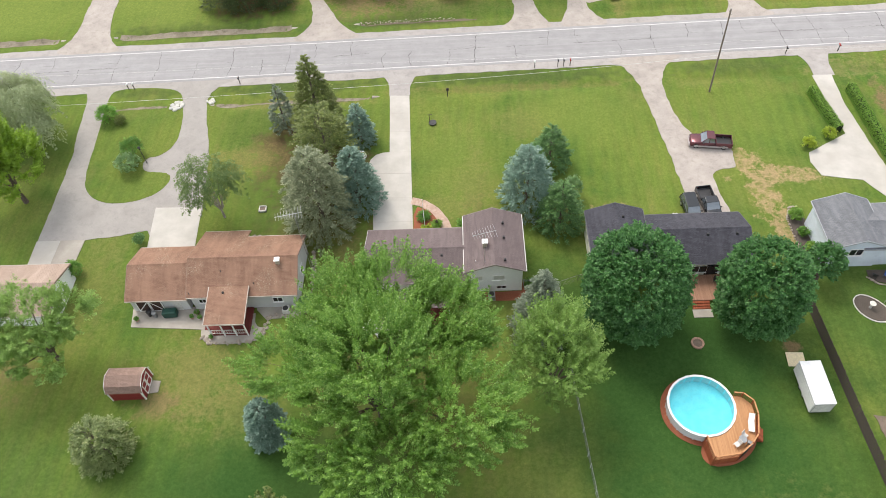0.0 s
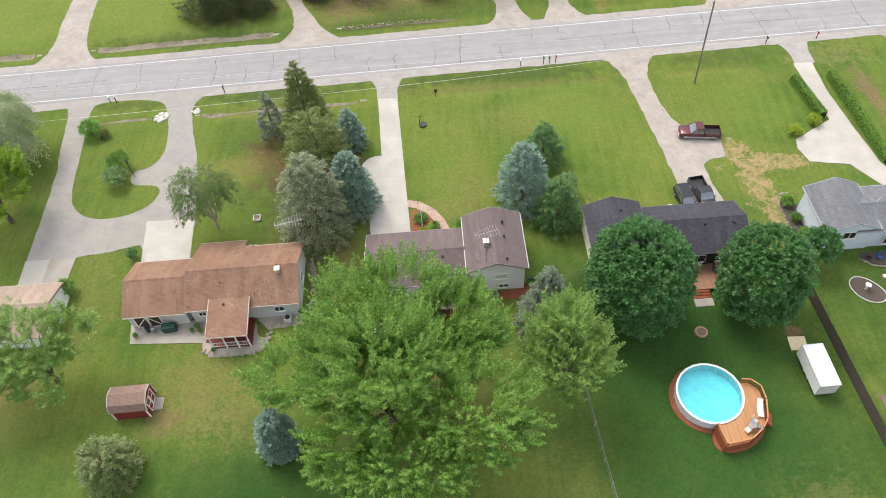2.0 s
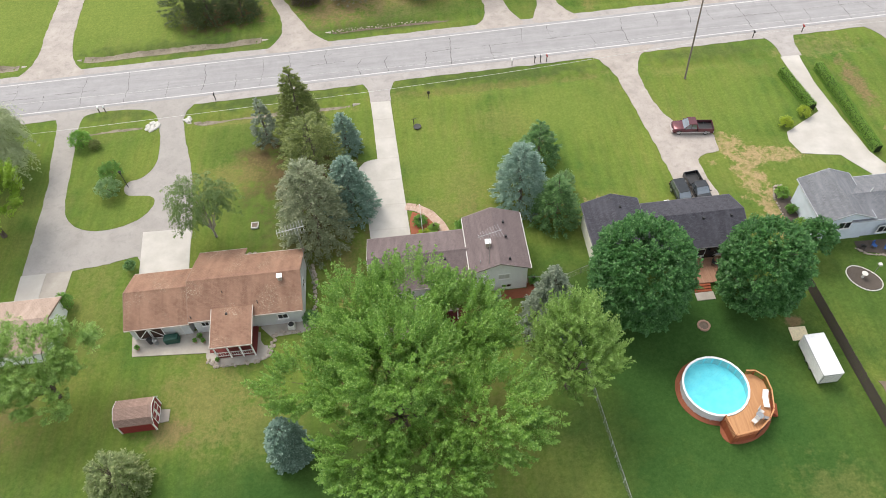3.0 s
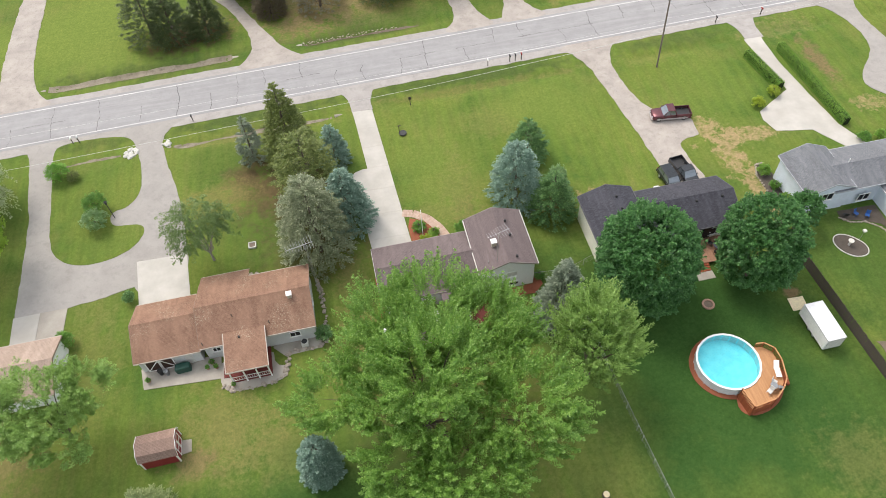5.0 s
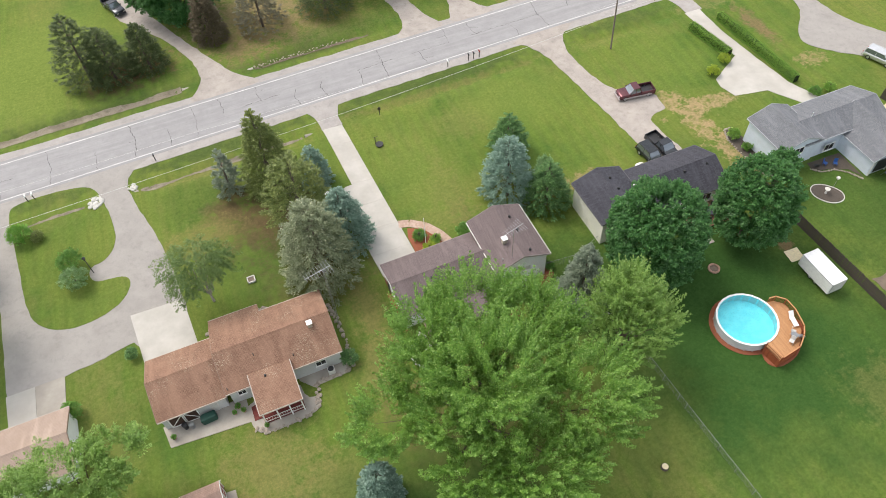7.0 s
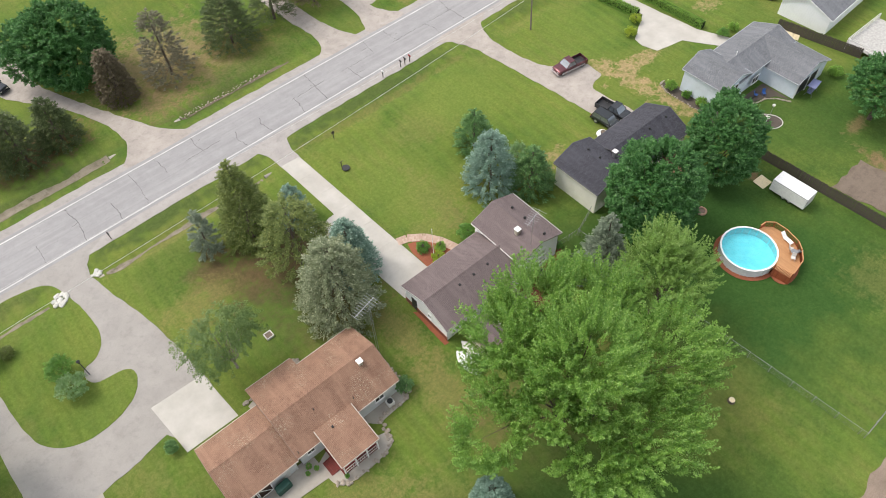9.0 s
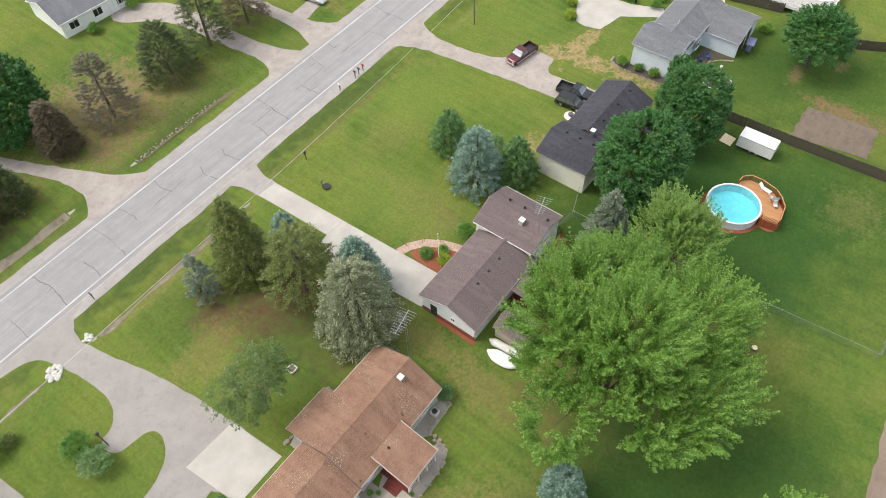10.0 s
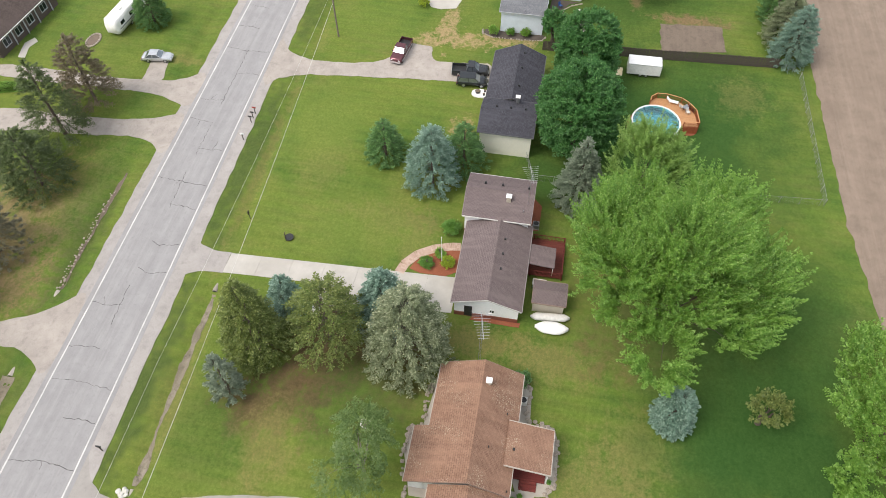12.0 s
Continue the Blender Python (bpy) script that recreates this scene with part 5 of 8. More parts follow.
def conifer(name, x, y, height, radius, material, label, seed, density=1.0, skirt=0.5, power=0.8, group="", droop=0.22, spray=0.25, top=0.0, thin=1.0, whorl=0.62, tuft=0.50):
    """A spruce or pine: whorls of boughs round a tapering trunk, each bough ending in plump tufts of needle sprays with gaps between."""
    rng = np.random.default_rng(seed)
    t = thing(name, pose(x, y, 0), label, "tree", group)
    cs, al, no, ln, wd = [], [], [], [], []
    bm = rod(bmesh.new(), (0, 0, -0.1), (0, 0, height * 0.97), 0.018 * height + 0.04, 0.015, 8)
    z, turn = skirt, 0.0
    while z < height - 0.25:
        s = (z - skirt) / (height - skirt)
        r = radius * ((1 - s) ** power) * (0.80 + 0.20 * min(1, s / 0.10)) + 0.08 + top * (1 - s)
        k = max(4, int(math.tau * r / (tuft * 1.55) * density))
        turn += 2.4
        rise = 0.55 * s - droop * (1 - s)
        for q in range(k):
            ang = turn + (q + rng.uniform(-0.32, 0.32)) * math.tau / k
            rr = r * rng.uniform(0.80, 1.10)
            zz = z + rng.uniform(-0.12, 0.12) * whorl
            o = np.array([math.cos(ang), math.sin(ang), 0.0])
            side = np.array([-o[1], o[0], 0.0])
            if rng.random() > thin * 1.1:
                continue
            if rr > 0.6 and q % 2 == 0:
                rod(bm, (0, 0, zz), (o[0] * rr * 0.9, o[1] * rr * 0.9, zz + rise * rr * 0.8), 0.03, 0.008, 4)
            size = min(tuft, 0.12 + 0.45 * rr) * rng.uniform(0.8, 1.25)
            # tufts sit along the outer half of the bough, the last one at its tip
            for u, scale in ((1.0, 1.0), (0.74, 0.8)):
                if u < 1.0 and rr < 0.7:
                    continue
                m = int(42 * scale * (0.55 + size) * (0.6 + 0.4 * thin))
                mid = o * (rr * u) + side * (rng.uniform(-0.22, 0.22) * size * (u < 1))
                mid = mid + np.array([0, 0, zz + rise * rr * u + 0.10 * rr * max(0.0, u - 0.75)])
                d = unit(rng.normal(size=(m, 3)))
                d[:, 2] = np.where(d[:, 2] < -0.35, -d[:, 2], d[:, 2])
                f = rng.uniform(0.3, 1.0, m)[:, None]
                c = mid + (o * d[:, :1] * 0.95 + side * d[:, 1:2] * 0.62 + np.array([0, 0, 1.0]) * d[:, 2:] * 0.42) * (f * size * scale)
                a = unit(o * 0.9 + side * (d[:, 1:2] * 0.9) + np.array([0, 0, 0.30]) * d[:, 2:] + rng.normal(0, 0.25, (m, 3)))
                n_ = unit(np.array([0, 0, 0.9]) + o * (0.35 + 0.4 * d[:, :1]) + side * (0.5 * d[:, 1:2]) + rng.normal(0, 0.25, (m, 3)))
                cs.append(c), al.append(a), no.append(n_)
                ln.append(spray * rng.uniform(0.8, 1.35, m)), wd.append(spray * 0.50 * rng.uniform(0.8, 1.3, m))
        z += whorl * (0.62 + 0.38 * r / radius)
    m = 40
    d = unit(rng.normal(size=(m, 3)))
    cs.append(d * np.array([0.12, 0.12, 0.4]) + np.array([0, 0, height - 0.35])), al.append(unit(d + np.array([0, 0, 1.2]))), no.append(unit(d + np.array([0, 0, 0.3])))
    ln.append(np.full(m, spray)), wd.append(np.full(m, spray * 0.45))
    cs, al, no, ln, wd = [np.concatenate(q) for q in (cs, al, no, ln, wd)]
    low = cs[:, 2] > 0.1
    v, f = leaf_quads(cs[low], al[low], no[low], ln[low], wd[low])
    crown = new("crown", from_arrays("crown", v, f, material))
    crown.parent = t
    part("trunk", bm, BARK, t)
    return t


MAPLE_LIGHT = make_leaf("silver_maple_leaves", (0.074, 0.188, 0.022), (0.222, 0.400, 0.058), (0.420, 0.575, 0.200), 0.25, 0.35)
MAPLE_PALE = make_leaf("pale_maple_leaves", (0.120, 0.240, 0.042), (0.285, 0.445, 0.095), (0.470, 0.600, 0.250), 0.30, 0.35)
MAPLE_DARK = make_leaf("norway_maple_leaves", (0.030, 0.110, 0.026), (0.078, 0.222, 0.050), (0.185, 0.350, 0.112), 0.22, 0.3)
MAPLE_BRIGHT = make_leaf("bright_maple_leaves", (0.150, 0.290, 0.020), (0.310, 0.470, 0.045), (0.450, 0.570, 0.100), 0.42)
WILLOW_LEAF = make_leaf("willow_leaves", (0.300, 0.370, 0.180), (0.470, 0.540, 0.310), (0.600, 0.640, 0.440), 0.48)
BIRCH_LEAF = make_leaf("birch_leaves", (0.075, 0.143, 0.033), (0.158, 0.240, 0.068), (0.255, 0.330, 0.128), 0.35)
SPRUCE_BLUE = make_leaf("blue_spruce_needles", (0.080, 0.160, 0.112), (0.255, 0.380, 0.300), (0.500, 0.620, 0.530), 0.20, 0.2)
SPRUCE_GREY = make_leaf("old_spruce_needles", (0.095, 0.130, 0.060), (0.285, 0.325, 0.190), (0.560, 0.570, 0.400), 0.22, 0.2)
SPRUCE_LIME = make_leaf("fresh_spruce_needles", (0.100, 0.150, 0.045), (0.270, 0.350, 0.125), (0.470, 0.460, 0.240), 0.32, 0.35)
SPRUCE_PALE = make_leaf("pale_spruce_needles", (0.095, 0.135, 0.090), (0.250, 0.305, 0.215), (0.430, 0.480, 0.370), 0.30, 0.25)
SPRUCE_DRAB = make_leaf("half_dead_spruce_needles", (0.120, 0.115, 0.075), (0.230, 0.215, 0.145), (0.320, 0.310, 0.220), 0.35)
SPRUCE_GREEN = make_leaf("spruce_needles", (0.045, 0.120, 0.035), (0.140, 0.275, 0.080), (0.270, 0.420, 0.150), 0.20, 0.25)
PINE_GREEN = make_leaf("pine_needles", (0.075, 0.112, 0.024), (0.195, 0.245, 0.060), (0.360, 0.390, 0.135), 0.22, 0.30)
PINE_DARK = make_leaf("dark_pine_needles", (0.042, 0.068, 0.022), (0.118, 0.160, 0.055), (0.235, 0.275, 0.115), 0.2, 0.30)
PINE_BROWN = make_leaf("browned_pine_needles", (0.100, 0.082, 0.048), (0.190, 0.155, 0.095), (0.260, 0.230, 0.145), 0.25)
HEDGE_LEAF = make_leaf("hedge_leaves", (0.100, 0.240, 0.026), (0.230, 0.400, 0.055), (0.350, 0.510, 0.105), 0.35)
SHRUB_LEAF = make_leaf("shrub_leaves", (0.062, 0.172, 0.022), (0.145, 0.305, 0.045), (0.245, 0.420, 0.085), 0.32)
SHRUB_BRIGHT = make_leaf("bright_shrub_leaves", (0.090, 0.240, 0.025), (0.180, 0.400, 0.050), (0.280, 0.480, 0.090), 0.35)
BLOSSOM = make_leaf("pale_blossom_shrub_leaves", (0.090, 0.200, 0.055), (0.190, 0.340, 0.110), (0.520, 0.570, 0.430), 0.3, 0.2)
YELLOW_SHRUB = make_leaf("golden_shrub_leaves", (0.190, 0.290, 0.016), (0.370, 0.460, 0.034), (0.470, 0.530, 0.070), 0.3)

# spruces and pines beside the concrete drive
conifer("pine_tree", -19.3, 77.4, 14.0, 3.9, PINE_GREEN, "tall dark green pine beside the concrete driveway", 11, power=0.8, thin=0.9, tuft=0.62, whorl=0.75)
conifer("spruce_tree", -24.9, 79.0, 8.2, 2.1, SPRUCE_PALE, "small sparse grey-green spruce near the road", 12, thin=0.6)
conifer("pine_tree", -17.2, 69.4, 12.0, 4.9, PINE_GREEN, "broad olive-green pine on bare needle-strewn soil", 13, power=0.6, skirt=2.2, whorl=1.0, droop=0.05, thin=0.72, tuft=0.8)
conifer("spruce_tree", -13.5, 75.8, 6.9, 2.3, SPRUCE_BLUE, "small blue spruce beside the concrete driveway", 14, tuft=0.5)
conifer("spruce_tree", -13.0, 64.0, 10.2, 3.5, SPRUCE_BLUE, "blue-green spruce overhanging the concrete driveway", 15, power=0.75, tuft=0.6)
conifer("spruce_tree", -17.3, 60.3, 12.9, 5.0, SPRUCE_GREY, "large grey-green spruce with cones at the top", 16, power=0.55, tuft=0.8, whorl=0.85)
# spruces between the two houses
conifer("spruce_tree", 9.2, 62.6, 10.4, 3.8, SPRUCE_BLUE, "large blue spruce on the front lawn", 17, power=0.68, tuft=0.68, whorl=0.75)
conifer("spruce_tree", 12.9, 69.9, 7.0, 3.0, SPRUCE_GREEN, "dark green spruce behind a blue spruce", 18, power=0.8, tuft=0.62, whorl=0.75)
conifer("spruce_tree", 13.1, 58.9, 8.2, 3.4, SPRUCE_GREEN, "dark green spruce near the cream house", 19, power=0.9, tuft=0.65, whorl=0.75)
conifer("spruce_tree", 9.2, 43.2, 12.0, 3.4, SPRUCE_PALE, "pale grey-green spruce half hidden by maples", 20, power=0.95, tuft=0.6, whorl=0.7)
conifer("spruce_tree", -20.1, 31.3, 6.8, 2.2, SPRUCE_BLUE, "rounded blue spruce on the back lawn", 21, power=0.45, tuft=0.36, density=1.2, whorl=0.5)
conifer("pine_tree", -37.2, 29.7, 5.6, 3.0, SPRUCE_LIME, "squat rounded spruce with a browned top", 22, power=0.42, tuft=0.6)

# broadleaf trees
broadleaf("maple_tree", -8.5, 33.0, [(1.2, -0.5, 14.8, 5.3, 5.5, 4.4), (-8.8, 1.6, 9.2, 4.0, 3.3, 3.2), (-2.6, 6.8, 13.2, 3.6, 3.6, 3.8), (2.4, 7.8, 13.2, 4.6, 3.8, 4.0), (8.2, 4.5, 11.0, 4.4, 4.4, 3.8),
          (9.2, -4.2, 11.0, 5.4, 5.0, 3.8), (2.2, -8.6, 9.0, 6.0, 4.6, 3.6), (-3.6, -6.0, 8.6, 3.8, 4.0, 3.2), (-4.0, -1.6, 11.0, 3.4, 3.4, 3.0), (-4.6, 4.2, 10.2, 3.8, 3.6, 2.8), (1.0, 4.4, 10.6, 4.4, 3.8, 3.2), (5.2, 0.4, 10.2, 4.2, 4.0, 3.0), (6.6, 6.0, 11.6, 3.6, 3.2, 3.0), (0.4, -4.0, 11.6, 4.0, 3.6, 3.2), (-1.8, 1.6, 13.0, 3.2, 3.2, 3.0)], MAPLE_LIGHT,
          "large silver maple with a feathery light green crown", 31, shoots=11.0, per=105, leaf=0.19, trunk=0.24, shoot=2.1, up=0.30, arch=0.6, plume=0.22, lump=0.30, clump=5, loose=0.17, rough=0.5)
broadleaf("maple_tree", 9.8, 35.4, [(0, 0, 7.4, 4.8, 4.9, 5.0), (-0.2, 1.0, 11.2, 2.9, 2.9, 2.8)], MAPLE_PALE, "smaller light green maple beside the wire fence", 32, shoots=16.0, per=100, leaf=0.17, shoot=1.8, up=0.6, arch=0.5, plume=0.21, clump=4, loose=0.14, rough=0.6)
broadleaf("maple_tree", 19.3, 44.4, [(0, 0, 8.0, 5.5, 5.4, 5.5), (0, -0.2, 4.6, 5.3, 5.2, 3.6)], MAPLE_DARK, "dense round dark green maple behind the cream house", 33, shoots=75, per=24, up=0.15, shoot=0.7, leaf=0.25, low=-0.6, lump=0.08, clump=4, loose=0.06, rough=0.86)
broadleaf("maple_tree", 33.0, 44.0, [(0, 0, 7.2, 4.6, 4.5, 5.0), (0, -0.2, 4.2, 4.4, 4.3, 3.0)], MAPLE_DARK, "dense round dark green maple shading the lawn", 34, shoots=75, per=24, up=0.15, shoot=0.7, leaf=0.25, low=-0.6, lump=0.08, clump=4, loose=0.06, rough=0.86)
broadleaf("birch_tree", -31.0, 62.2, [(0.2, -0.6, 8.4, 3.2, 3.0, 3.4), (-2.7, 1.5, 6.4, 1.9, 1.9, 2.4), (2.4, 0.2, 7.0, 2.2, 2.2, 2.6), (-2.0, -0.8, 5.4, 2.0, 2.0, 2.0)], BIRCH_LEAF, "thin-leaved birch with a pale trunk", 35, shoots=12, per=44, leaf=0.2, trunk=0.16, bark=BIRCH_BARK, droop=0.5, up=0.1)
broadleaf("maple_tree", -59.6, 66.2, [(0, 0, 6.2, 5.4, 5.4, 5.6), (0.2, -0.4, 10.4, 4.0, 4.0, 3.8)], MAPLE_BRIGHT, "bright green maple beside the looped driveway", 36, shoots=16, per=80, leaf=0.24, shoot=1.6, arch=0.3, clump=8)
broadleaf("willow_tree", -62.6, 78.8, [(0, 0, 8.0, 5.6, 5.0, 4.4), (2.6, -2.6, 5.5, 3.0, 3.0, 3.4), (-4, 1, 6.0, 4, 4, 4)], WILLOW_LEAF, "pale grey-green weeping willow near the road", 37, shoots=18, per=52, leaf=0.26, droop=0.9, up=0.0, shoot=2.0)
broadleaf("locust_tree", -46.6, 41.2, [(0, 0, 8.0, 4.6, 4.6, 3.8), (3.8, 1.6, 7.4, 3.0, 3.0, 2.6), (-5, -1, 7.5, 4.2, 4.4, 3.4), (0.5, -2.5, 5.0, 4.0, 3.6, 2.8)], MAPLE_PALE, "light green feathery tree over the garage roof", 38, shoots=13, per=80, leaf=0.18, trunk=0.25, clump=8, loose=0.2)
broadleaf("maple_tree", 42.3, 49.2, [(0, 0, 3.6, 1.9, 1.9, 2.4)], MAPLE_DARK, "small dark green tree at the house corner", 39, shoots=60, per=24, up=0.1, shoot=0.7)
broadleaf("maple_tree", 58.5, 35.5, [(0, 0, 5.6, 5.0, 5.0, 4.6)], MAPLE_DARK, "broad dark green tree on a back lawn", 40, shoots=36, per=30, up=0.2, shoot=1.1)
broadleaf("maple_tree", -19.5, 11.8, [(5.0, -0.4, 7.0, 4.8, 4.8, 4.6), (-1.5, 0.6, 8.0, 5.6, 5.8, 5.2), (-7.0, 2.6, 6.6, 4.6, 4.6, 4.4)], MAPLE_LIGHT, "bright green maple at the edge of the field", 41, shoots=13, per=80, leaf=0.22, shoot=1.6, arch=0.4, clump=8)
broadleaf("maple_tree", -23.0, 123.6, [(0, 0, 6.8, 6.8, 6.0, 6.0), (-3.5, 2.5, 6.0, 5.4, 5.0, 5.0), (0.5, -0.5, 3.8, 6.0, 5.4, 3.4)], MAPLE_DARK, "big dark green maple across the road", 42, shoots=44, per=26, low=-0.6, up=0.1, shoot=0.9, lump=0.1, clump=5, loose=0.07, rough=0.8)
broadleaf("pear_tree", -18.5, 21.9, [(0, 0, 3.4, 2.1, 2.1, 2.0)], PINE_GREEN, "small dull green tree on the back lawn", 43, shoots=24, per=30, leaf=0.24, shoot=0.9)

# trees across the road
conifer("pine_tree", -40.3, 112.6, 12.0, 4.8, PINE_DARK, "dark green pine across the road", 51, power=0.75, skirt=1.4, tuft=0.75, whorl=1.0, thin=0.8)
conifer("pine_tree", -36.6, 111.4, 9.5, 4.0, PINE_DARK, "dark green pine across the road", 52, power=0.75, skirt=1.0, tuft=0.7, whorl=0.85)
conifer("pine_tree", -31.0, 111.6, 8.5, 3.2, PINE_DARK, "dark green pine beside a gravel driveway", 53, power=0.75, skirt=0.8, tuft=0.65)
conifer("pine_tree", -20.2, 114.6, 9.0, 3.0, PINE_BROWN, "browned pine beside a dark maple", 54, power=0.6)
conifer("spruce_tree", -11.6, 114.5, 11.6, 4.3, SPRUCE_DRAB, "sparse half-dead grey spruce", 55, thin=0.45, power=0.6, whorl=0.65)
conifer("spruce_tree", -0.3, 114.8, 9.8, 4.7, PINE_DARK, "broad green spruce on the lawn across the road", 56, power=0.65, tuft=0.75, whorl=0.85)
conifer("spruce_tree", 8.4, 115.6, 14.0, 4.4, PINE_DARK, "tall open spruce beside a gravel driveway", 57, thin=0.75, skirt=2.6, power=0.8, whorl=0.95, tuft=0.8, droop=0.4)
conifer("pine_tree", 16.2, 115.0, 12.0, 4.0, PINE_BROWN, "brown-tinged pine between two driveways", 58, thin=0.75, skirt=1.6, power=0.65, tuft=0.7, whorl=0.85)
conifer("pine_tree", 36.0, 114.5, 9.0, 3.0, SPRUCE_GREEN, "dark conifer beside a white camper", 59)
conifer("spruce_tree", 44.2, 12.4, 10.0, 3.4, SPRUCE_BLUE, "blue spruce at the corner of the field", 60, power=0.75, tuft=0.65)
conifer("spruce_tree", 49.0, 13.2, 9.0, 3.4, SPRUCE_GREY, "green spruce at the corner of the field", 61, power=0.75, tuft=0.65)
conifer("spruce_tree", 55.0, 13.5, 9.0, 3.2, SPRUCE_GREEN, "green spruce along the edge of the field", 62, power=0.65)


# shrubs and hedges
def shrub(x, y, r, h, material, label, seed, name="shrub", group=""):
    return broadleaf(name, x, y, [(0, 0, h * 0.5, r * 0.8, r * 0.8, h * 0.45)], material, label, seed, shoots=150 / max(0.5, r), per=16, leaf=0.18, trunk=0.05, shoot=0.45, category="shrub", group=group, up=0.2)


shrub(-52.4, 82.3, 1.9, 2.8, SHRUB_BRIGHT, "rounded green shrub on the grass island", 71)
shrub(-50.4, 81.6, 0.9, 1.3, PINE_GREEN, "low dark shrub on the grass island", 72)
shrub(-46.5, 74.6, 1.9, 3.2, SHRUB_LEAF, "tall dark green shrub on the grass island", 73)
shrub(-46.3, 71.7, 2.1, 2.8, BLOSSOM, "pale-flowering shrub on the grass island", 74)
shrub(-48.4, 53.4, 1.2, 2.4, SHRUB_LEAF, "bright green shrub beside the white garage", 75)
shrub(-41.3, 58.2, 0.7, 1.6, SPRUCE_GREEN, "dark columnar shrub at the garage corner", 76)
shrub(15.3, 63.6, 1.5, 3.8, BLOSSOM, "white-blossomed shrub behind spruces", 77)
shrub(1.2, 58.6, 1.4, 2.0, SHRUB_LEAF, "clipped round green shrub by the entrance", 78)
shrub(-3.9, 58.2, 0.9, 1.2, YELLOW_SHRUB, "yellow-green low shrub in red mulch", 79)
shrub(-4.3, 60.8, 1.0, 0.8, SHRUB_LEAF, "low leafy plants in red mulch", 80)
shrub(-2.6, 59.4, 0.7, 0.7, HEDGE_LEAF, "low leafy plants in red mulch", 81)
shrub(-18.2, 47.4, 1.1, 1.6, SPRUCE_GREEN, "loose dark green shrub at the house corner", 82)
shrub(48.4, 71.4, 1.0, 1.4, YELLOW_SHRUB, "clipped yellow-green ball shrub beside the drive", 83, group="ball shrubs beside the drive")
shrub(51.7, 73.1, 1.0, 1.4, YELLOW_SHRUB, "clipped yellow-green ball shrub beside the drive", 84, group="ball shrubs beside the drive")
for k, (x, y, r, h) in enumerate(((42.8, 58.8, 0.90, 1.4), (43.0, 56.0, 0.72, 1.0), (43.2, 53.6, 0.81, 1.2), (59.0, 61.2, 1.0, 1.2), (61.5, 61.0, 0.9, 1.1), (8.6, 49.6, 0.6, 0.8), (63.4, 44.0, 1.2, 1.4), (-0.6, 134.2, 1.2, 1.6), (7.5, 134.4, 1.2, 1.5))):
    shrub(x, y, r, h, SHRUB_LEAF if k % 2 else HEDGE_LEAF, "leafy green shrub along a house wall", 90 + k, group="shrubs along house walls")


def hedge(pts, w, h, label, seed):
    rng = np.random.default_rng(seed)
    t = thing("hedge", pose(pts[0][0], pts[0][1], 0), label, "hedge")
    cs, no = [], []
    core = bmesh.new()
    for a, b in zip(pts, pts[1:]):
        a, b = np.array(a), np.array(b)
        d = b - a
        L = np.linalg.norm(d)
        d /= L
        n = np.array([-d[1], d[0]])
        m = int(L * 900)
        s, u = rng.uniform(0, L, m), rng.uniform(-(w + 1.4 * h), w + 1.4 * h, m)
        side = np.where(np.abs(u) < w / 2, u, np.sign(u) * w / 2)
        z = np.where(np.abs(u) < w / 2, h, np.clip(h - (np.abs(u) - w / 2), 0.05, h))
        p = np.zeros((m, 3))
        p[:, :2] = a + d * s[:, None] + n * side[:, None] - np.array(pts[0])
        p[:, 2] = z
        p += rng.normal(0, 0.04, (m, 3))
        nn = np.zeros((m, 3))
        nn[:, :2] = n * (np.sign(u) * (np.abs(u) > w / 2))[:, None]
        nn[:, 2] = np.where(np.abs(u) < w / 2, 1, 0.25)
        cs.append(p), no.append(nn)
        o = pts[0]
        q = [(a + n * k - np.array(o)) for k in (-w * 0.42, w * 0.42)] + [(b + n * k - np.array(o)) for k in (w * 0.42, -w * 0.42)]
        prism(core, [tuple(v) for v in q], 0, h * 0.92)
    cs, no = np.concatenate(cs), np.concatenate(no)
    m = len(cs)
    v, f = leaf_quads(cs, unit(rng.normal(size=(m, 3))), unit(no + rng.normal(0, 0.5, (m, 3))), 0.15 * rng.uniform(0.7, 1.3, m), 0.10 * rng.uniform(0.7, 1.3, m))
    c = new("foliage", from_arrays("foliage", v, f, HEDGE_LEAF))
    c.parent = t
    part("twig_core", core, make_bark("hedge_twigs", (0.012, 0.02, 0.008), (0.03, 0.045, 0.015)) if "hedge_twigs" not in MATS else MATS["hedge_twigs"], t)


hedge([(52.2, 82.5), (53.3, 73.9)], 1.0, 1.2, "clipped green hedge along the concrete driveway", 1)
hedge([(57.9, 82.8), (58.4, 64.6)], 1.0, 1.2, "long clipped green hedge along the concrete driveway", 2)
hedge([(17.6, 126.5), (14.6, 137.4)], 1.3, 1.0, "low clipped hedge across the road", 3)

# ---- vehicles ----
CAR_GLASS = plain("car_glass", (0.22, 0.25, 0.28), 0.08, 0.65, vary=0.2, spec=0.8)
def loft(secs, close=True):
    bm = bmesh.new()
    rows = [[bm.verts.new(p) for p in s] for s in secs]
    k = len(rows[0])
    for a, b in zip(rows, rows[1:]):
        for i in range(k):
            bm.faces.new((a[i], a[(i + 1) % k], b[(i + 1) % k], b[i]))
    if close:
        bm.faces.new(rows[0][::-1]), bm.faces.new(rows[-1])
    bmesh.ops.recalc_face_normals(bm, faces=bm.faces[:])
    for f in bm.faces:
        f.smooth = True
    return bm


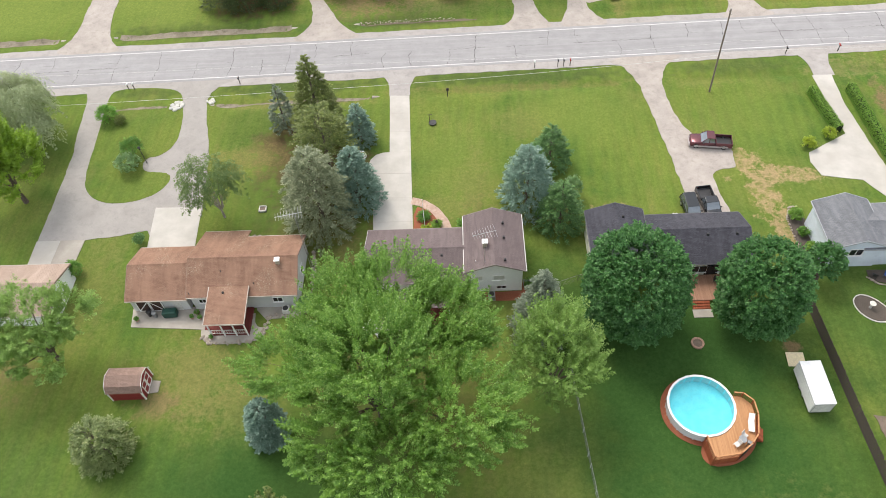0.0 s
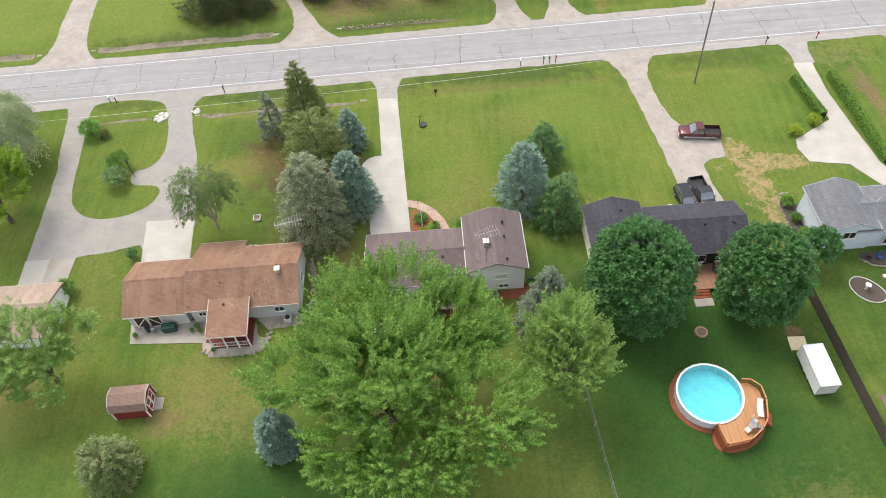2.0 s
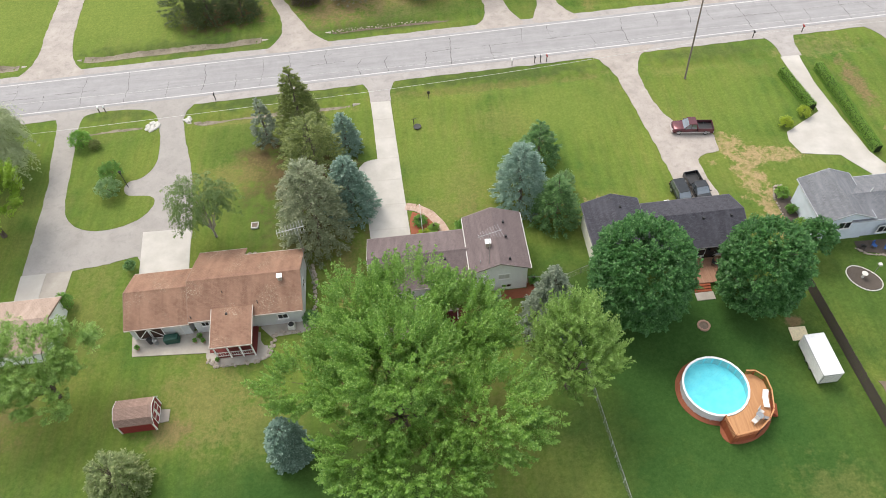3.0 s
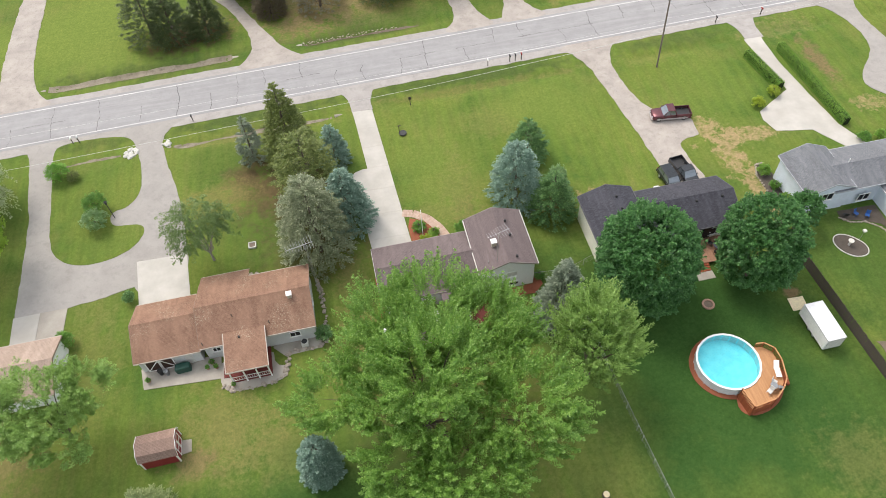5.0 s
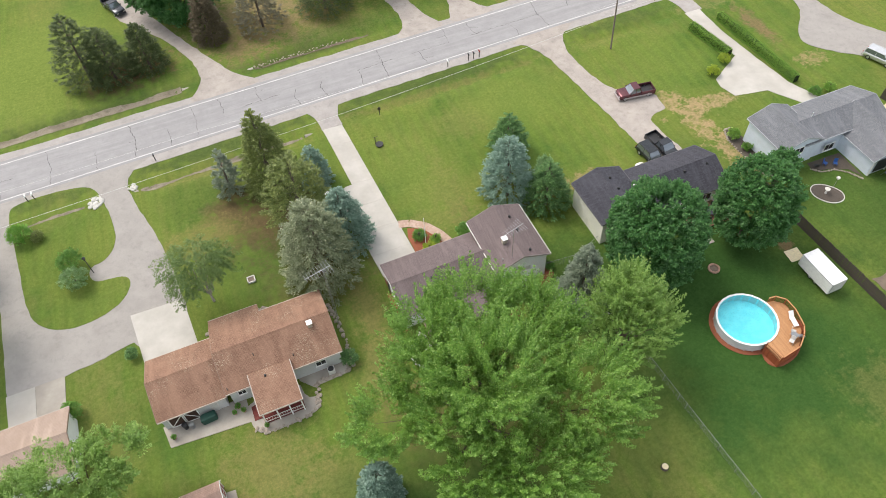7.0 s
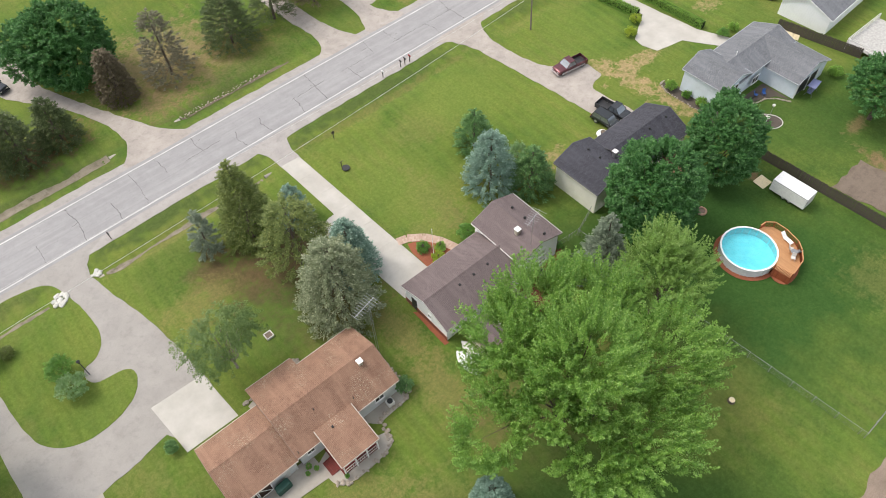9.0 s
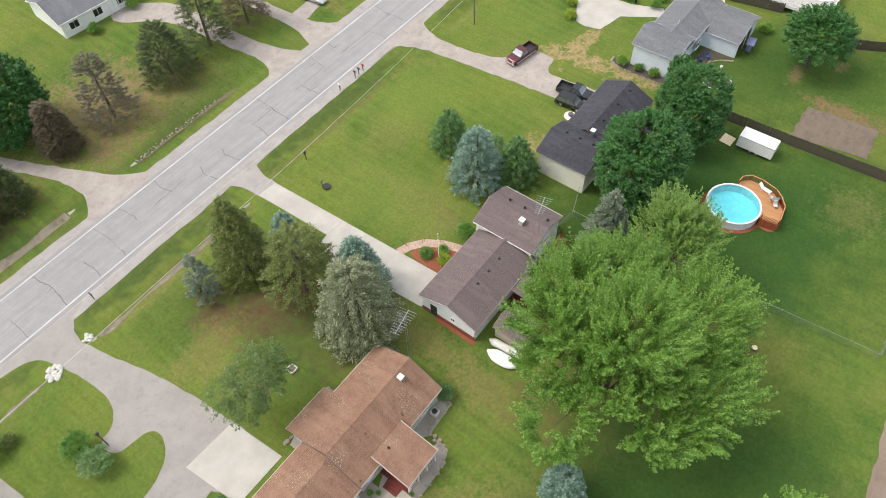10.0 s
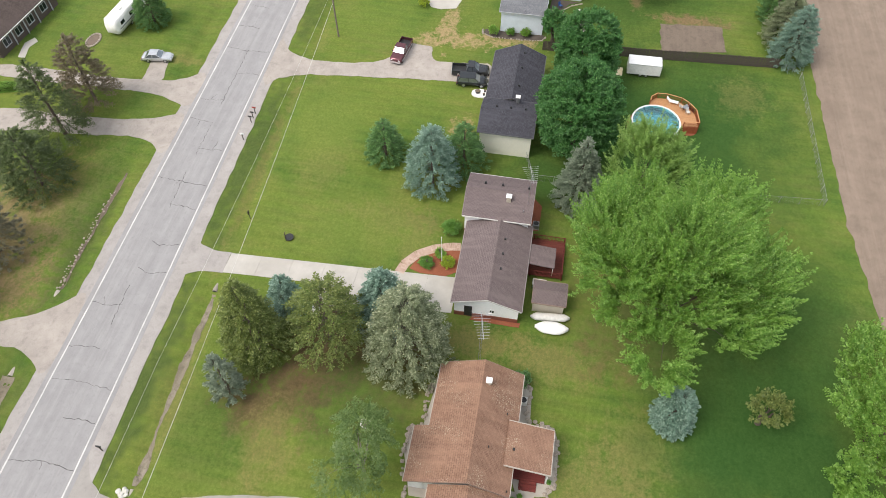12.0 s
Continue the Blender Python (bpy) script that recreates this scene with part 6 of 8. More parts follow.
def ring(x, w, z0, z1, r=0.12, tuck=0.06):
    """A body cross-section with rounded shoulders."""
    return [(x, -w + tuck, z0), (x, w - tuck, z0), (x, w, z0 + (z1 - z0) * 0.3), (x, w, z0 + (z1 - z0) * 0.7), (x, w - r * 0.4, z1 - r * 0.25), (x, w - r, z1),
            (x, -w + r, z1), (x, -w + r * 0.4, z1 - r * 0.25), (x, -w, z0 + (z1 - z0) * 0.7), (x, -w, z0 + (z1 - z0) * 0.3)]


def wheel(car, x, y, r, w=0.22):
    wob = part("wheel", rod(bmesh.new(), (0, -w / 2, 0), (0, w / 2, 0), r * 0.62, r * 0.62, 14), ALU, car)
    wob.matrix_basis = pose(x, y, r)
    bm = bmesh.new()
    for k in range(18):
        a, b = k * math.tau / 18, (k + 1) * math.tau / 18
        prof = [(r * 0.6, -w / 2 + 0.01), (r * 0.92, -w / 2), (r, -w / 2 + 0.05), (r, w / 2 - 0.05), (r * 0.92, w / 2), (r * 0.6, w / 2 - 0.01)]
        for (r0, y0), (r1, y1) in zip(prof, prof[1:]):
            bm.faces.new([bm.verts.new((math.cos(t) * rr, yy, math.sin(t) * rr)) for t, rr, yy in ((a, r0, y0), (a, r1, y1), (b, r1, y1), (b, r0, y0))])
    part("tyre", bm, RUBBER, wob)


def vehicle(m, kind, colour, label, category, lower=None, length=None):
    paint = Nodes("paint_" + kind + "_%d" % (len(MATS)))
    pn = paint.noise(paint.local(), 2.0, 4)
    mat = paint.done(paint.mix(paint.span(pn, 0.35, 0.7), colour, tuple(c * 0.85 for c in colour)), 0.18, 0.6, 0.6)
    low = plain("lower_%d" % len(MATS), lower, 0.4) if lower else DARK
    car = thing({'pickup': "pickup_truck", 'suv': "suv", 'sedan': "sedan", 'van': "minivan"}[kind], m, label, category)
    spec = {  # length, half width, belt height, hood height, roof height, cab x range, wheel radius
        'pickup': (5.7, 0.97, 1.10, 1.08, 1.82, (-0.55, 1.35), 0.40), 'suv': (4.7, 0.92, 1.02, 1.02, 1.70, (-2.15, 1.15), 0.37),
        'sedan': (4.7, 0.89, 0.93, 0.90, 1.43, (-1.75, 0.95), 0.33), 'van': (4.95, 0.97, 1.05, 1.02, 1.72, (-2.3, 1.35), 0.35)}[kind]
    L, W, belt, hood, roof, (c0, c1), wr = spec
    h = L / 2
    z0 = 0.30
    if kind == 'pickup':
        secs = [ring(-0.62, W, z0, belt), ring(0.9, W, z0, belt), ring(1.4, W, z0, hood + 0.02), ring(h - 0.35, W * 0.97, z0, hood - 0.05), ring(h - 0.05, W * 0.88, z0 + 0.1, hood - 0.22)]
        part("body", loft(secs), mat, car)
        bed = bmesh.new()
        for a in ((-h, -W, z0, -0.64, -W + 0.09, belt), (-h, W - 0.09, z0, -0.64, W, belt), (-h, -W + 0.09, z0, -h + 0.08, W - 0.09, belt), (-0.72, -W + 0.09, z0, -0.64, W - 0.09, belt)):
            box(bed, *a)
        bmesh.ops.bevel(bed, geom=bed.edges[:], offset=0.015, segments=1, affect='EDGES')
        part("bed", bed, mat, car)
        part("bed_floor", box(bmesh.new(), -h + 0.08, -W + 0.09, z0 + 0.05, -0.72, W - 0.09, 0.62), DARK, car, "black bed liner")
    else:
        secs = [ring(-h + 0.04, W * 0.88, z0 + 0.1, belt - 0.12), ring(-h + 0.3, W * 0.97, z0, belt), ring(-0.6, W, z0, belt), ring(c1, W, z0, belt), ring(c1 + 0.35, W * 0.99, z0, hood), ring(h - 0.35, W * 0.95, z0, hood - 0.10), ring(h - 0.04, W * 0.84, z0 + 0.1, hood - 0.28)]
        part("body", loft(secs), mat, car)
    if lower:
        for s in (-1, 1):
            part("sill", soft_box(-h + 0.5, s * (W - 0.02) - 0.02, z0 - 0.02, h - 0.6, s * (W - 0.02) + 0.03, z0 + 0.28, 0.02, 1), low, car)
    rake0 = 0.25 if kind in ('pickup', 'van', 'suv') else 0.75
    rake1 = 0.75
    tw = W * 0.80
    gh = [[(c0, -W + 0.05, belt - 0.02), (c0, W - 0.05, belt - 0.02), (c0 + rake0, tw, roof - 0.06), (c0 + rake0, -tw, roof - 0.06)],
          [(c1, -W + 0.07, belt - 0.02), (c1, W - 0.07, belt - 0.02), (c1 - rake1, tw, roof - 0.06), (c1 - rake1, -tw, roof - 0.06)]]
    bm = bmesh.new()
    a, b = [[bm.verts.new(p) for p in s] for s in gh]
    bm.faces.new(a), bm.faces.new(b[::-1])
    for i in range(4):
        bm.faces.new((a[i], b[i], b[(i + 1) % 4], a[(i + 1) % 4]))
    bmesh.ops.recalc_face_normals(bm, faces=bm.faces[:])
    part("cabin_glass", bm, CAR_GLASS, car)
    rp = soft_box(c0 + rake0 - 0.06, -tw - 0.02, roof - 0.07, c1 - rake1 + 0.10, tw + 0.02, roof, 0.035, 2)
    part("roof_panel", rp, mat, car)
    for s in (-1, 1):
        for (xa, xb, w0) in ((c0, c0 + rake0, W - 0.045), (c1, c1 - rake1, W - 0.065), ((c0 + c1) / 2 - 0.1, (c0 + c1) / 2 - 0.1, W - 0.045)):
            part("pillar", rod(bmesh.new(), (xa, s * w0, belt - 0.03), (xb, s * (tw + 0.005), roof - 0.05), 0.045, 0.04, 6), mat, car)
        mir = part("mirror", soft_box(c1 - 0.35, s * (W + 0.10) - 0.09, belt - 0.02, c1 - 0.2, s * (W + 0.10) + 0.09, belt + 0.16, 0.03, 1), mat if kind != 'pickup' else DARK, car)
        part("headlight", soft_box(h - 0.22, s * W * 0.62 - 0.16, hood - 0.42, h - 0.02, s * W * 0.62 + 0.16, hood - 0.24, 0.03, 1), ALU, car, "clear headlight")
        part("tail_light", soft_box(-h - 0.01, s * W * 0.8 - 0.08, belt - 0.42, -h + 0.08, s * W * 0.8 + 0.08, belt - 0.10, 0.02, 1), RED_STUFF, car, "red tail light")
        for x in (h - 0.95, -h + 1.05):
            wheel(car, x, s * (W - 0.10), wr)
    part("bumper", soft_box(h - 0.14, -W * 0.9, z0, h + 0.06, W * 0.9, z0 + 0.26, 0.05, 2), low if lower else mat, car)
    part("bumper", soft_box(-h - 0.08, -W * 0.92, z0, -h + 0.08, W * 0.92, z0 + 0.24, 0.05, 2), ALU if kind == 'pickup' else (low if lower else mat), car)
    return car


vehicle(pose(35.3, 72.5, 0.02, 0, 0, 172), 'pickup', (0.150, 0.060, 0.070), "maroon and silver pickup truck parked on pale gravel", "pickup truck", (0.42, 0.38, 0.38))
vehicle(pose(32.55, 61.0, 0.02, 0, 0, -84), 'pickup', (0.060, 0.064, 0.07), "black pickup truck with an open bed beside the house", "pickup truck")
vehicle(pose(30.1, 60.3, 0.02, 0, 0, -86), 'suv', (0.050, 0.055, 0.06), "dark grey estate car parked beside a black pickup", "car")
vehicle(pose(27.3, 110.1, 0.0, 0, 0, -82), 'sedan', (0.62, 0.64, 0.66), "silver-white sedan on a lawn across the road", "car")
vehicle(pose(-34.4, 131.0, 0.0, 0, 0, -68), 'pickup', (0.06, 0.065, 0.075), "dark pickup truck parked before a house across the road", "pickup truck")
vehicle(pose(73.0, 63.2, 0.02, 0, 0, -70), 'van', (0.68, 0.69, 0.70), "white van parked beside a grey-roofed house", "van")


def camper():
    t = thing("camper_trailer", pose(36.4, 119.0, 0, 0, 0, -6), "long white camper trailer parked on a lawn", "trailer")
    bm = loft([ring(-4.9, 1.05, 0.6, 2.4, 0.3), ring(-4.5, 1.2, 0.5, 2.95, 0.3), ring(2.6, 1.2, 0.5, 2.95, 0.3), ring(3.6, 1.2, 0.9, 3.05, 0.3), ring(5.0, 1.15, 1.4, 3.0, 0.3), ring(5.2, 1.0, 1.5, 2.6, 0.3)])
    part("body", bm, WHITE, t)
    part("stripe", box(bmesh.new(), -4.3, -1.215, 1.15, 2.6, -1.203, 1.3), GREY, t)
    for x in (-3.2, -0.6, 1.6):
        part("window", soft_box(x - 0.5, -1.22, 1.6, x + 0.5, -1.19, 2.2, 0.02, 1), GLASS, t)
    part("door", soft_box(0.3, -1.225, 0.6, 0.95, -1.195, 2.4, 0.02, 1), OFFWHITE, t)
    part("roof_vent", soft_box(-2.0, -0.3, 2.93, -1.2, 0.3, 3.2, 0.05, 2), WHITE, t)
    for x in (-1.2, -0.2):
        for s in (-1, 1):
            wheel(t, x, s * 1.05, 0.36)
    for x in (-4.3, 3.0):
        part("jack", box(bmesh.new(), x - 0.06, -0.06, 0, x + 0.06, 0.06, 0.9), DARK, t)


camper()


# ---- back yards ----
DARK_MULCH = make_gravel("dark_mulch", (0.060, 0.050, 0.042), (0.105, 0.088, 0.075), (0.15, 0.13, 0.11))

def barn_shed():
    t = thing("barn_shed", pose(-36.75, 37.3, 0, 0, 0, 1), "small red barn shed with white trim and gambrel roof", "shed")
    w, l = 1.6, 1.95
    prof = [(-w, 1.75), (-w * 0.72, 2.55), (0, 3.0), (w * 0.72, 2.55), (w, 1.75)]
    bm = bmesh.new()
    ends = [[bm.verts.new((x, y, z)) for y, z in [(-w + 0.08, 0.06)] + [(y * 0.95, z - 0.07) for y, z in prof] + [(w - 0.08, 0.06)]] for x in (-l + 0.08, l - 0.08)]
    bm.faces.new(ends[0]), bm.faces.new(ends[1][::-1])
    for i in range(7):
        bm.faces.new((ends[0][i], ends[1][i], ends[1][(i + 1) % 7], ends[0][(i + 1) % 7]))
    bmesh.ops.recalc_face_normals(bm, faces=bm.faces[:])
    part("wall", bm, BARN_RED, t)
    for k, ((ya, za), (yb, zb)) in enumerate(zip(prof, prof[1:])):
        bm = bmesh.new()
        q = [bm.verts.new((x, y, z + o)) for o in (0.0, -0.06) for x, y, z in ((-l - 0.08, ya, za), (l + 0.08, ya, za), (l + 0.08, yb, zb), (-l - 0.08, yb, zb))]
        for f in ((0, 1, 2, 3), (7, 6, 5, 4), (0, 4, 5, 1), (1, 5, 6, 2), (2, 6, 7, 3), (3, 7, 4, 0)):
            bm.faces.new([q[i] for i in f])
        bmesh.ops.recalc_face_normals(bm, faces=bm.faces[:])
        part("roof", bm, ROOF_SHED, t)
        for x in (-l - 0.12, l + 0.083):
            bm = bmesh.new()
            q = [bm.verts.new((xx, y, z)) for xx in (x, x + 0.037) for y, z in ((ya, za - 0.13), (yb, zb - 0.13), (yb, zb + 0.012), (ya, za + 0.012))]
            for f in ((0, 1, 2, 3), (4, 7, 6, 5), (0, 4, 5, 1), (1, 5, 6, 2), (2, 6, 7, 3), (3, 7, 4, 0)):
                bm.faces.new([q[i] for i in f])
            bmesh.ops.recalc_face_normals(bm, faces=bm.faces[:])
            part("trim_board", bm, WHITE, t)
    for y in (-w + 0.05, w - 0.13):
        for x in (-l + 0.06, l - 0.14):
            part("corner_board", box(bmesh.new(), x - 0.03, y - 0.03, 0.05, x + 0.11, y + 0.11, 1.75), WHITE, t)
    for s in (-1, 1):
        d = part("door", soft_box(l - 0.075, min(0.02 * s, 0.95 * s), 0.12, l - 0.02, max(0.02 * s, 0.95 * s), 2.05, 0.01, 1), BARN_RED, t, "red door leaf with white trim")
        tr = bmesh.new()
        for z in (0.12, 1.05, 1.93):
            box(tr, l - 0.019, min(0.02 * s, 0.95 * s), z, l + 0.01, max(0.02 * s, 0.95 * s), z + 0.12)
        for y in (0.02 * s, 0.83 * s):
            box(tr, l - 0.017, min(y, y + 0.12 * s), 0.12, l + 0.008, max(y, y + 0.12 * s), 2.05)
        part("trim", tr, WHITE, d)
    part("base_skid", box(bmesh.new(), -l + 0.1, -w + 0.12, -0.05, l - 0.1, w - 0.12, 0.058), WOOD_GREY, t)
    part("ramp", prism(bmesh.new(), [(l - 0.02, -0.8), (l + 1.0, -0.7), (l + 1.0, 0.7), (l - 0.02, 0.8)], -0.03, 0.06), OLD_CONCRETE, t)


barn_shed()


def pool():
    t = thing("swimming_pool", pose(25.15, 32.95, 0), "round above-ground pool with white rim and turquoise water", "pool")
    r, n = 3.42, 24
    wall, rim = bmesh.new(), bmesh.new()
    for k in range(n):
        a, b = k * math.tau / n, (k + 1) * math.tau / n
        for rr, z0, z1 in ((r, 0, 1.30), (r - 0.05, 1.30, 0.0)):
            wall.faces.new([wall.verts.new((math.cos(t_) * rr, math.sin(t_) * rr, z)) for t_, z in ((a, z0), (b, z0), (b, z1), (a, z1))])
        q = [(r - 0.13, 1.30), (r + 0.09, 1.30), (r + 0.09, 1.36), (r - 0.13, 1.36)]
        for i in range(4):
            (r0, z0), (r1, z1) = q[i], q[(i + 1) % 4]
            rim.faces.new([rim.verts.new((math.cos(t_) * rr, math.sin(t_) * rr, z)) for t_, rr, z in ((a, r0, z0), (b, r0, z0), (b, r1, z1), (a, r1, z1))])
    for bm in (wall, rim):
        bmesh.ops.remove_doubles(bm, verts=bm.verts[:], dist=0.002)
        bmesh.ops.recalc_face_normals(bm, faces=bm.faces[:])
    part("pool_wall", wall, POOL_WALL, t), part("rim", rim, WHITE, t)
    for k in range(n):
        a = (k + 0.5) * math.tau / n
        part("upright", box(bmesh.new(), r + 0.003, -0.07, 0, r + 0.06, 0.07, 1.30, pose(0, 0, 0, 0, 0, math.degrees(a))), POOL_WALL, t)
    liner = Nodes("pool_liner")
    part("liner", prism(bmesh.new(), [(math.cos(k * math.tau / 48) * (r - 0.06), math.sin(k * math.tau / 48) * (r - 0.06)) for k in range(48)], 0.0, 0.06),
         liner.done(liner.mix(liner.span(liner.noise(liner.local(), 1.2), 0.4, 0.6), (0.42, 0.80, 0.86), (0.52, 0.86, 0.90)), 0.5), t)
    part("liner_wall", loft([[(math.cos(k * math.tau / 48) * (r - 0.055), math.sin(k * math.tau / 48) * (r - 0.055), z) for k in range(48)] for z in (0.06, 1.29)], False), MATS["pool_liner"], t)
    w = Nodes("pool_water")
    wp = w.local()
    nz = w.node("ShaderNodeBump")
    w.link(w.noise(wp, 3.5, 3), nz.inputs["Height"])
    nz.inputs["Strength"].default_value, nz.inputs["Distance"].default_value = 0.25, 0.03
    tr, gl, mx, fr = w.node("ShaderNodeBsdfTransparent"), w.node("ShaderNodeBsdfGlossy"), w.node("ShaderNodeMixShader"), w.node("ShaderNodeFresnel")
    tr.inputs[0].default_value = (0.74, 0.97, 0.99, 1)
    gl.inputs["Roughness"].default_value = 0.03
    fr.inputs[0].default_value = 1.33
    w.link(nz.outputs[0], gl.inputs["Normal"]), w.link(nz.outputs[0], fr.inputs["Normal"])
    w.link(fr.outputs[0], mx.inputs[0]), w.link(tr.outputs[0], mx.inputs[1]), w.link(gl.outputs[0], mx.inputs[2]), w.link(mx.outputs[0], w.out.inputs[0])
    w.t.nodes.remove(w.bsdf)
    part("water", prism(bmesh.new(), [(math.cos(k * math.tau / 48) * (r - 0.06), math.sin(k * math.tau / 48) * (r - 0.06)) for k in range(48)], 1.16, 1.265), w.mat, t)
    # mulch ring on the lawn
    sheet("mulch_ring", ragged([(25.15 + math.cos(k * math.tau / 40) * 3.95, 32.95 + math.sin(k * math.tau / 40) * 3.95) for k in range(40)], 0.4, 0.06), 0.03, MULCH, "red-brown mulch ring round the pool", "mulch")


pool()


def pool_deck():
    t = thing("pool_deck", pose(25.15, 32.95, 0), "red-stained wooden pool deck with a railing", "deck")
    outer = [(-0.35, -3.95), (-0.1, -5.9), (2.5, -5.55), (3.85, -4.55), (4.65, -3.6), (5.2, -1.5), (5.15, 0.0), (4.3, 0.85), (3.4, 0.95)]
    ang = [math.atan2(0.55, 3.5), math.atan2(-3.5, -0.3)]
    inner = [(3.52 * math.cos(ang[0] + (ang[1] - ang[0]) * k / 14), 3.52 * math.sin(ang[0] + (ang[1] - ang[0]) * k / 14)) for k in range(15)]
    poly = outer[1:] + inner[:-1] + [(-0.3, -3.53)]
    part("deck_floor", prism(bmesh.new(), poly, 1.16, 1.24), WOOD_DECK, t, "cedar-coloured deck boards")
    rail = outer[:]
    rail[0] = (-0.42, -3.75)
    for i, (a, b) in enumerate(zip(rail, rail[1:])):
        d = Vector((b[0] - a[0], b[1] - a[1]))
        m = pose(a[0], a[1], 0, 0, 0, math.degrees(math.atan2(d.y, d.x)))
        ln = d.length
        s = part("skirt", box(bmesh.new(), 0, -0.03, 0.0, ln, 0.03, 1.22), WOOD_RED, t, "red-stained vertical skirt boards")
        s.matrix_basis = m
        top = part("top_rail", soft_box(0, -0.07, 2.16, ln, 0.07, 2.20, 0.01, 1), WOOD_RAIL, t)
        top.matrix_basis = m
        k = max(2, int(ln / 0.14))
        for j in range(k):
            x = (j + 0.5) * ln / k
            bal = part("baluster", box(bmesh.new(), x - 0.02, -0.02, 1.22, x + 0.02, 0.02, 2.16), WOOD_RED, t)
            bal.matrix_basis = m
        p = part("post", box(bmesh.new(), -0.05, -0.05, 0, 0.05, 0.05, 2.24), WOOD_RED, t)
        p.matrix_basis = m
    # dark opening and low steps on the outer side
    m = pose(2.5, -5.55, 0, 0, 0, math.degrees(math.atan2(1.0, 1.35)))
    o = part("opening", box(bmesh.new(), 0.35, -0.075, 0.15, 1.55, -0.033, 1.75), DARK, t, "dark panel closing the deck's side")
    o.matrix_basis = m
    m = pose(4.65, -3.6, 0, 0, 0, math.degrees(math.atan2(2.1, 0.55)))
    for k in range(3):
        st = part("step", soft_box(0.15, -0.36 - 0.30 * k, 0.0, 1.55, -0.06 - 0.30 * k, 0.95 - 0.30 * k, 0.02, 1), WOOD_RED, t, "red-stained wooden step")
        st.matrix_basis = m
    sheet("mulch_bed", ragged(rounded([(24.3, 29.2), (24.6, 26.85), (27.8, 26.95), (30.2, 28.8), (30.6, 31.3), (30.0, 33.2), (28.4, 33.0)], 2), 0.4, 0.06), 0.026, MULCH, "red-brown mulch round the pool deck", "mulch")


pool_deck()


def lounger(m, label):
    t = thing("deck_lounger", m, label, "lounger", "white seats on the pool deck")
    part("seat", soft_box(-0.9, -0.3, 0.3, 0.35, 0.3, 0.36, 0.02, 1), WHITE, t)
    b = part("backrest", soft_box(0, -0.3, 0, 0.75, 0.3, 0.05, 0.02, 1), WHITE, t)
    b.matrix_basis = pose(0.33, 0, 0.33, 0, -40, 0)
    for x in (-0.8, 0.25):
        for y in (-0.26, 0.26):
            part("leg", rod(bmesh.new(), (x, y, 0), (x, y, 0.31), 0.02), WHITE, t)


lounger(pose(29.6, 30.7, 1.24, 0, 0, 78), "white plastic lounger on the pool deck")


def deck_chair(m, g="white seats on the pool deck", mat=None, label="pale garden chair on the pool deck"):
    t = thing("garden_chair", m, label, "chair", g)
    mat = mat or OFFWHITE
    part("seat", soft_box(-0.25, -0.25, 0.40, 0.25, 0.25, 0.44, 0.015, 1), mat, t)
    b = part("backrest", soft_box(-0.25, -0.02, 0, 0.25, 0.02, 0.55, 0.015, 1), mat, t)
    b.matrix_basis = pose(0, 0.25, 0.44, -12, 0, 0)
    for x in (-0.22, 0.22):
        for y in (-0.22, 0.22):
            part("leg", rod(bmesh.new(), (x, y, 0), (x, y, 0.41), 0.018), mat, t)
    return t


deck_chair(pose(28.6, 29.4, 1.24, 0, 0, 40)), deck_chair(pose(27.6, 28.5, 1.24, 0, 0, -60)), deck_chair(pose(28.9, 28.6, 1.24, 0, 0, 150), label="grey garden chair on the pool deck", mat=GREY)


def garden_table(m, mat, label, r=0.6):
    t = thing("garden_table", m, label, "table")
    part("tabletop", prism(bmesh.new(), [(math.cos(k * math.tau / 16) * r, math.sin(k * math.tau / 16) * r) for k in range(16)], 0.70, 0.74), mat, t)
    for k in range(4):
        a = k * math.tau / 4 + 0.4
        part("leg", rod(bmesh.new(), (math.cos(a) * r * 0.7, math.sin(a) * r * 0.7, 0), (math.cos(a) * r * 0.6, math.sin(a) * r * 0.6, 0.70), 0.02), DARK, t)


garden_table(pose(28.2, 28.9, 1.24), GREY, "small round grey table on the pool deck", 0.4)
garden_table(pose(31.3, 48.2, 0.46), GLASS, "dark patio table on the wooden rear deck", 0.75)
for k in range(4):
    a = k * math.tau / 4 + 0.8
    deck_chair(pose(31.3 + math.cos(a) * 1.05, 48.2 + math.sin(a) * 1.05, 0.46, 0, 0, math.degrees(a) - 90), "chairs round the patio table", DARK, "dark metal patio chair on the rear deck")


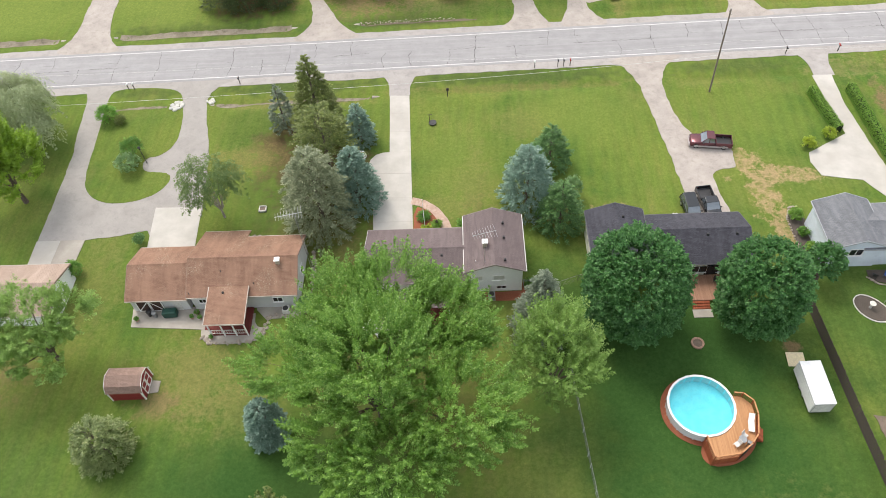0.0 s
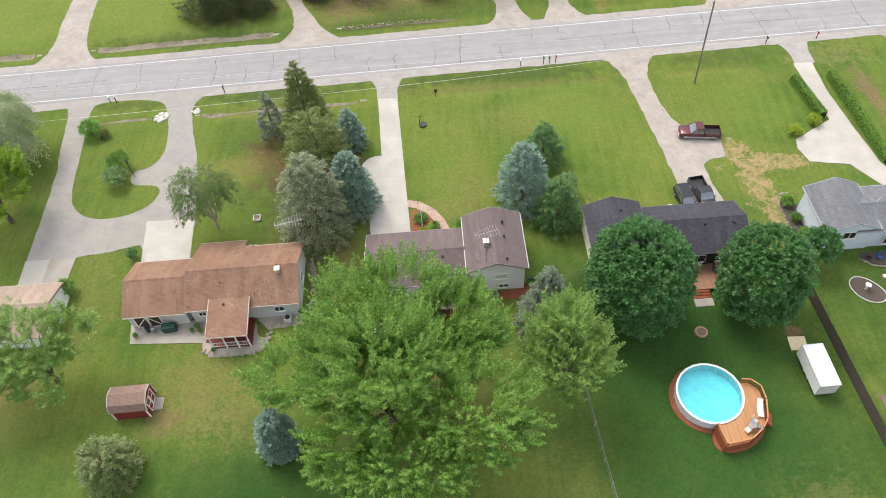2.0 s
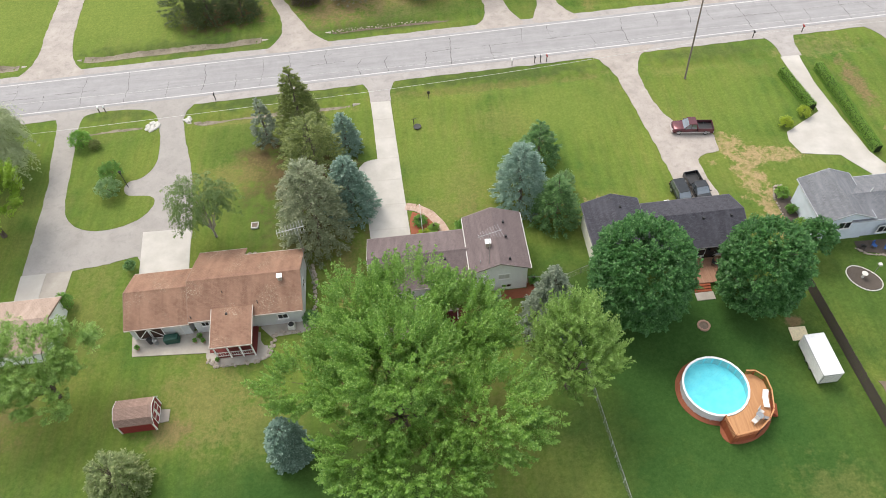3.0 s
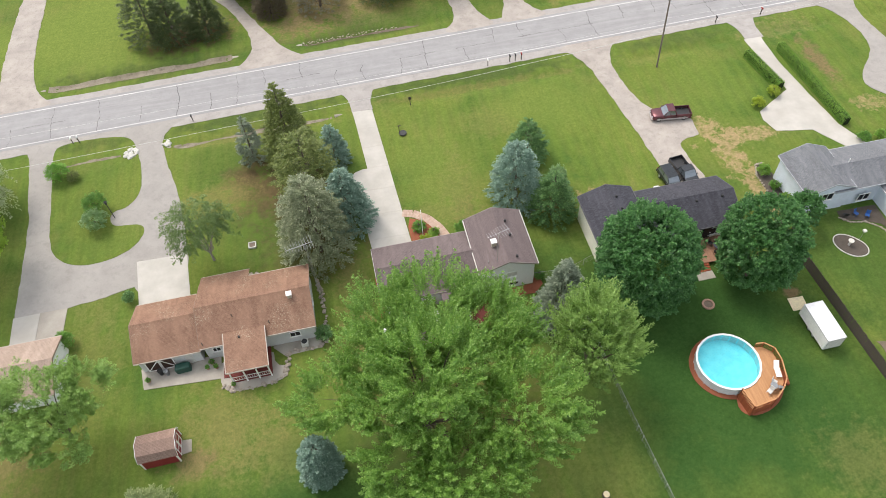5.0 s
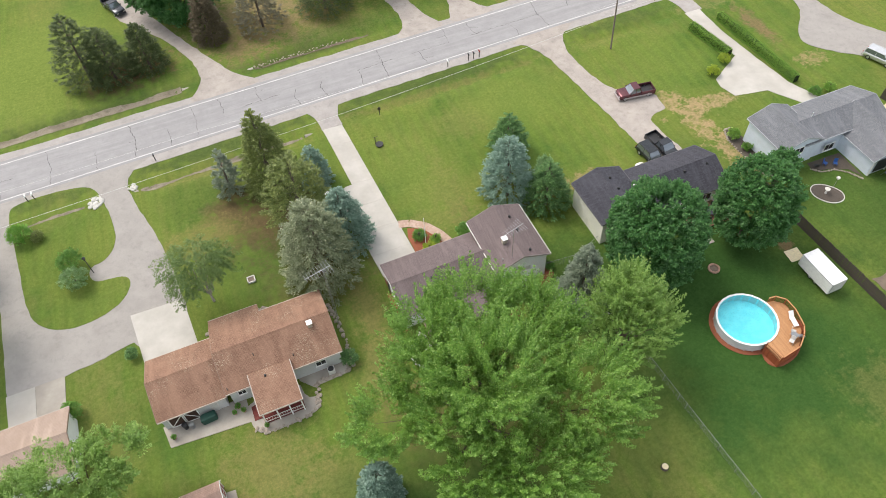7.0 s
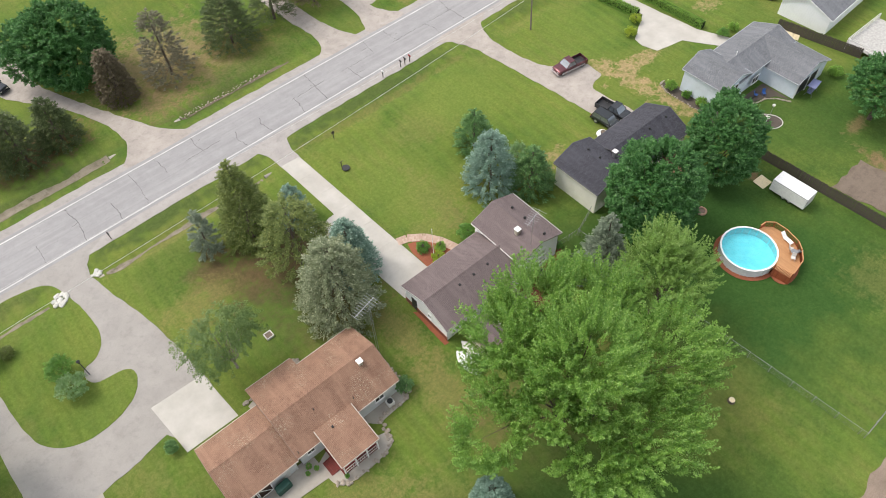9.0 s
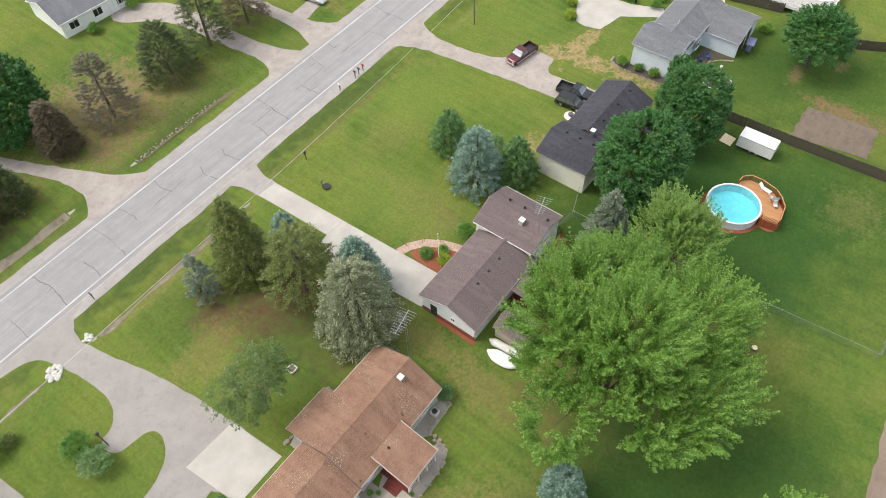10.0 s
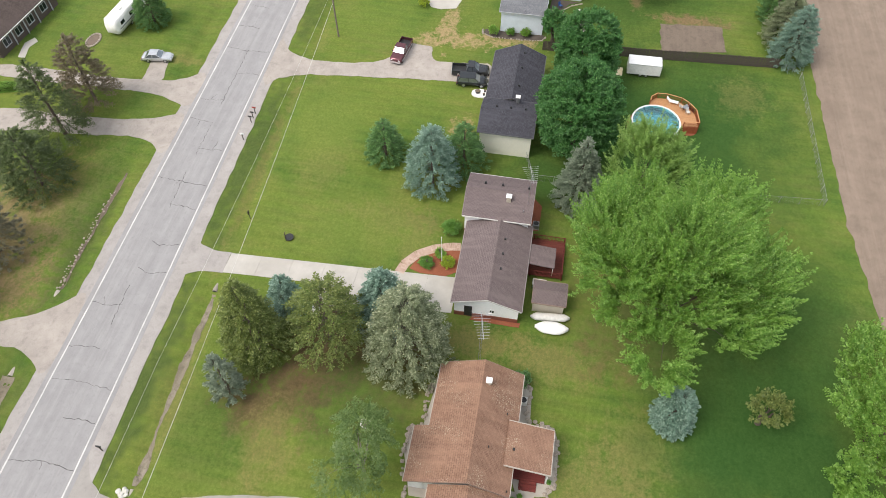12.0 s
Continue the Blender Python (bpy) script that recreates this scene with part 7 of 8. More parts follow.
def white_trailer():
    t = thing("cargo_trailer", pose(37.25, 34.75, 0, 0, 0, 0.8), "plain white enclosed cargo trailer on the lawn", "trailer")
    part("body", soft_box(-1.12, -2.5, 0.45, 1.12, 2.5, 2.35, 0.08, 3), WHITE, t)
    bm = bmesh.new()
    for x in (-1.13, 1.07):
        box(bm, x, -2.51, 2.26, x + 0.06, 2.51, 2.34)
    part("roof_edge", bm, ALU, t)
    part("rear_door", soft_box(-1.0, -2.54, 0.55, 1.0, -2.503, 2.2, 0.02, 1), OFFWHITE, t)
    seam = bmesh.new()
    for a in ((-1.02, 0.50, 1.02, 0.55), (-1.02, 2.20, 1.02, 2.25), (-1.04, 0.55, -0.99, 2.20), (0.99, 0.55, 1.04, 2.20)):
        box(seam, a[0], -2.552, a[1], a[2], -2.542, a[3])
    part("door_seam", seam, GREY, t, "grey door seal")
    part("frame", box(bmesh.new(), -1.0, -2.4, 0.3, 1.0, 2.4, 0.449), DARK, t)
    for s in (-1, 1):
        for y in (-0.45, 0.45):
            wheel(t, 0, 0, 0.32)
            t.children[-1].matrix_basis = pose(s * 0.94, y, 0.32, 0, 0, 90)
    for y in (-2.2, 2.2):
        part("jack", box(bmesh.new(), -0.1, y - 0.1, 0, 0.1, y + 0.1, 0.31), DARK, t)


white_trailer()
tagged(part("plywood_sheet", box(bmesh.new(), -0.95, -0.85, 0.02, 0.95, 0.85, 0.05, pose(36.95, 38.65, 0.03, 3, 0, -3)), WOOD_PALE), "pale plywood sheet lying before the trailer", "plywood")


def stones(name, centre, radius, count, material, label, seed, size=0.25, flat=0.5, path=None, group=""):
    """A heap or row of rounded stones; each is a part."""
    rng = random.Random(seed)
    shapes = []
    for q in range(4):
        bm = bmesh.new()
        bmesh.ops.create_icosphere(bm, subdivisions=1, radius=1.0)
        for v in bm.verts:
            v.co *= 1 + 0.25 * noise.noise(v.co * 1.3 + Vector((q * 5, seed, 0)))
        me = bpy.data.meshes.new("stone")
        bm.to_mesh(me), bm.free()
        me.materials.append(material)
        shapes.append(me)
    t = thing(name, pose(centre[0], centre[1], 0), label, "stones", group)
    for k in range(count):
        if path:
            u = k / max(1, count - 1) * (len(path) - 1)
            i = min(int(u), len(path) - 2)
            f = u - i
            x = path[i][0] + (path[i + 1][0] - path[i][0]) * f - centre[0] + rng.uniform(-radius, radius)
            y = path[i][1] + (path[i + 1][1] - path[i][1]) * f - centre[1] + rng.uniform(-radius, radius)
        else:
            a, d = rng.uniform(0, math.tau), radius * math.sqrt(rng.random())
            x, y = math.cos(a) * d, math.sin(a) * d
        s = size * rng.uniform(0.6, 1.3)
        ob = new("stone", shapes[k % 4])
        ob.parent = t
        ob.matrix_basis = Matrix.LocRotScale((x, y, s * flat * 0.45), Euler((0, 0, rng.uniform(0, 6))), (s, s * rng.uniform(0.7, 1), s * flat))
    return t


stones("rock_pile", (-42.7, 85.0), 1.0, 34, STONE, "heap of white stones round a culvert end", 1, 0.32, 0.7)
stones("rock_pile", (-37.6, 85.8), 0.55, 16, STONE, "small heap of white stones round a culvert end", 2, 0.28, 0.7)
stones("stone_edging", (-26, 57.8), 0.28, 70, FIELDSTONE, "pale fieldstone border along the house front", 3, 0.26, 0.6, [(-19.6, 56.6), (-21, 57.2), (-25.3, 57.4), (-25.8, 58.4), (-28.3, 58.7), (-32.6, 57.6)])
stones("stone_edging", (-26, 43.2), 0.2, 60, FIELDSTONE, "pale stone border round the porch", 4, 0.24, 0.6, [(-30.2, 43.6), (-29.0, 42.7), (-25.0, 42.8), (-23.2, 43.3), (-22.8, 45.2), (-22.6, 46.4), (-19.0, 46.2), (-18.4, 47.2)])
stones("stone_edging", (-17.9, 50), 0.2, 36, FIELDSTONE, "fieldstone border beside the house wall", 5, 0.24, 0.6, [(-18.2, 46.6), (-17.8, 50), (-18.0, 53.5), (-18.4, 55.5)])
stones("ditch_stones", (-12, 104.6), 0.4, 70, FIELDSTONE, "loose stones lining the roadside ditch", 6, 0.14, 0.5, [(-15.8, 104.35), (-11, 104.5), (-6, 104.6), (0, 104.7)])



def white_boulder():
    bm = bmesh.new()
    bmesh.ops.create_icosphere(bm, subdivisions=3, radius=0.62)
    for v in bm.verts:
        v.co *= 1 + 0.12 * noise.noise(v.co * 1.6)
        v.co.z = max(-0.3, v.co.z * 1.05)
    for f in bm.faces:
        f.smooth = True
    ob = part("boulder", bm, WHITE)
    ob.matrix_basis = pose(-13.2, 72.6, 0.28)
    tagged(ob, "smooth white-painted boulder beside the concrete driveway", "boulder")


white_boulder()
# paved and planted beds
sheet("patio", [(-39.6, 48.0), (-39.2, 45.3), (-30.4, 44.7), (-30.4, 47.9)], 0.05, OLD_CONCRETE, "stained concrete patio behind the garage", "patio")
sheet("porch_slab", rounded([(-30.6, 44.6), (-30.2, 43.2), (-28.8, 42.6), (-25, 42.7), (-23, 43.2), (-22.7, 44.6), (-24.2, 45.0), (-24.4, 47.3), (-30.4, 47.3)], 1), 0.04, OLD_CONCRETE, "pale concrete slab round the porch", "patio")
sheet("stone_bed", [(-24.3, 47.3), (-23.0, 45.9), (-18.9, 46.1), (-18.6, 47.8), (-18.6, 47.9), (-24.3, 47.9)], 0.03, OLD_CONCRETE, "gravel bed behind the brown-roofed house", "bed")
sheet("stone_bed", [(-32.6, 57.2), (-28.2, 58.6), (-25.8, 58.2), (-25.4, 57.2), (-19.4, 56.6), (-19.0, 55.2), (-32.6, 55.2)], 0.02, OLD_CONCRETE, "gravel bed along the house front", "bed")
sheet("flower_bed", ragged(rounded([(-5.7, 63.0), (-3.8, 62.3), (-2.2, 60.3), (-1.2, 57.6), (-1.2, 56.6), (-5.6, 56.6)], 1), 0.4, 0.06), 0.02, MULCH, "red mulch flower bed in the driveway's corner", "flower bed")
walk_pts = [(-5.9, 63.9), (-4.6, 63.5), (-2.9, 62.2), (-1.7, 60.3), (-1.0, 58.2), (-0.8, 56.7)]


def brick_walk():
    t = tagged(new("brick_path"), "curved clay-brick path to the front door", "path", kind="structure")
    bm = box(bmesh.new(), -0.112, -0.203, -0.05, 0.112, 0.203, 0.045)
    bmesh.ops.bevel(bm, geom=[e for e in bm.edges if e.verts[0].co.z > 0 and e.verts[1].co.z > 0], offset=0.012, segments=1, affect='EDGES')
    me = bpy.data.meshes.new("brick")
    bm.to_mesh(me), bm.free()
    pn = Nodes("path_brick")
    oi = pn.node("ShaderNodeObjectInfo")
    g = pn.noise(pn.position(), 9, 3)
    me.materials.append(pn.done(pn.mix(pn.span(g, 0.4, 0.8, 0, 0.5), pn.mix(oi.outputs["Random"], (0.42, 0.29, 0.23), (0.53, 0.40, 0.33)), (0.33, 0.25, 0.19)), 0.9))
    acc = []
    for a, b in zip(walk_pts, walk_pts[1:]):
        n = max(1, int(math.dist(a, b) / 0.11))
        acc += [(a[0] + (b[0] - a[0]) * i / n, a[1] + (b[1] - a[1]) * i / n) for i in range(n)]
    acc = acc[::2]
    for (x, y), (x2, y2) in zip(acc, acc[1:]):
        ang = math.degrees(math.atan2(y2 - y, x2 - x))
        for k in (-0.41, 0.0, 0.41):
            o = new("brick", me)
            o.parent = t
            o.matrix_basis = pose(x, y, 0, 0, 0, ang) @ pose(0, k, 0)


brick_walk()


def fence_wood(pts, h, label, seed):
    t = thing("wooden_fence", pose(pts[0][0], pts[0][1], 0), label, "fence")
    rng = random.Random(seed)
    ox, oy = pts[0]
    boards = []
    for k in range(3):
        boards.append(part("board", box(bmesh.new(), -0.07, -0.012, 0.02, 0.07, 0.012, h + (-0.06, 0, 0.05)[k]), WOOD_GREY, t).data)
    for o in list(t.children):
        bpy.data.objects.remove(o)
    for a, b in zip(pts, pts[1:]):
        d = math.dist(a, b)
        ang = math.degrees(math.atan2(b[1] - a[1], b[0] - a[0]))
        n = int(d / 0.152)
        for i in range(n):
            f = (i + 0.5) / n
            o = new("board", rng.choice(boards))
            o.parent = t
            o.matrix_basis = pose(a[0] + (b[0] - a[0]) * f - ox, a[1] + (b[1] - a[1]) * f - oy, 0, rng.uniform(-1, 1), rng.uniform(-1.2, 1.2), ang) @ pose(0, 0.05, 0)
        for i in range(int(d / 2.4) + 1):
            f = min(1, i * 2.4 / d)
            p = part("post", box(bmesh.new(), -0.06, -0.06, -0.1, 0.06, 0.06, h - 0.3), WOOD_GREY, t)
            p.matrix_basis = pose(a[0] + (b[0] - a[0]) * f - ox, a[1] + (b[1] - a[1]) * f - oy, 0, 0, 0, ang) @ pose(0, 0.14, 0)
        for z in (0.4, h - 0.4):
            r = part("rail", box(bmesh.new(), 0, -0.055, z - 0.05, d, -0.015, z + 0.05), WOOD_GREY, t)
            r.matrix_basis = pose(a[0] - ox, a[1] - oy, 0, 0, 0, ang) @ pose(0, 0.08, 0)


fence_wood([(40.0, 50.5), (40.3, 45.0), (41.0, 30.0), (41.9, 14.0)], 1.8, "tall weathered dark wooden board fence", 1)
fence_wood([(67.0, 56.5), (69.6, 43.5)], 1.8, "tall weathered dark wooden board fence", 2)
fence_wood([(66.0, 33.0), (71.5, 22.0)], 1.8, "tall weathered dark wooden board fence", 3)


def fence_wire(pts, h=1.2, label="galvanised chain-link fence on thin posts"):
    t = thing("wire_fence", pose(pts[0][0], pts[0][1], 0), label, "fence")
    ox, oy = pts[0]
    mesh_mat = MATS.get("chain_mesh") or plain("chain_mesh", (0.22, 0.225, 0.22), 0.6, 0.3)
    for a, b in zip(pts, pts[1:]):
        d = math.dist(a, b)
        ang = math.degrees(math.atan2(b[1] - a[1], b[0] - a[0]))
        m = pose(a[0] - ox, a[1] - oy, 0, 0, 0, ang)
        for i in range(int(d / 2.6) + 1):
            p = part("post", rod(bmesh.new(), (0, 0, -0.1), (0, 0, h + 0.05), 0.035), ALU, t)
            p.matrix_basis = m @ pose(min(d, i * 2.6), 0, 0)
        r = part("rail", rod(bmesh.new(), (0, 0, h), (d, 0, h), 0.02), GREY, t)
        r.matrix_basis = m
        bm = bmesh.new()
        s = 0.24
        for i in range(int((d + h) / s)):
            for sgn in (1, -1):
                x = i * s if sgn > 0 else i * s - h
                xa, xb = (x - h, x) if sgn < 0 else (x, x - h)
                pa, pb = (x, 0.03) if sgn > 0 else (x, 0.03), (x - h, h) if sgn > 0 else (x + h, h)
                ax, az, bx, bz = pa[0], pa[1], pb[0], pb[1]
                if bx != ax:
                    lo_, hi_ = min(ax, bx), max(ax, bx)
                    if hi_ < 0 or lo_ > d:
                        continue
                    f0 = (max(0, min(d, ax)) - ax) / (bx - ax)
                    f1 = (max(0, min(d, bx)) - ax) / (bx - ax)
                    pa, pb = (ax + (bx - ax) * f0, az + (bz - az) * f0), (ax + (bx - ax) * f1, az + (bz - az) * f1)
                if math.dist(pa, pb) > 0.05:
                    q = [bm.verts.new((pa[0] - 0.004, -0.004, pa[1])), bm.verts.new((pa[0] + 0.004, 0.004, pa[1])), bm.verts.new((pb[0] + 0.004, 0.004, pb[1])), bm.verts.new((pb[0] - 0.004, -0.004, pb[1]))]
                    bm.faces.new(q)
        w = part("wire_mesh", bm, mesh_mat, t)
        tagged(w, kind="stuff")
        w.matrix_basis = m


fence_wire([(12.0, 49.0), (12.4, 36.0), (13.0, 27.0), (14.2, 10.8), (40.0, 11.0), (41.8, 13.8)])
fence_wire([(7.9, 49.6), (12.0, 49.2), (16.0, 50.6)])


def utility_pole():
    t = thing("utility_pole", pose(37.9, 83.55, 0), "tall leaning wooden utility pole beside the driveway", "pole")
    part("pole", rod(bmesh.new(), (0, 0, -0.3), (-0.55, 0, 14.0), 0.14, 0.10, 12), POLE_WOOD, t)
    part("crossarm", soft_box(-0.58, -0.45, 13.4, -0.48, 0.45, 13.5, 0.02, 1), POLE_WOOD, t)
    for y in (-0.4, 0.0, 0.4):
        part("insulator", rod(bmesh.new(), (-0.53, y, 13.5 if y else 13.9), (-0.53, y, 13.66 if y else 14.15), 0.05, 0.03), OFFWHITE, t)


utility_pole()


def wire(a, b, sag, name, label, r=0.012):
    t = bmesh.new()
    n = 24
    pts = []
    for i in range(n + 1):
        s = i / n
        p = Vector(a).lerp(Vector(b), s)
        p.z -= sag * 4 * s * (1 - s)
        pts.append(p)
    rings = [[t.verts.new((p.x, p.y + math.cos(k * math.tau / 5) * r, p.z + math.sin(k * math.tau / 5) * r)) for k in range(5)] for p in pts]
    for u, v in zip(rings, rings[1:]):
        for k in range(5):
            t.faces.new((u[k], u[(k + 1) % 5], v[(k + 1) % 5], v[k]))
    tagged(part(name, t, MATS.get("cable") or plain("cable", (0.62, 0.62, 0.60), 0.5)), label, "wire")


wire((37.6, 83.5, 8.6), (-26.0, 84.4, 7.4), 0.7, "overhead_wire", "thin overhead utility wire along the road")
wire((-26.0, 84.4, 7.4), (-110.0, 84.4, 8.6), 0.7, "overhead_wire", "thin overhead utility wire along the road")
wire((37.65, 83.5, 6.6), (-26.0, 81.7, 4.7), 0.5, "overhead_wire", "thin overhead telephone cable along the road", 0.022)
wire((-26.0, 81.7, 4.7), (-110.0, 80.6, 4.4), 0.4, "overhead_wire", "thin overhead telephone cable along the road", 0.022)
for zz in (7.2, 8.9):
    wire((37.6, 83.5, zz), (150.0, 85.5, zz), 0.9, "overhead_wire", "thin overhead utility wire along the road")


def mailbox(x, y, mat, label):
    t = thing("mailbox", pose(x, y, 0, 0, 0, 90), label, "mailbox", "mailboxes along the road")
    part("post", box(bmesh.new(), -0.05, -0.05, -0.1, 0.05, 0.05, 1.05), WOOD_GREY, t)
    bm = loft([[(xx, math.cos(a) * 0.1, 1.15 + (0.1 + 0.06 * (math.sin(a) > 0)) * math.sin(a)) for a in [k * math.tau / 10 for k in range(10)]] for xx in (-0.26, 0.26)])
    part("box", bm, mat, t)
    part("flag", box(bmesh.new(), 0.05, 0.105, 1.15, 0.07, 0.115, 1.35), RED_STUFF, t)


for x, mat, lab in ((-51.4, WHITE, "white mailbox on a post beside the road"), (-50.5, WHITE, "white mailbox on a post beside the road"), (-33.7, DARK, "dark mailbox on a post beside the road"),
                    (12.6, WHITE, "white mailbox on a post beside the road"), (16.2, DARK, "dark mailbox on a post beside the road"), (17.1, DARK, "dark mailbox on a post beside the road"),
                    (18.1, RED_STUFF, "dark red mailbox on a post beside the road"), (51.3, DARK, "dark mailbox on a post beside the road"), (59.3, RED_STUFF, "dark red mailbox on a post beside the road")):
    mailbox(x, road_y(x, -1.9), mat, lab)


def antenna(m, mast, boom, count, label, span=0.75):
    t = thing("tv_antenna", m, label, "antenna")
    part("mast", rod(bmesh.new(), (0, 0, -0.2), (0, 0, mast), 0.03, 0.025), ALU, t)
    part("boom", rod(bmesh.new(), (-boom / 2, 0, mast), (boom / 2, 0, mast), 0.025), ALU, t)
    for k in range(count):
        x = -boom / 2 + boom * (k + 0.5) / count
        w = span * (0.65 + 0.7 * k / count)
        part("element", rod(bmesh.new(), (x, -w, mast + 0.02), (x, w, mast + 0.02), 0.014, 0.014, 5), ALU, t)
    return t


antenna(pose(3.2, 49.4, 5.3, 0, 0, 15), 5.3, 2.8, 9, "spidery aluminium aerial above the mauve roof")


def lattice_mast():
    t = thing("antenna_mast", pose(-17.9, 52.3, 0), "tall lattice aerial mast beside the brown-roofed house", "antenna")
    h = 11.6
    corners = [(0.16 * math.cos(a), 0.16 * math.sin(a)) for a in (0.5, 2.6, 4.7)]
    for x, y in corners:
        part("leg", rod(bmesh.new(), (x, y, -0.1), (x * 0.6, y * 0.6, h), 0.02, 0.015, 5), GREY, t)
    for k in range(18):
        z = 0.5 + k * 0.62
        a, b = corners[k % 3], corners[(k + 1) % 3]
        part("brace", rod(bmesh.new(), (*a, z), (*b, z + 0.6), 0.012, 0.012, 4), GREY, t)
    m = pose(0, 0, 0, 0, 0, 12)
    bo = part("boom", rod(bmesh.new(), (-2.2, 0, h), (0.9, 0, h), 0.035), ALU, t)
    bo.matrix_basis = m
    for k in range(10):
        e = part("element", rod(bmesh.new(), (-2.1 + k * 0.32, -0.55 - 0.05 * k, h + 0.03), (-2.1 + k * 0.32, 0.55 + 0.05 * k, h + 0.03), 0.018, 0.018, 5), ALU, t)
        e.matrix_basis = m


lattice_mast()


def simple_things():
    # fire ring
    t = thing("fire_ring", pose(26.8, 41.0, 0), "low round brick fire ring on the lawn", "fire ring")
    me = part("brick", soft_box(-0.11, -0.165, -0.03, 0.11, 0.165, 0.2, 0.02, 1), plain("clay_brick", (0.42, 0.27, 0.20), 0.9, vary=0.3)).data
    bpy.data.objects.remove(bpy.data.objects["brick"] if "brick" in bpy.data.objects and not bpy.data.objects["brick"].parent else [o for o in bpy.data.objects if o.data == me][0])
    for k in range(11):
        a = k * math.tau / 11
        o = new("brick", me)
        o.parent = t
        o.matrix_basis = pose(math.cos(a) * 0.62, math.sin(a) * 0.62, 0, 0, 0, math.degrees(a))
    part("ash_bed", prism(bmesh.new(), [(math.cos(k * math.tau / 20) * 0.53, math.sin(k * math.tau / 20) * 0.53) for k in range(20)], -0.02, 0.05), GARDEN_SOIL, t)
    # tree stump
    t = thing("tree_stump", pose(7.4, 22.4, 0), "pale sawn tree stump in the grass", "stump")
    part("stump", rod(bmesh.new(), (0, 0, -0.1), (0, 0, 0.35), 0.42, 0.36, 14), BARK, t)
    part("cut_face", rod(bmesh.new(), (0, 0, 0.352), (0, 0, 0.37), 0.33, 0.32, 14), WOOD_PALE, t)
    # round flower bed with a bird bath
    cx, cy = 47.5, 45.0
    out = rounded([(cx - 1.9, cy + 1.1), (cx - 1.7, cy - 0.5), (cx - 0.4, cy - 1.9), (cx + 1.4, cy - 1.9), (cx + 2.0, cy - 0.4), (cx + 0.6, cy + 1.5), (cx - 0.9, cy + 2.0)], 2)
    sheet("flower_bed", out, 0.03, DARK_MULCH, "dark soil flower bed with pale edging", "flower bed")
    e = thing("bed_edging", pose(0, 0, 0), "pale concrete edging round a flower bed", "edging")
    for (x0, y0), (x1, y1) in zip(out, out[1:] + out[:1]):
        s = part("edging_block", soft_box(0, -0.06, -0.03, math.dist((x0, y0), (x1, y1)) - 0.02, 0.06, 0.10, 0.02, 1), STONE, e)
        s.matrix_basis = pose(x0, y0, 0, 0, 0, math.degrees(math.atan2(y1 - y0, x1 - x0)))
    b = thing("bird_bath", pose(cx - 0.2, cy + 0.1, 0.03), "pale stone bird bath in a flower bed", "bird bath")
    part("column", rod(bmesh.new(), (0, 0, 0), (0, 0, 0.7), 0.16, 0.10, 12), STONE, b)
    part("bowl", rod(bmesh.new(), (0, 0, 0.7), (0, 0, 0.82), 0.15, 0.36, 16), STONE, b)
    f = thing("bird_feeder", pose(cx + 1.4, cy + 0.5, 0.0), "bird feeder on a thin post", "bird feeder")
    part("post", rod(bmesh.new(), (0, 0, -0.1), (0, 0, 1.7), 0.03), GREY, f)
    part("house", soft_box(-0.2, -0.2, 1.7, 0.2, 0.2, 1.95, 0.03, 1), OFFWHITE, f)
    # pole with a round base on the front lawn
    g = thing("yard_ornament", pose(-3.5, 79.1, 0), "dark planter ring with a crooked post on the lawn", "ornament")
    part("planter", rod(bmesh.new(), (0.25, -0.15, -0.02), (0.25, -0.15, 0.22), 0.5, 0.58, 18), DARK, g)
    part("post", rod(bmesh.new(), (-0.2, 0.1, -0.1), (-0.2, 0.1, 1.5), 0.05), WOOD_GREY, g)
    part("arm", rod(bmesh.new(), (-0.5, 0.1, 1.45), (0.2, 0.1, 1.5), 0.04), WOOD_GREY, g)
    p = thing("sign_post", pose(-1.0, 85.0, -0.05), "short dark wooden post beside the ditch", "post")
    part("post", rod(bmesh.new(), (0, 0, -0.1), (0, 0, 1.5), 0.06, 0.06), DARK, p)
    part("board", soft_box(-0.22, -0.04, 0.95, 0.22, 0.04, 1.45, 0.02, 1), WOOD_GREY, p)
    # flagpole without a flag
    p = thing("flagpole", pose(-4.1, 58.9, 0.0), "thin white flagpole in the flower bed", "flagpole")
    part("pole", rod(bmesh.new(), (0, 0, -0.1), (0, 0, 5.7), 0.045, 0.025), WHITE, p)
    part("finial", rod(bmesh.new(), (0, 0, 5.7), (0, 0, 5.82), 0.05, 0.05), WHITE, p)
    # square planter on the lawn
    q = thing("square_planter", pose(-26.0, 63.3, 0), "small square pale planter box on the lawn", "planter")
    for k in range(4):
        s = part("side", soft_box(-0.5, -0.5, -0.02, 0.5, -0.38, 0.28, 0.02, 1), OFFWHITE, q)
        s.matrix_basis = pose(0, 0, 0, 0, 0, 90 * k)
    part("soil", box(bmesh.new(), -0.38, -0.38, -0.02, 0.38, 0.38, 0.18), GARDEN_SOIL, q)
    # lamp post on the island
    l = thing("lamp_post", pose(-44.3, 72.9, 0.03), "dark lamp post beside the island shrubs", "lamp post")
    part("post", rod(bmesh.new(), (0, 0, -0.1), (0, 0, 2.7), 0.06, 0.05), DARK, l)
    part("lantern", rod(bmesh.new(), (0, 0, 2.7), (0, 0, 3.1), 0.12, 0.2, 8), GLASS, l)
    part("cap", rod(bmesh.new(), (0, 0, 3.1), (0, 0, 3.28), 0.24, 0.05, 8), DARK, l)
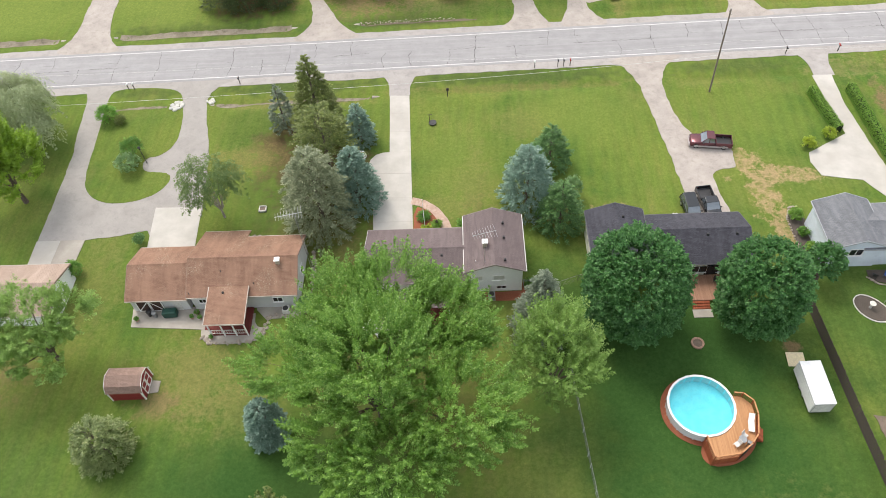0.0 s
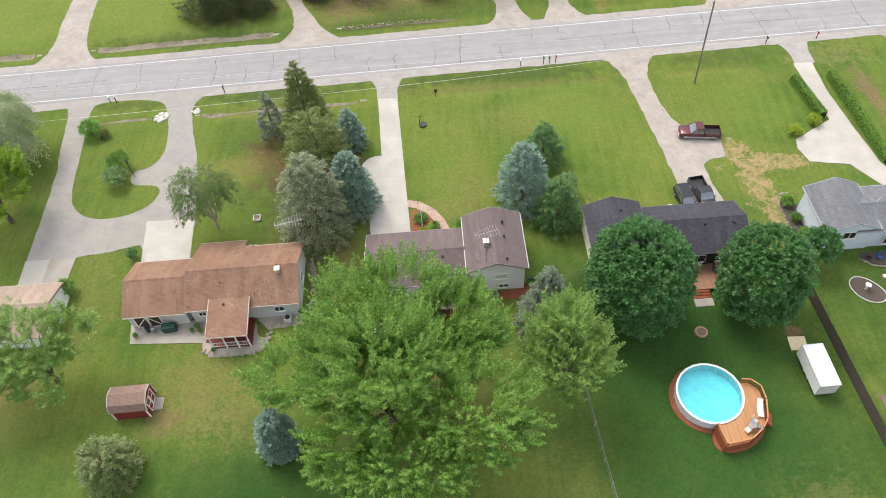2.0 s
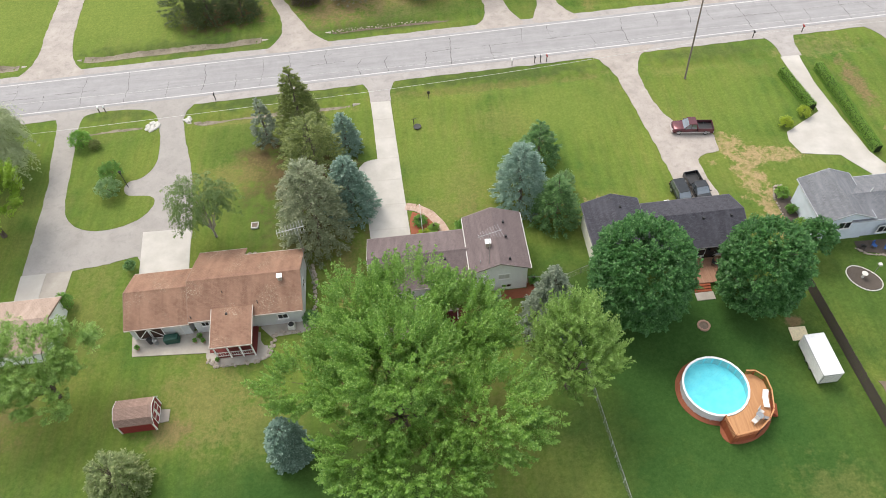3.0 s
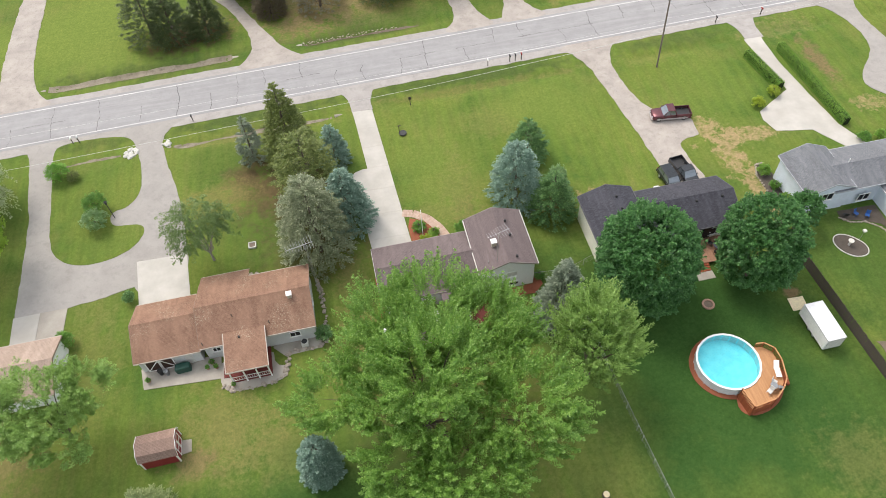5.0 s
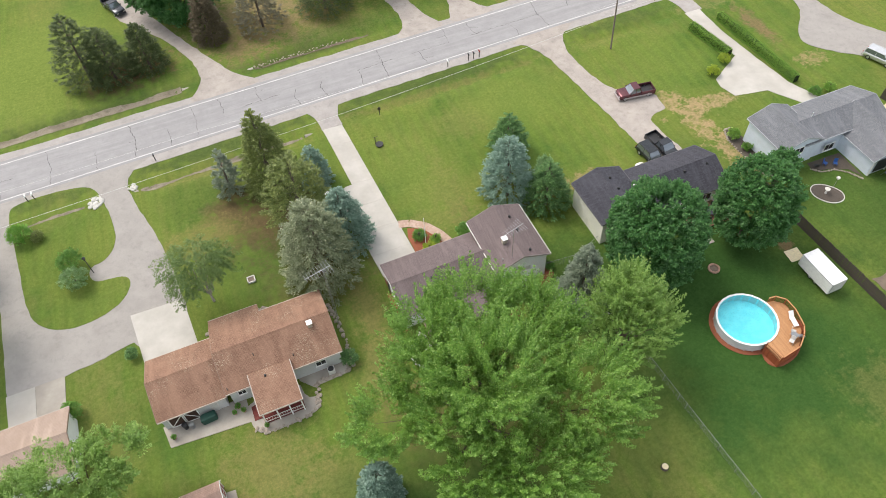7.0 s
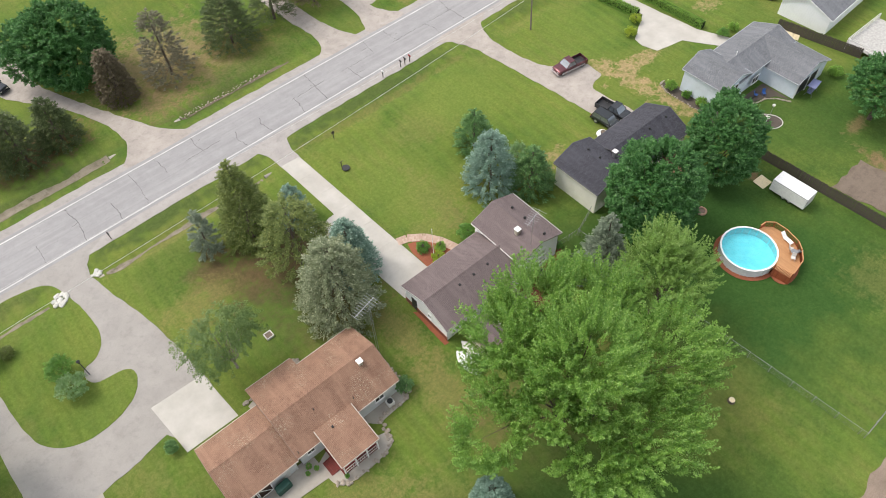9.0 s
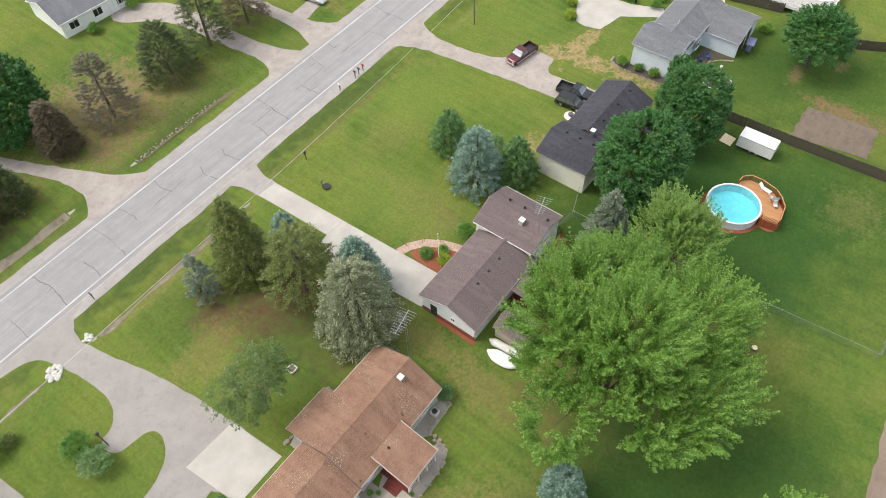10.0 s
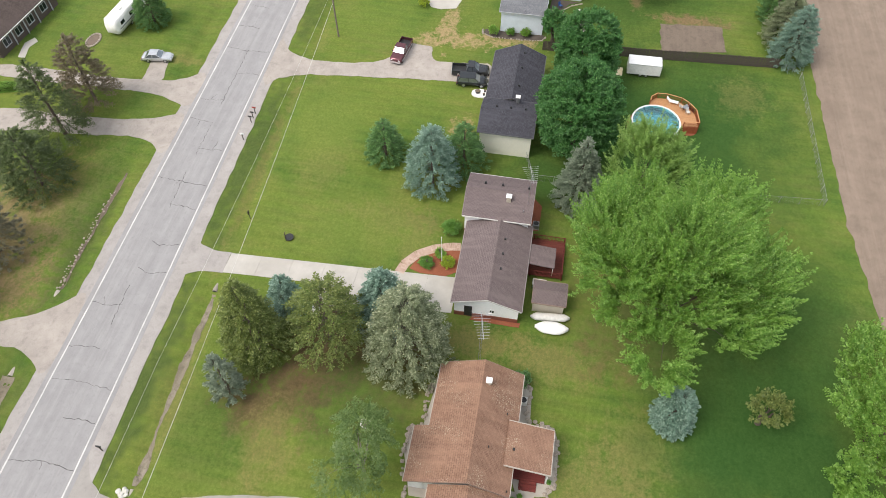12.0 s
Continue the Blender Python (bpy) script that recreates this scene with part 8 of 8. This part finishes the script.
    # covered boats and a lean-to beside the mauve house
    for (x, y, a, ln_, w, h, mat, lab) in ((-10.95, 44.7, 92, 1.95, 0.85, 0.95, WHITE, "small boat under a crumpled white cover"), (-9.5, 45.0, 95, 2.3, 0.50, 0.85, OFFWHITE, "long pale upturned canoe on the grass")):
        b = thing("covered_boat" if w > 0.6 else "canoe", pose(x, y, 0, 0, 0, a), lab, "boat")
        secs = []
        for i in range(9):
            s = -1 + i / 4
            ww = w * max(0.12, (1 - abs(s) ** (3.2 if w > 0.6 else 16)))
            secs.append([(s * ln_, math.cos(k * math.tau / 12) * ww * (1 + 0.08 * noise.noise(Vector((s * 3, k, 1)))), h * 0.5 + math.sin(k * math.tau / 12) * h * 0.5 * (1 - 0.35 * s * s) * (1 + 0.1 * noise.noise(Vector((s * 4, k, 2))))) for k in range(12)])
        part("cover" if w > 0.6 else "hull", loft(secs), mat, b)
        part("cradle", box(bmesh.new(), -0.6, -0.3, -0.03, 0.6, 0.3, 0.12), WOOD_GREY, b)
    s = thing("lean_to_shed", pose(-7.3, 45.4, 0), "low shed with a brown shingle roof", "shed")
    block(s, -1.6, 1.6, -2.0, 2.0, (2.2, 2.2), 2.75, WALL_TAN, ROOF_MAUVE, 'y', 0.0, 0.2, 0.2, trim=BROWN_TRIM)
    c = thing("storage_box", pose(-5.0, 46.7, 0), "small white storage box beside the shed", "box")
    part("body", soft_box(-0.4, -0.8, -0.02, 0.4, 0.8, 0.75, 0.04, 2), WHITE, c)
    part("lid", soft_box(-0.44, -0.84, 0.752, 0.44, 0.84, 0.83, 0.03, 2), OFFWHITE, c)
    # hot-tub-like pad before the cream house
    p = thing("concrete_step_pad", pose(28.1, 58.9, 0), "white rounded pad with pots beside the parked cars", "pad")
    part("pad", prism(bmesh.new(), rounded([(-0.9, -1.5), (0.9, -1.5), (0.9, 1.2), (-0.9, 1.2)], 2), -0.03, 0.16), WHITE, p)
    for x, y, r in ((0.1, 0.3, 0.42), (-0.35, -0.7, 0.18), (0.4, -0.75, 0.2)):
        b = thing("flower_pot", pose(28.1 + x, 58.9 + y, 0.16), "dark round pot standing on a white pad", "pot", "pots on the white pad")
        part("pot", rod(bmesh.new(), (0, 0, 0), (0, 0, 0.3), r * 0.8, r, 14), DARK, b)
        part("soil", rod(bmesh.new(), (0, 0, 0.3), (0, 0, 0.32), r * 0.85, r * 0.85, 14), GARDEN_SOIL, b)
    # covered grill and bins on the patio
    g = thing("covered_grill", pose(-34.6, 46.8, 0.05, 0, 0, 4), "barbecue and bench under a dark green cover", "grill")
    bm = soft_box(-0.85, -0.45, 0, 0.85, 0.45, 1.05, 0.22, 3)
    for v in bm.verts:
        v.co += noise.noise_vector(v.co * 1.7) * 0.07
        v.co.z = max(0, v.co.z)
    part("cover", bm, GREEN_PLASTIC, g)
    for x, y, mat, lab in ((-37.2, 46.9, DARK, "black waste bin on the patio"), (-36.5, 46.7, GREY, "grey waste bin on the patio")):
        b = thing("waste_bin", pose(x, y, 0.05), lab, "bin")
        part("body", rod(bmesh.new(), (0, 0, 0), (0, 0, 0.85), 0.24, 0.3, 12), mat, b)
        part("lid", rod(bmesh.new(), (0, 0, 0.85), (0, 0, 0.93), 0.32, 0.22, 12), mat, b)
    a = thing("air_conditioner", pose(4.0, 48.0, 0), "grey air-conditioning unit beside the house wall", "air conditioner")
    part("case", soft_box(-0.4, -0.4, 0.05, 0.4, 0.4, 0.8, 0.05, 2), GREY, a)
    part("fan_grille", rod(bmesh.new(), (0, 0, 0.802), (0, 0, 0.83), 0.33, 0.33, 16), DARK, a)
    part("base", box(bmesh.new(), -0.45, -0.45, -0.03, 0.45, 0.45, 0.048), OLD_CONCRETE, a)
    a = thing("air_conditioner", pose(-20.6, 46.9, 0.03), "pale air-conditioning unit on the gravel bed", "air conditioner")
    part("case", soft_box(-0.4, -0.4, 0.05, 0.4, 0.4, 0.75, 0.05, 2), OFFWHITE, a)
    part("fan_grille", rod(bmesh.new(), (0, 0, 0.752), (0, 0, 0.78), 0.33, 0.33, 16), DARK, a)
    part("base", box(bmesh.new(), -0.45, -0.45, -0.03, 0.45, 0.45, 0.048), OLD_CONCRETE, a)


simple_things()

# the mulch strip south of the mauve house and along its gable
sheet("flower_bed", ragged([(3.2, 48.8), (3.4, 47.6), (7.6, 47.5), (8.8, 48.6), (8.6, 50.5), (7.7, 50.2), (7.7, 48.9)], 0.4, 0.06), 0.02, MULCH, "red mulch strip below the house wall", "flower bed")
sheet("flower_bed", ragged([(-11.3, 48.4), (-10.7, 48.4), (-10.7, 54.0), (-11.2, 54.4)], 0.4, 0.08), 0.02, MULCH, "red mulch strip below the white gable", "flower bed")


# far pool and deck beyond the grey house
def far_pool():
    t = thing("pool_deck", pose(75.5, 41.5, 0), "weathered white deck round a blue pool", "deck")
    part("deck_floor", soft_box(-5.6, -4.6, 0.95, 4.0, 5.0, 1.1, 0.03, 1), plain("weathered_grey_deck", (0.43, 0.42, 0.40), 0.8, vary=0.3), t)
    for x in (-5.4, 3.8):
        for y in (-4.4, 0, 4.8):
            part("post", box(bmesh.new(), x - 0.08, y - 0.08, -0.1, x + 0.08, y + 0.08, 2.0), OFFWHITE, t)
    for a in ((-5.5, -4.5, 3.9, -4.42), (-5.5, -4.42, -5.42, 4.9), (-5.5, 4.9, 3.9, 4.98)):
        part("railing", box(bmesh.new(), a[0], a[1], 1.85, a[2], a[3], 1.95), OFFWHITE, t)
        part("railing", box(bmesh.new(), a[0], a[1], 1.4, a[2], a[3], 1.47), OFFWHITE, t)
    p = thing("swimming_pool", pose(77.6, 40.2, 0), "round pool with deep blue water", "pool")
    part("pool_wall", rod(bmesh.new(), (0, 0, 0.0), (0, 0, 1.16), 2.9, 2.9, 32), WHITE, p)
    part("water", rod(bmesh.new(), (0, 0, 1.163), (0, 0, 1.18), 2.72, 2.72, 32), plain("deep_pool_water", (0.012, 0.13, 0.34), 0.08, vary=0.1), p)


far_pool()


def lumber_stack():
    t = thing("lumber_stack", pose(66.9, 53.8, 0, 0, 0, 20), "pale timber boards stacked on dark bearers", "lumber")
    for y in (-0.8, 0.8):
        part("bearer", box(bmesh.new(), -0.9, y - 0.06, -0.02, 0.9, y + 0.06, 0.12), WOOD_GREY, t)
    for k in range(6):
        part("board", soft_box(-0.85 + 0.3 * k, -1.3, 0.12, -0.64 + 0.3 * k, 1.3, 0.20, 0.015, 1), WOOD_PALE, t)


lumber_stack()


def red_shed():
    t = thing("shed", pose(65.6, 22.2, 0, 0, 0, 18), "small dark red shed with a charcoal roof", "shed")
    block(t, -2.1, 2.1, -2.1, 2.1, (2.2, 2.2), 3.2, BARN_RED, ROOF_DARK, 'y', 0.0, 0.2, 0.15, trim=DARK_TRIM)
    door(t, -1.93, 0.2, 0.05, 1.1, 1.9, 'w', OFFWHITE)


red_shed()


def far_houses():
    h = thing("house", pose(4.0, 141.0, 0, 0, 0, -4), "white house with a dark grey roof across the road", "house")
    block(h, -8.5, 9.0, -5.2, 5.5, (2.9, 2.9), 4.9, WALL_WHITE, ROOF_GREY, 'x', 0.0)
    for x in (-6, -1.5, 3.0):
        window(h, x, -4.85, 1.0, 1.6, 1.2, 's')
    for k in range(7):
        part("porch_post", box(bmesh.new(), 0.5 + k * 0.9, -5.1, -0.1, 0.6 + k * 0.9, -5.0, 2.75), WHITE, h)
    part("garage_door_front", soft_box(5.4, -4.9, 0.02, 8.4, -4.8, 2.2, 0.02, 1), WHITE, h)
    roof_vent(h, 3.5, 0.3, 4.85, DARK, 0.5)
    h = thing("house", pose(33.0, 138.6, 0, 0, 0, -6), "dark brick house with a dark brown roof across the road", "house")
    block(h, -9.5, 6.0, -5.4, 5.5, (2.9, 2.9), 5.0, make_siding("dark_brown_brick", (0.105, 0.080, 0.072), 0.08), make_shingle("umber_shingles", (0.075, 0.058, 0.052), (0.105, 0.083, 0.075), (0.14, 0.115, 0.105), (0.085, 0.066, 0.06)), 'x', 0.0)
    for x in (-7, -4, -1, 2.5):
        window(h, x, -5.05, 1.0, 1.4, 1.2, 's', SOFT_GREY)
        part("porch_post", box(bmesh.new(), x + 1.4, -5.3, -0.1, x + 1.55, -5.15, 2.8), SOFT_GREY, h)
    h = thing("house", pose(76.5, 52.8, 0, 0, 0, 3), "grey-roofed house beyond the tall board fence", "house")
    block(h, -6.0, 10.0, -2.5, 6.5, (2.9, 2.9), 4.7, WALL_WHITE, ROOF_GREY, 'x', 2.0)
    t = thing("flower_bed_stones", pose(30.0, 122.5, 0), "oval mulch bed edged with pale stones", "flower bed")
    for k in range(22):
        a = k * math.tau / 22
        part("stone", soft_box(math.cos(a) * 1.7 - 0.16, math.sin(a) * 1.0 - 0.16, -0.03, math.cos(a) * 1.7 + 0.16, math.sin(a) * 1.0 + 0.16, 0.16, 0.04, 1), FIELDSTONE, t)
    part("mulch", prism(bmesh.new(), [(math.cos(k * math.tau / 22) * 1.6, math.sin(k * math.tau / 22) * 0.9) for k in range(22)], -0.02, 0.06), GARDEN_SOIL, t)


far_houses()


# planted beds and seats round the grey house
sheet("flower_bed", ragged(rounded([(44.2, 50.4), (42.4, 50.8), (42.0, 54.5), (41.9, 58.5), (42.6, 60.4), (44.2, 60.2)], 1), 0.4, 0.08), 0.02, DARK_MULCH, "dark mulch bed along the pale blue wall", "flower bed")
stones("stone_edging", (42.2, 55.5), 0.06, 44, FIELDSTONE, "pale stone edging of a planted bed", 21, 0.16, 0.6, [(43.4, 50.3), (42.3, 50.9), (41.95, 54.5), (41.85, 58.5), (42.6, 60.5), (43.6, 60.6)])
sheet("flower_bed", ragged([(48.8, 50.4), (48.6, 48.9), (51.0, 48.2), (53.0, 47.2), (53.8, 45.4), (54.0, 50.2)], 0.4, 0.06), 0.02, DARK_MULCH, "dark mulch bed below the rear gable", "flower bed")
stones("stone_edging", (50.0, 47.9), 0.06, 40, FIELDSTONE, "pale curved edging before the rear gable", 22, 0.16, 0.6, [(48.4, 49.4), (49.5, 48.3), (51.4, 47.9), (52.6, 46.7), (53.4, 45.2)])
deck_chair(pose(50.6, 49.2, 0.02, 0, 0, 20), "seats behind the grey house", BLUE_STUFF, "blue garden chair on dark mulch")
deck_chair(pose(51.8, 48.6, 0.02, 0, 0, -35), "seats behind the grey house", BLUE_STUFF, "blue garden chair on dark mulch")
deck_chair(pose(49.2, 49.3, 0.02, 0, 0, 160), "seats behind the grey house", DARK, "dark garden chair on dark mulch")


def patio_swing():
    t = thing("patio_swing", pose(57.2, 44.2, 0, 0, 0, 8), "canopy swing with a faded purple-blue seat", "swing")
    for x in (-1.0, 1.0):
        for y in (-0.6, 0.6):
            part("leg", rod(bmesh.new(), (x, y, -0.05), (x * 0.95, 0, 1.75), 0.03), GREY, t)
    part("canopy", soft_box(-1.1, -0.6, 1.76, 1.1, 0.6, 1.82, 0.02, 1), plain("faded_blue_cloth", (0.22, 0.24, 0.42), 0.8), t)
    part("seat", soft_box(-0.85, -0.3, 0.45, 0.85, 0.3, 0.55, 0.03, 1), MATS["faded_blue_cloth"], t)
    part("backrest", soft_box(-0.85, 0.31, 0.5, 0.85, 0.40, 1.05, 0.03, 1), MATS["faded_blue_cloth"], t)


patio_swing()


# pots and plants on the patio of the brown house
for k, (x, y, r) in enumerate(((-31.4, 46.9, 0.28), (-30.9, 46.2, 0.22), (-31.9, 46.3, 0.2), (-38.6, 46.2, 0.25), (-29.0, 43.4, 0.2))):
    b = thing("flower_pot", pose(x, y, 0.05), "clay pot with a leafy plant on the patio", "pot", "pots on the patio")
    part("pot", rod(bmesh.new(), (0, 0, 0), (0, 0, 0.32), r * 0.75, r, 12), MATS["clay_brick"], b)
    rng = np.random.default_rng(500 + k)
    m_ = 160
    d_ = unit(rng.normal(size=(m_, 3)))
    c_ = d_ * np.array([r * 1.3, r * 1.3, 0.25]) * rng.uniform(0.5, 1, (m_, 1)) + np.array([0, 0, 0.5])
    v_, f_ = leaf_quads(c_, unit(d_ + rng.normal(0, 0.4, (m_, 3))), unit(d_ + np.array([0, 0, 1.0])), np.full(m_, 0.16), np.full(m_, 0.10))
    o_ = new("plant", from_arrays("plant", v_, f_, SHRUB_LEAF))
    o_.parent = b
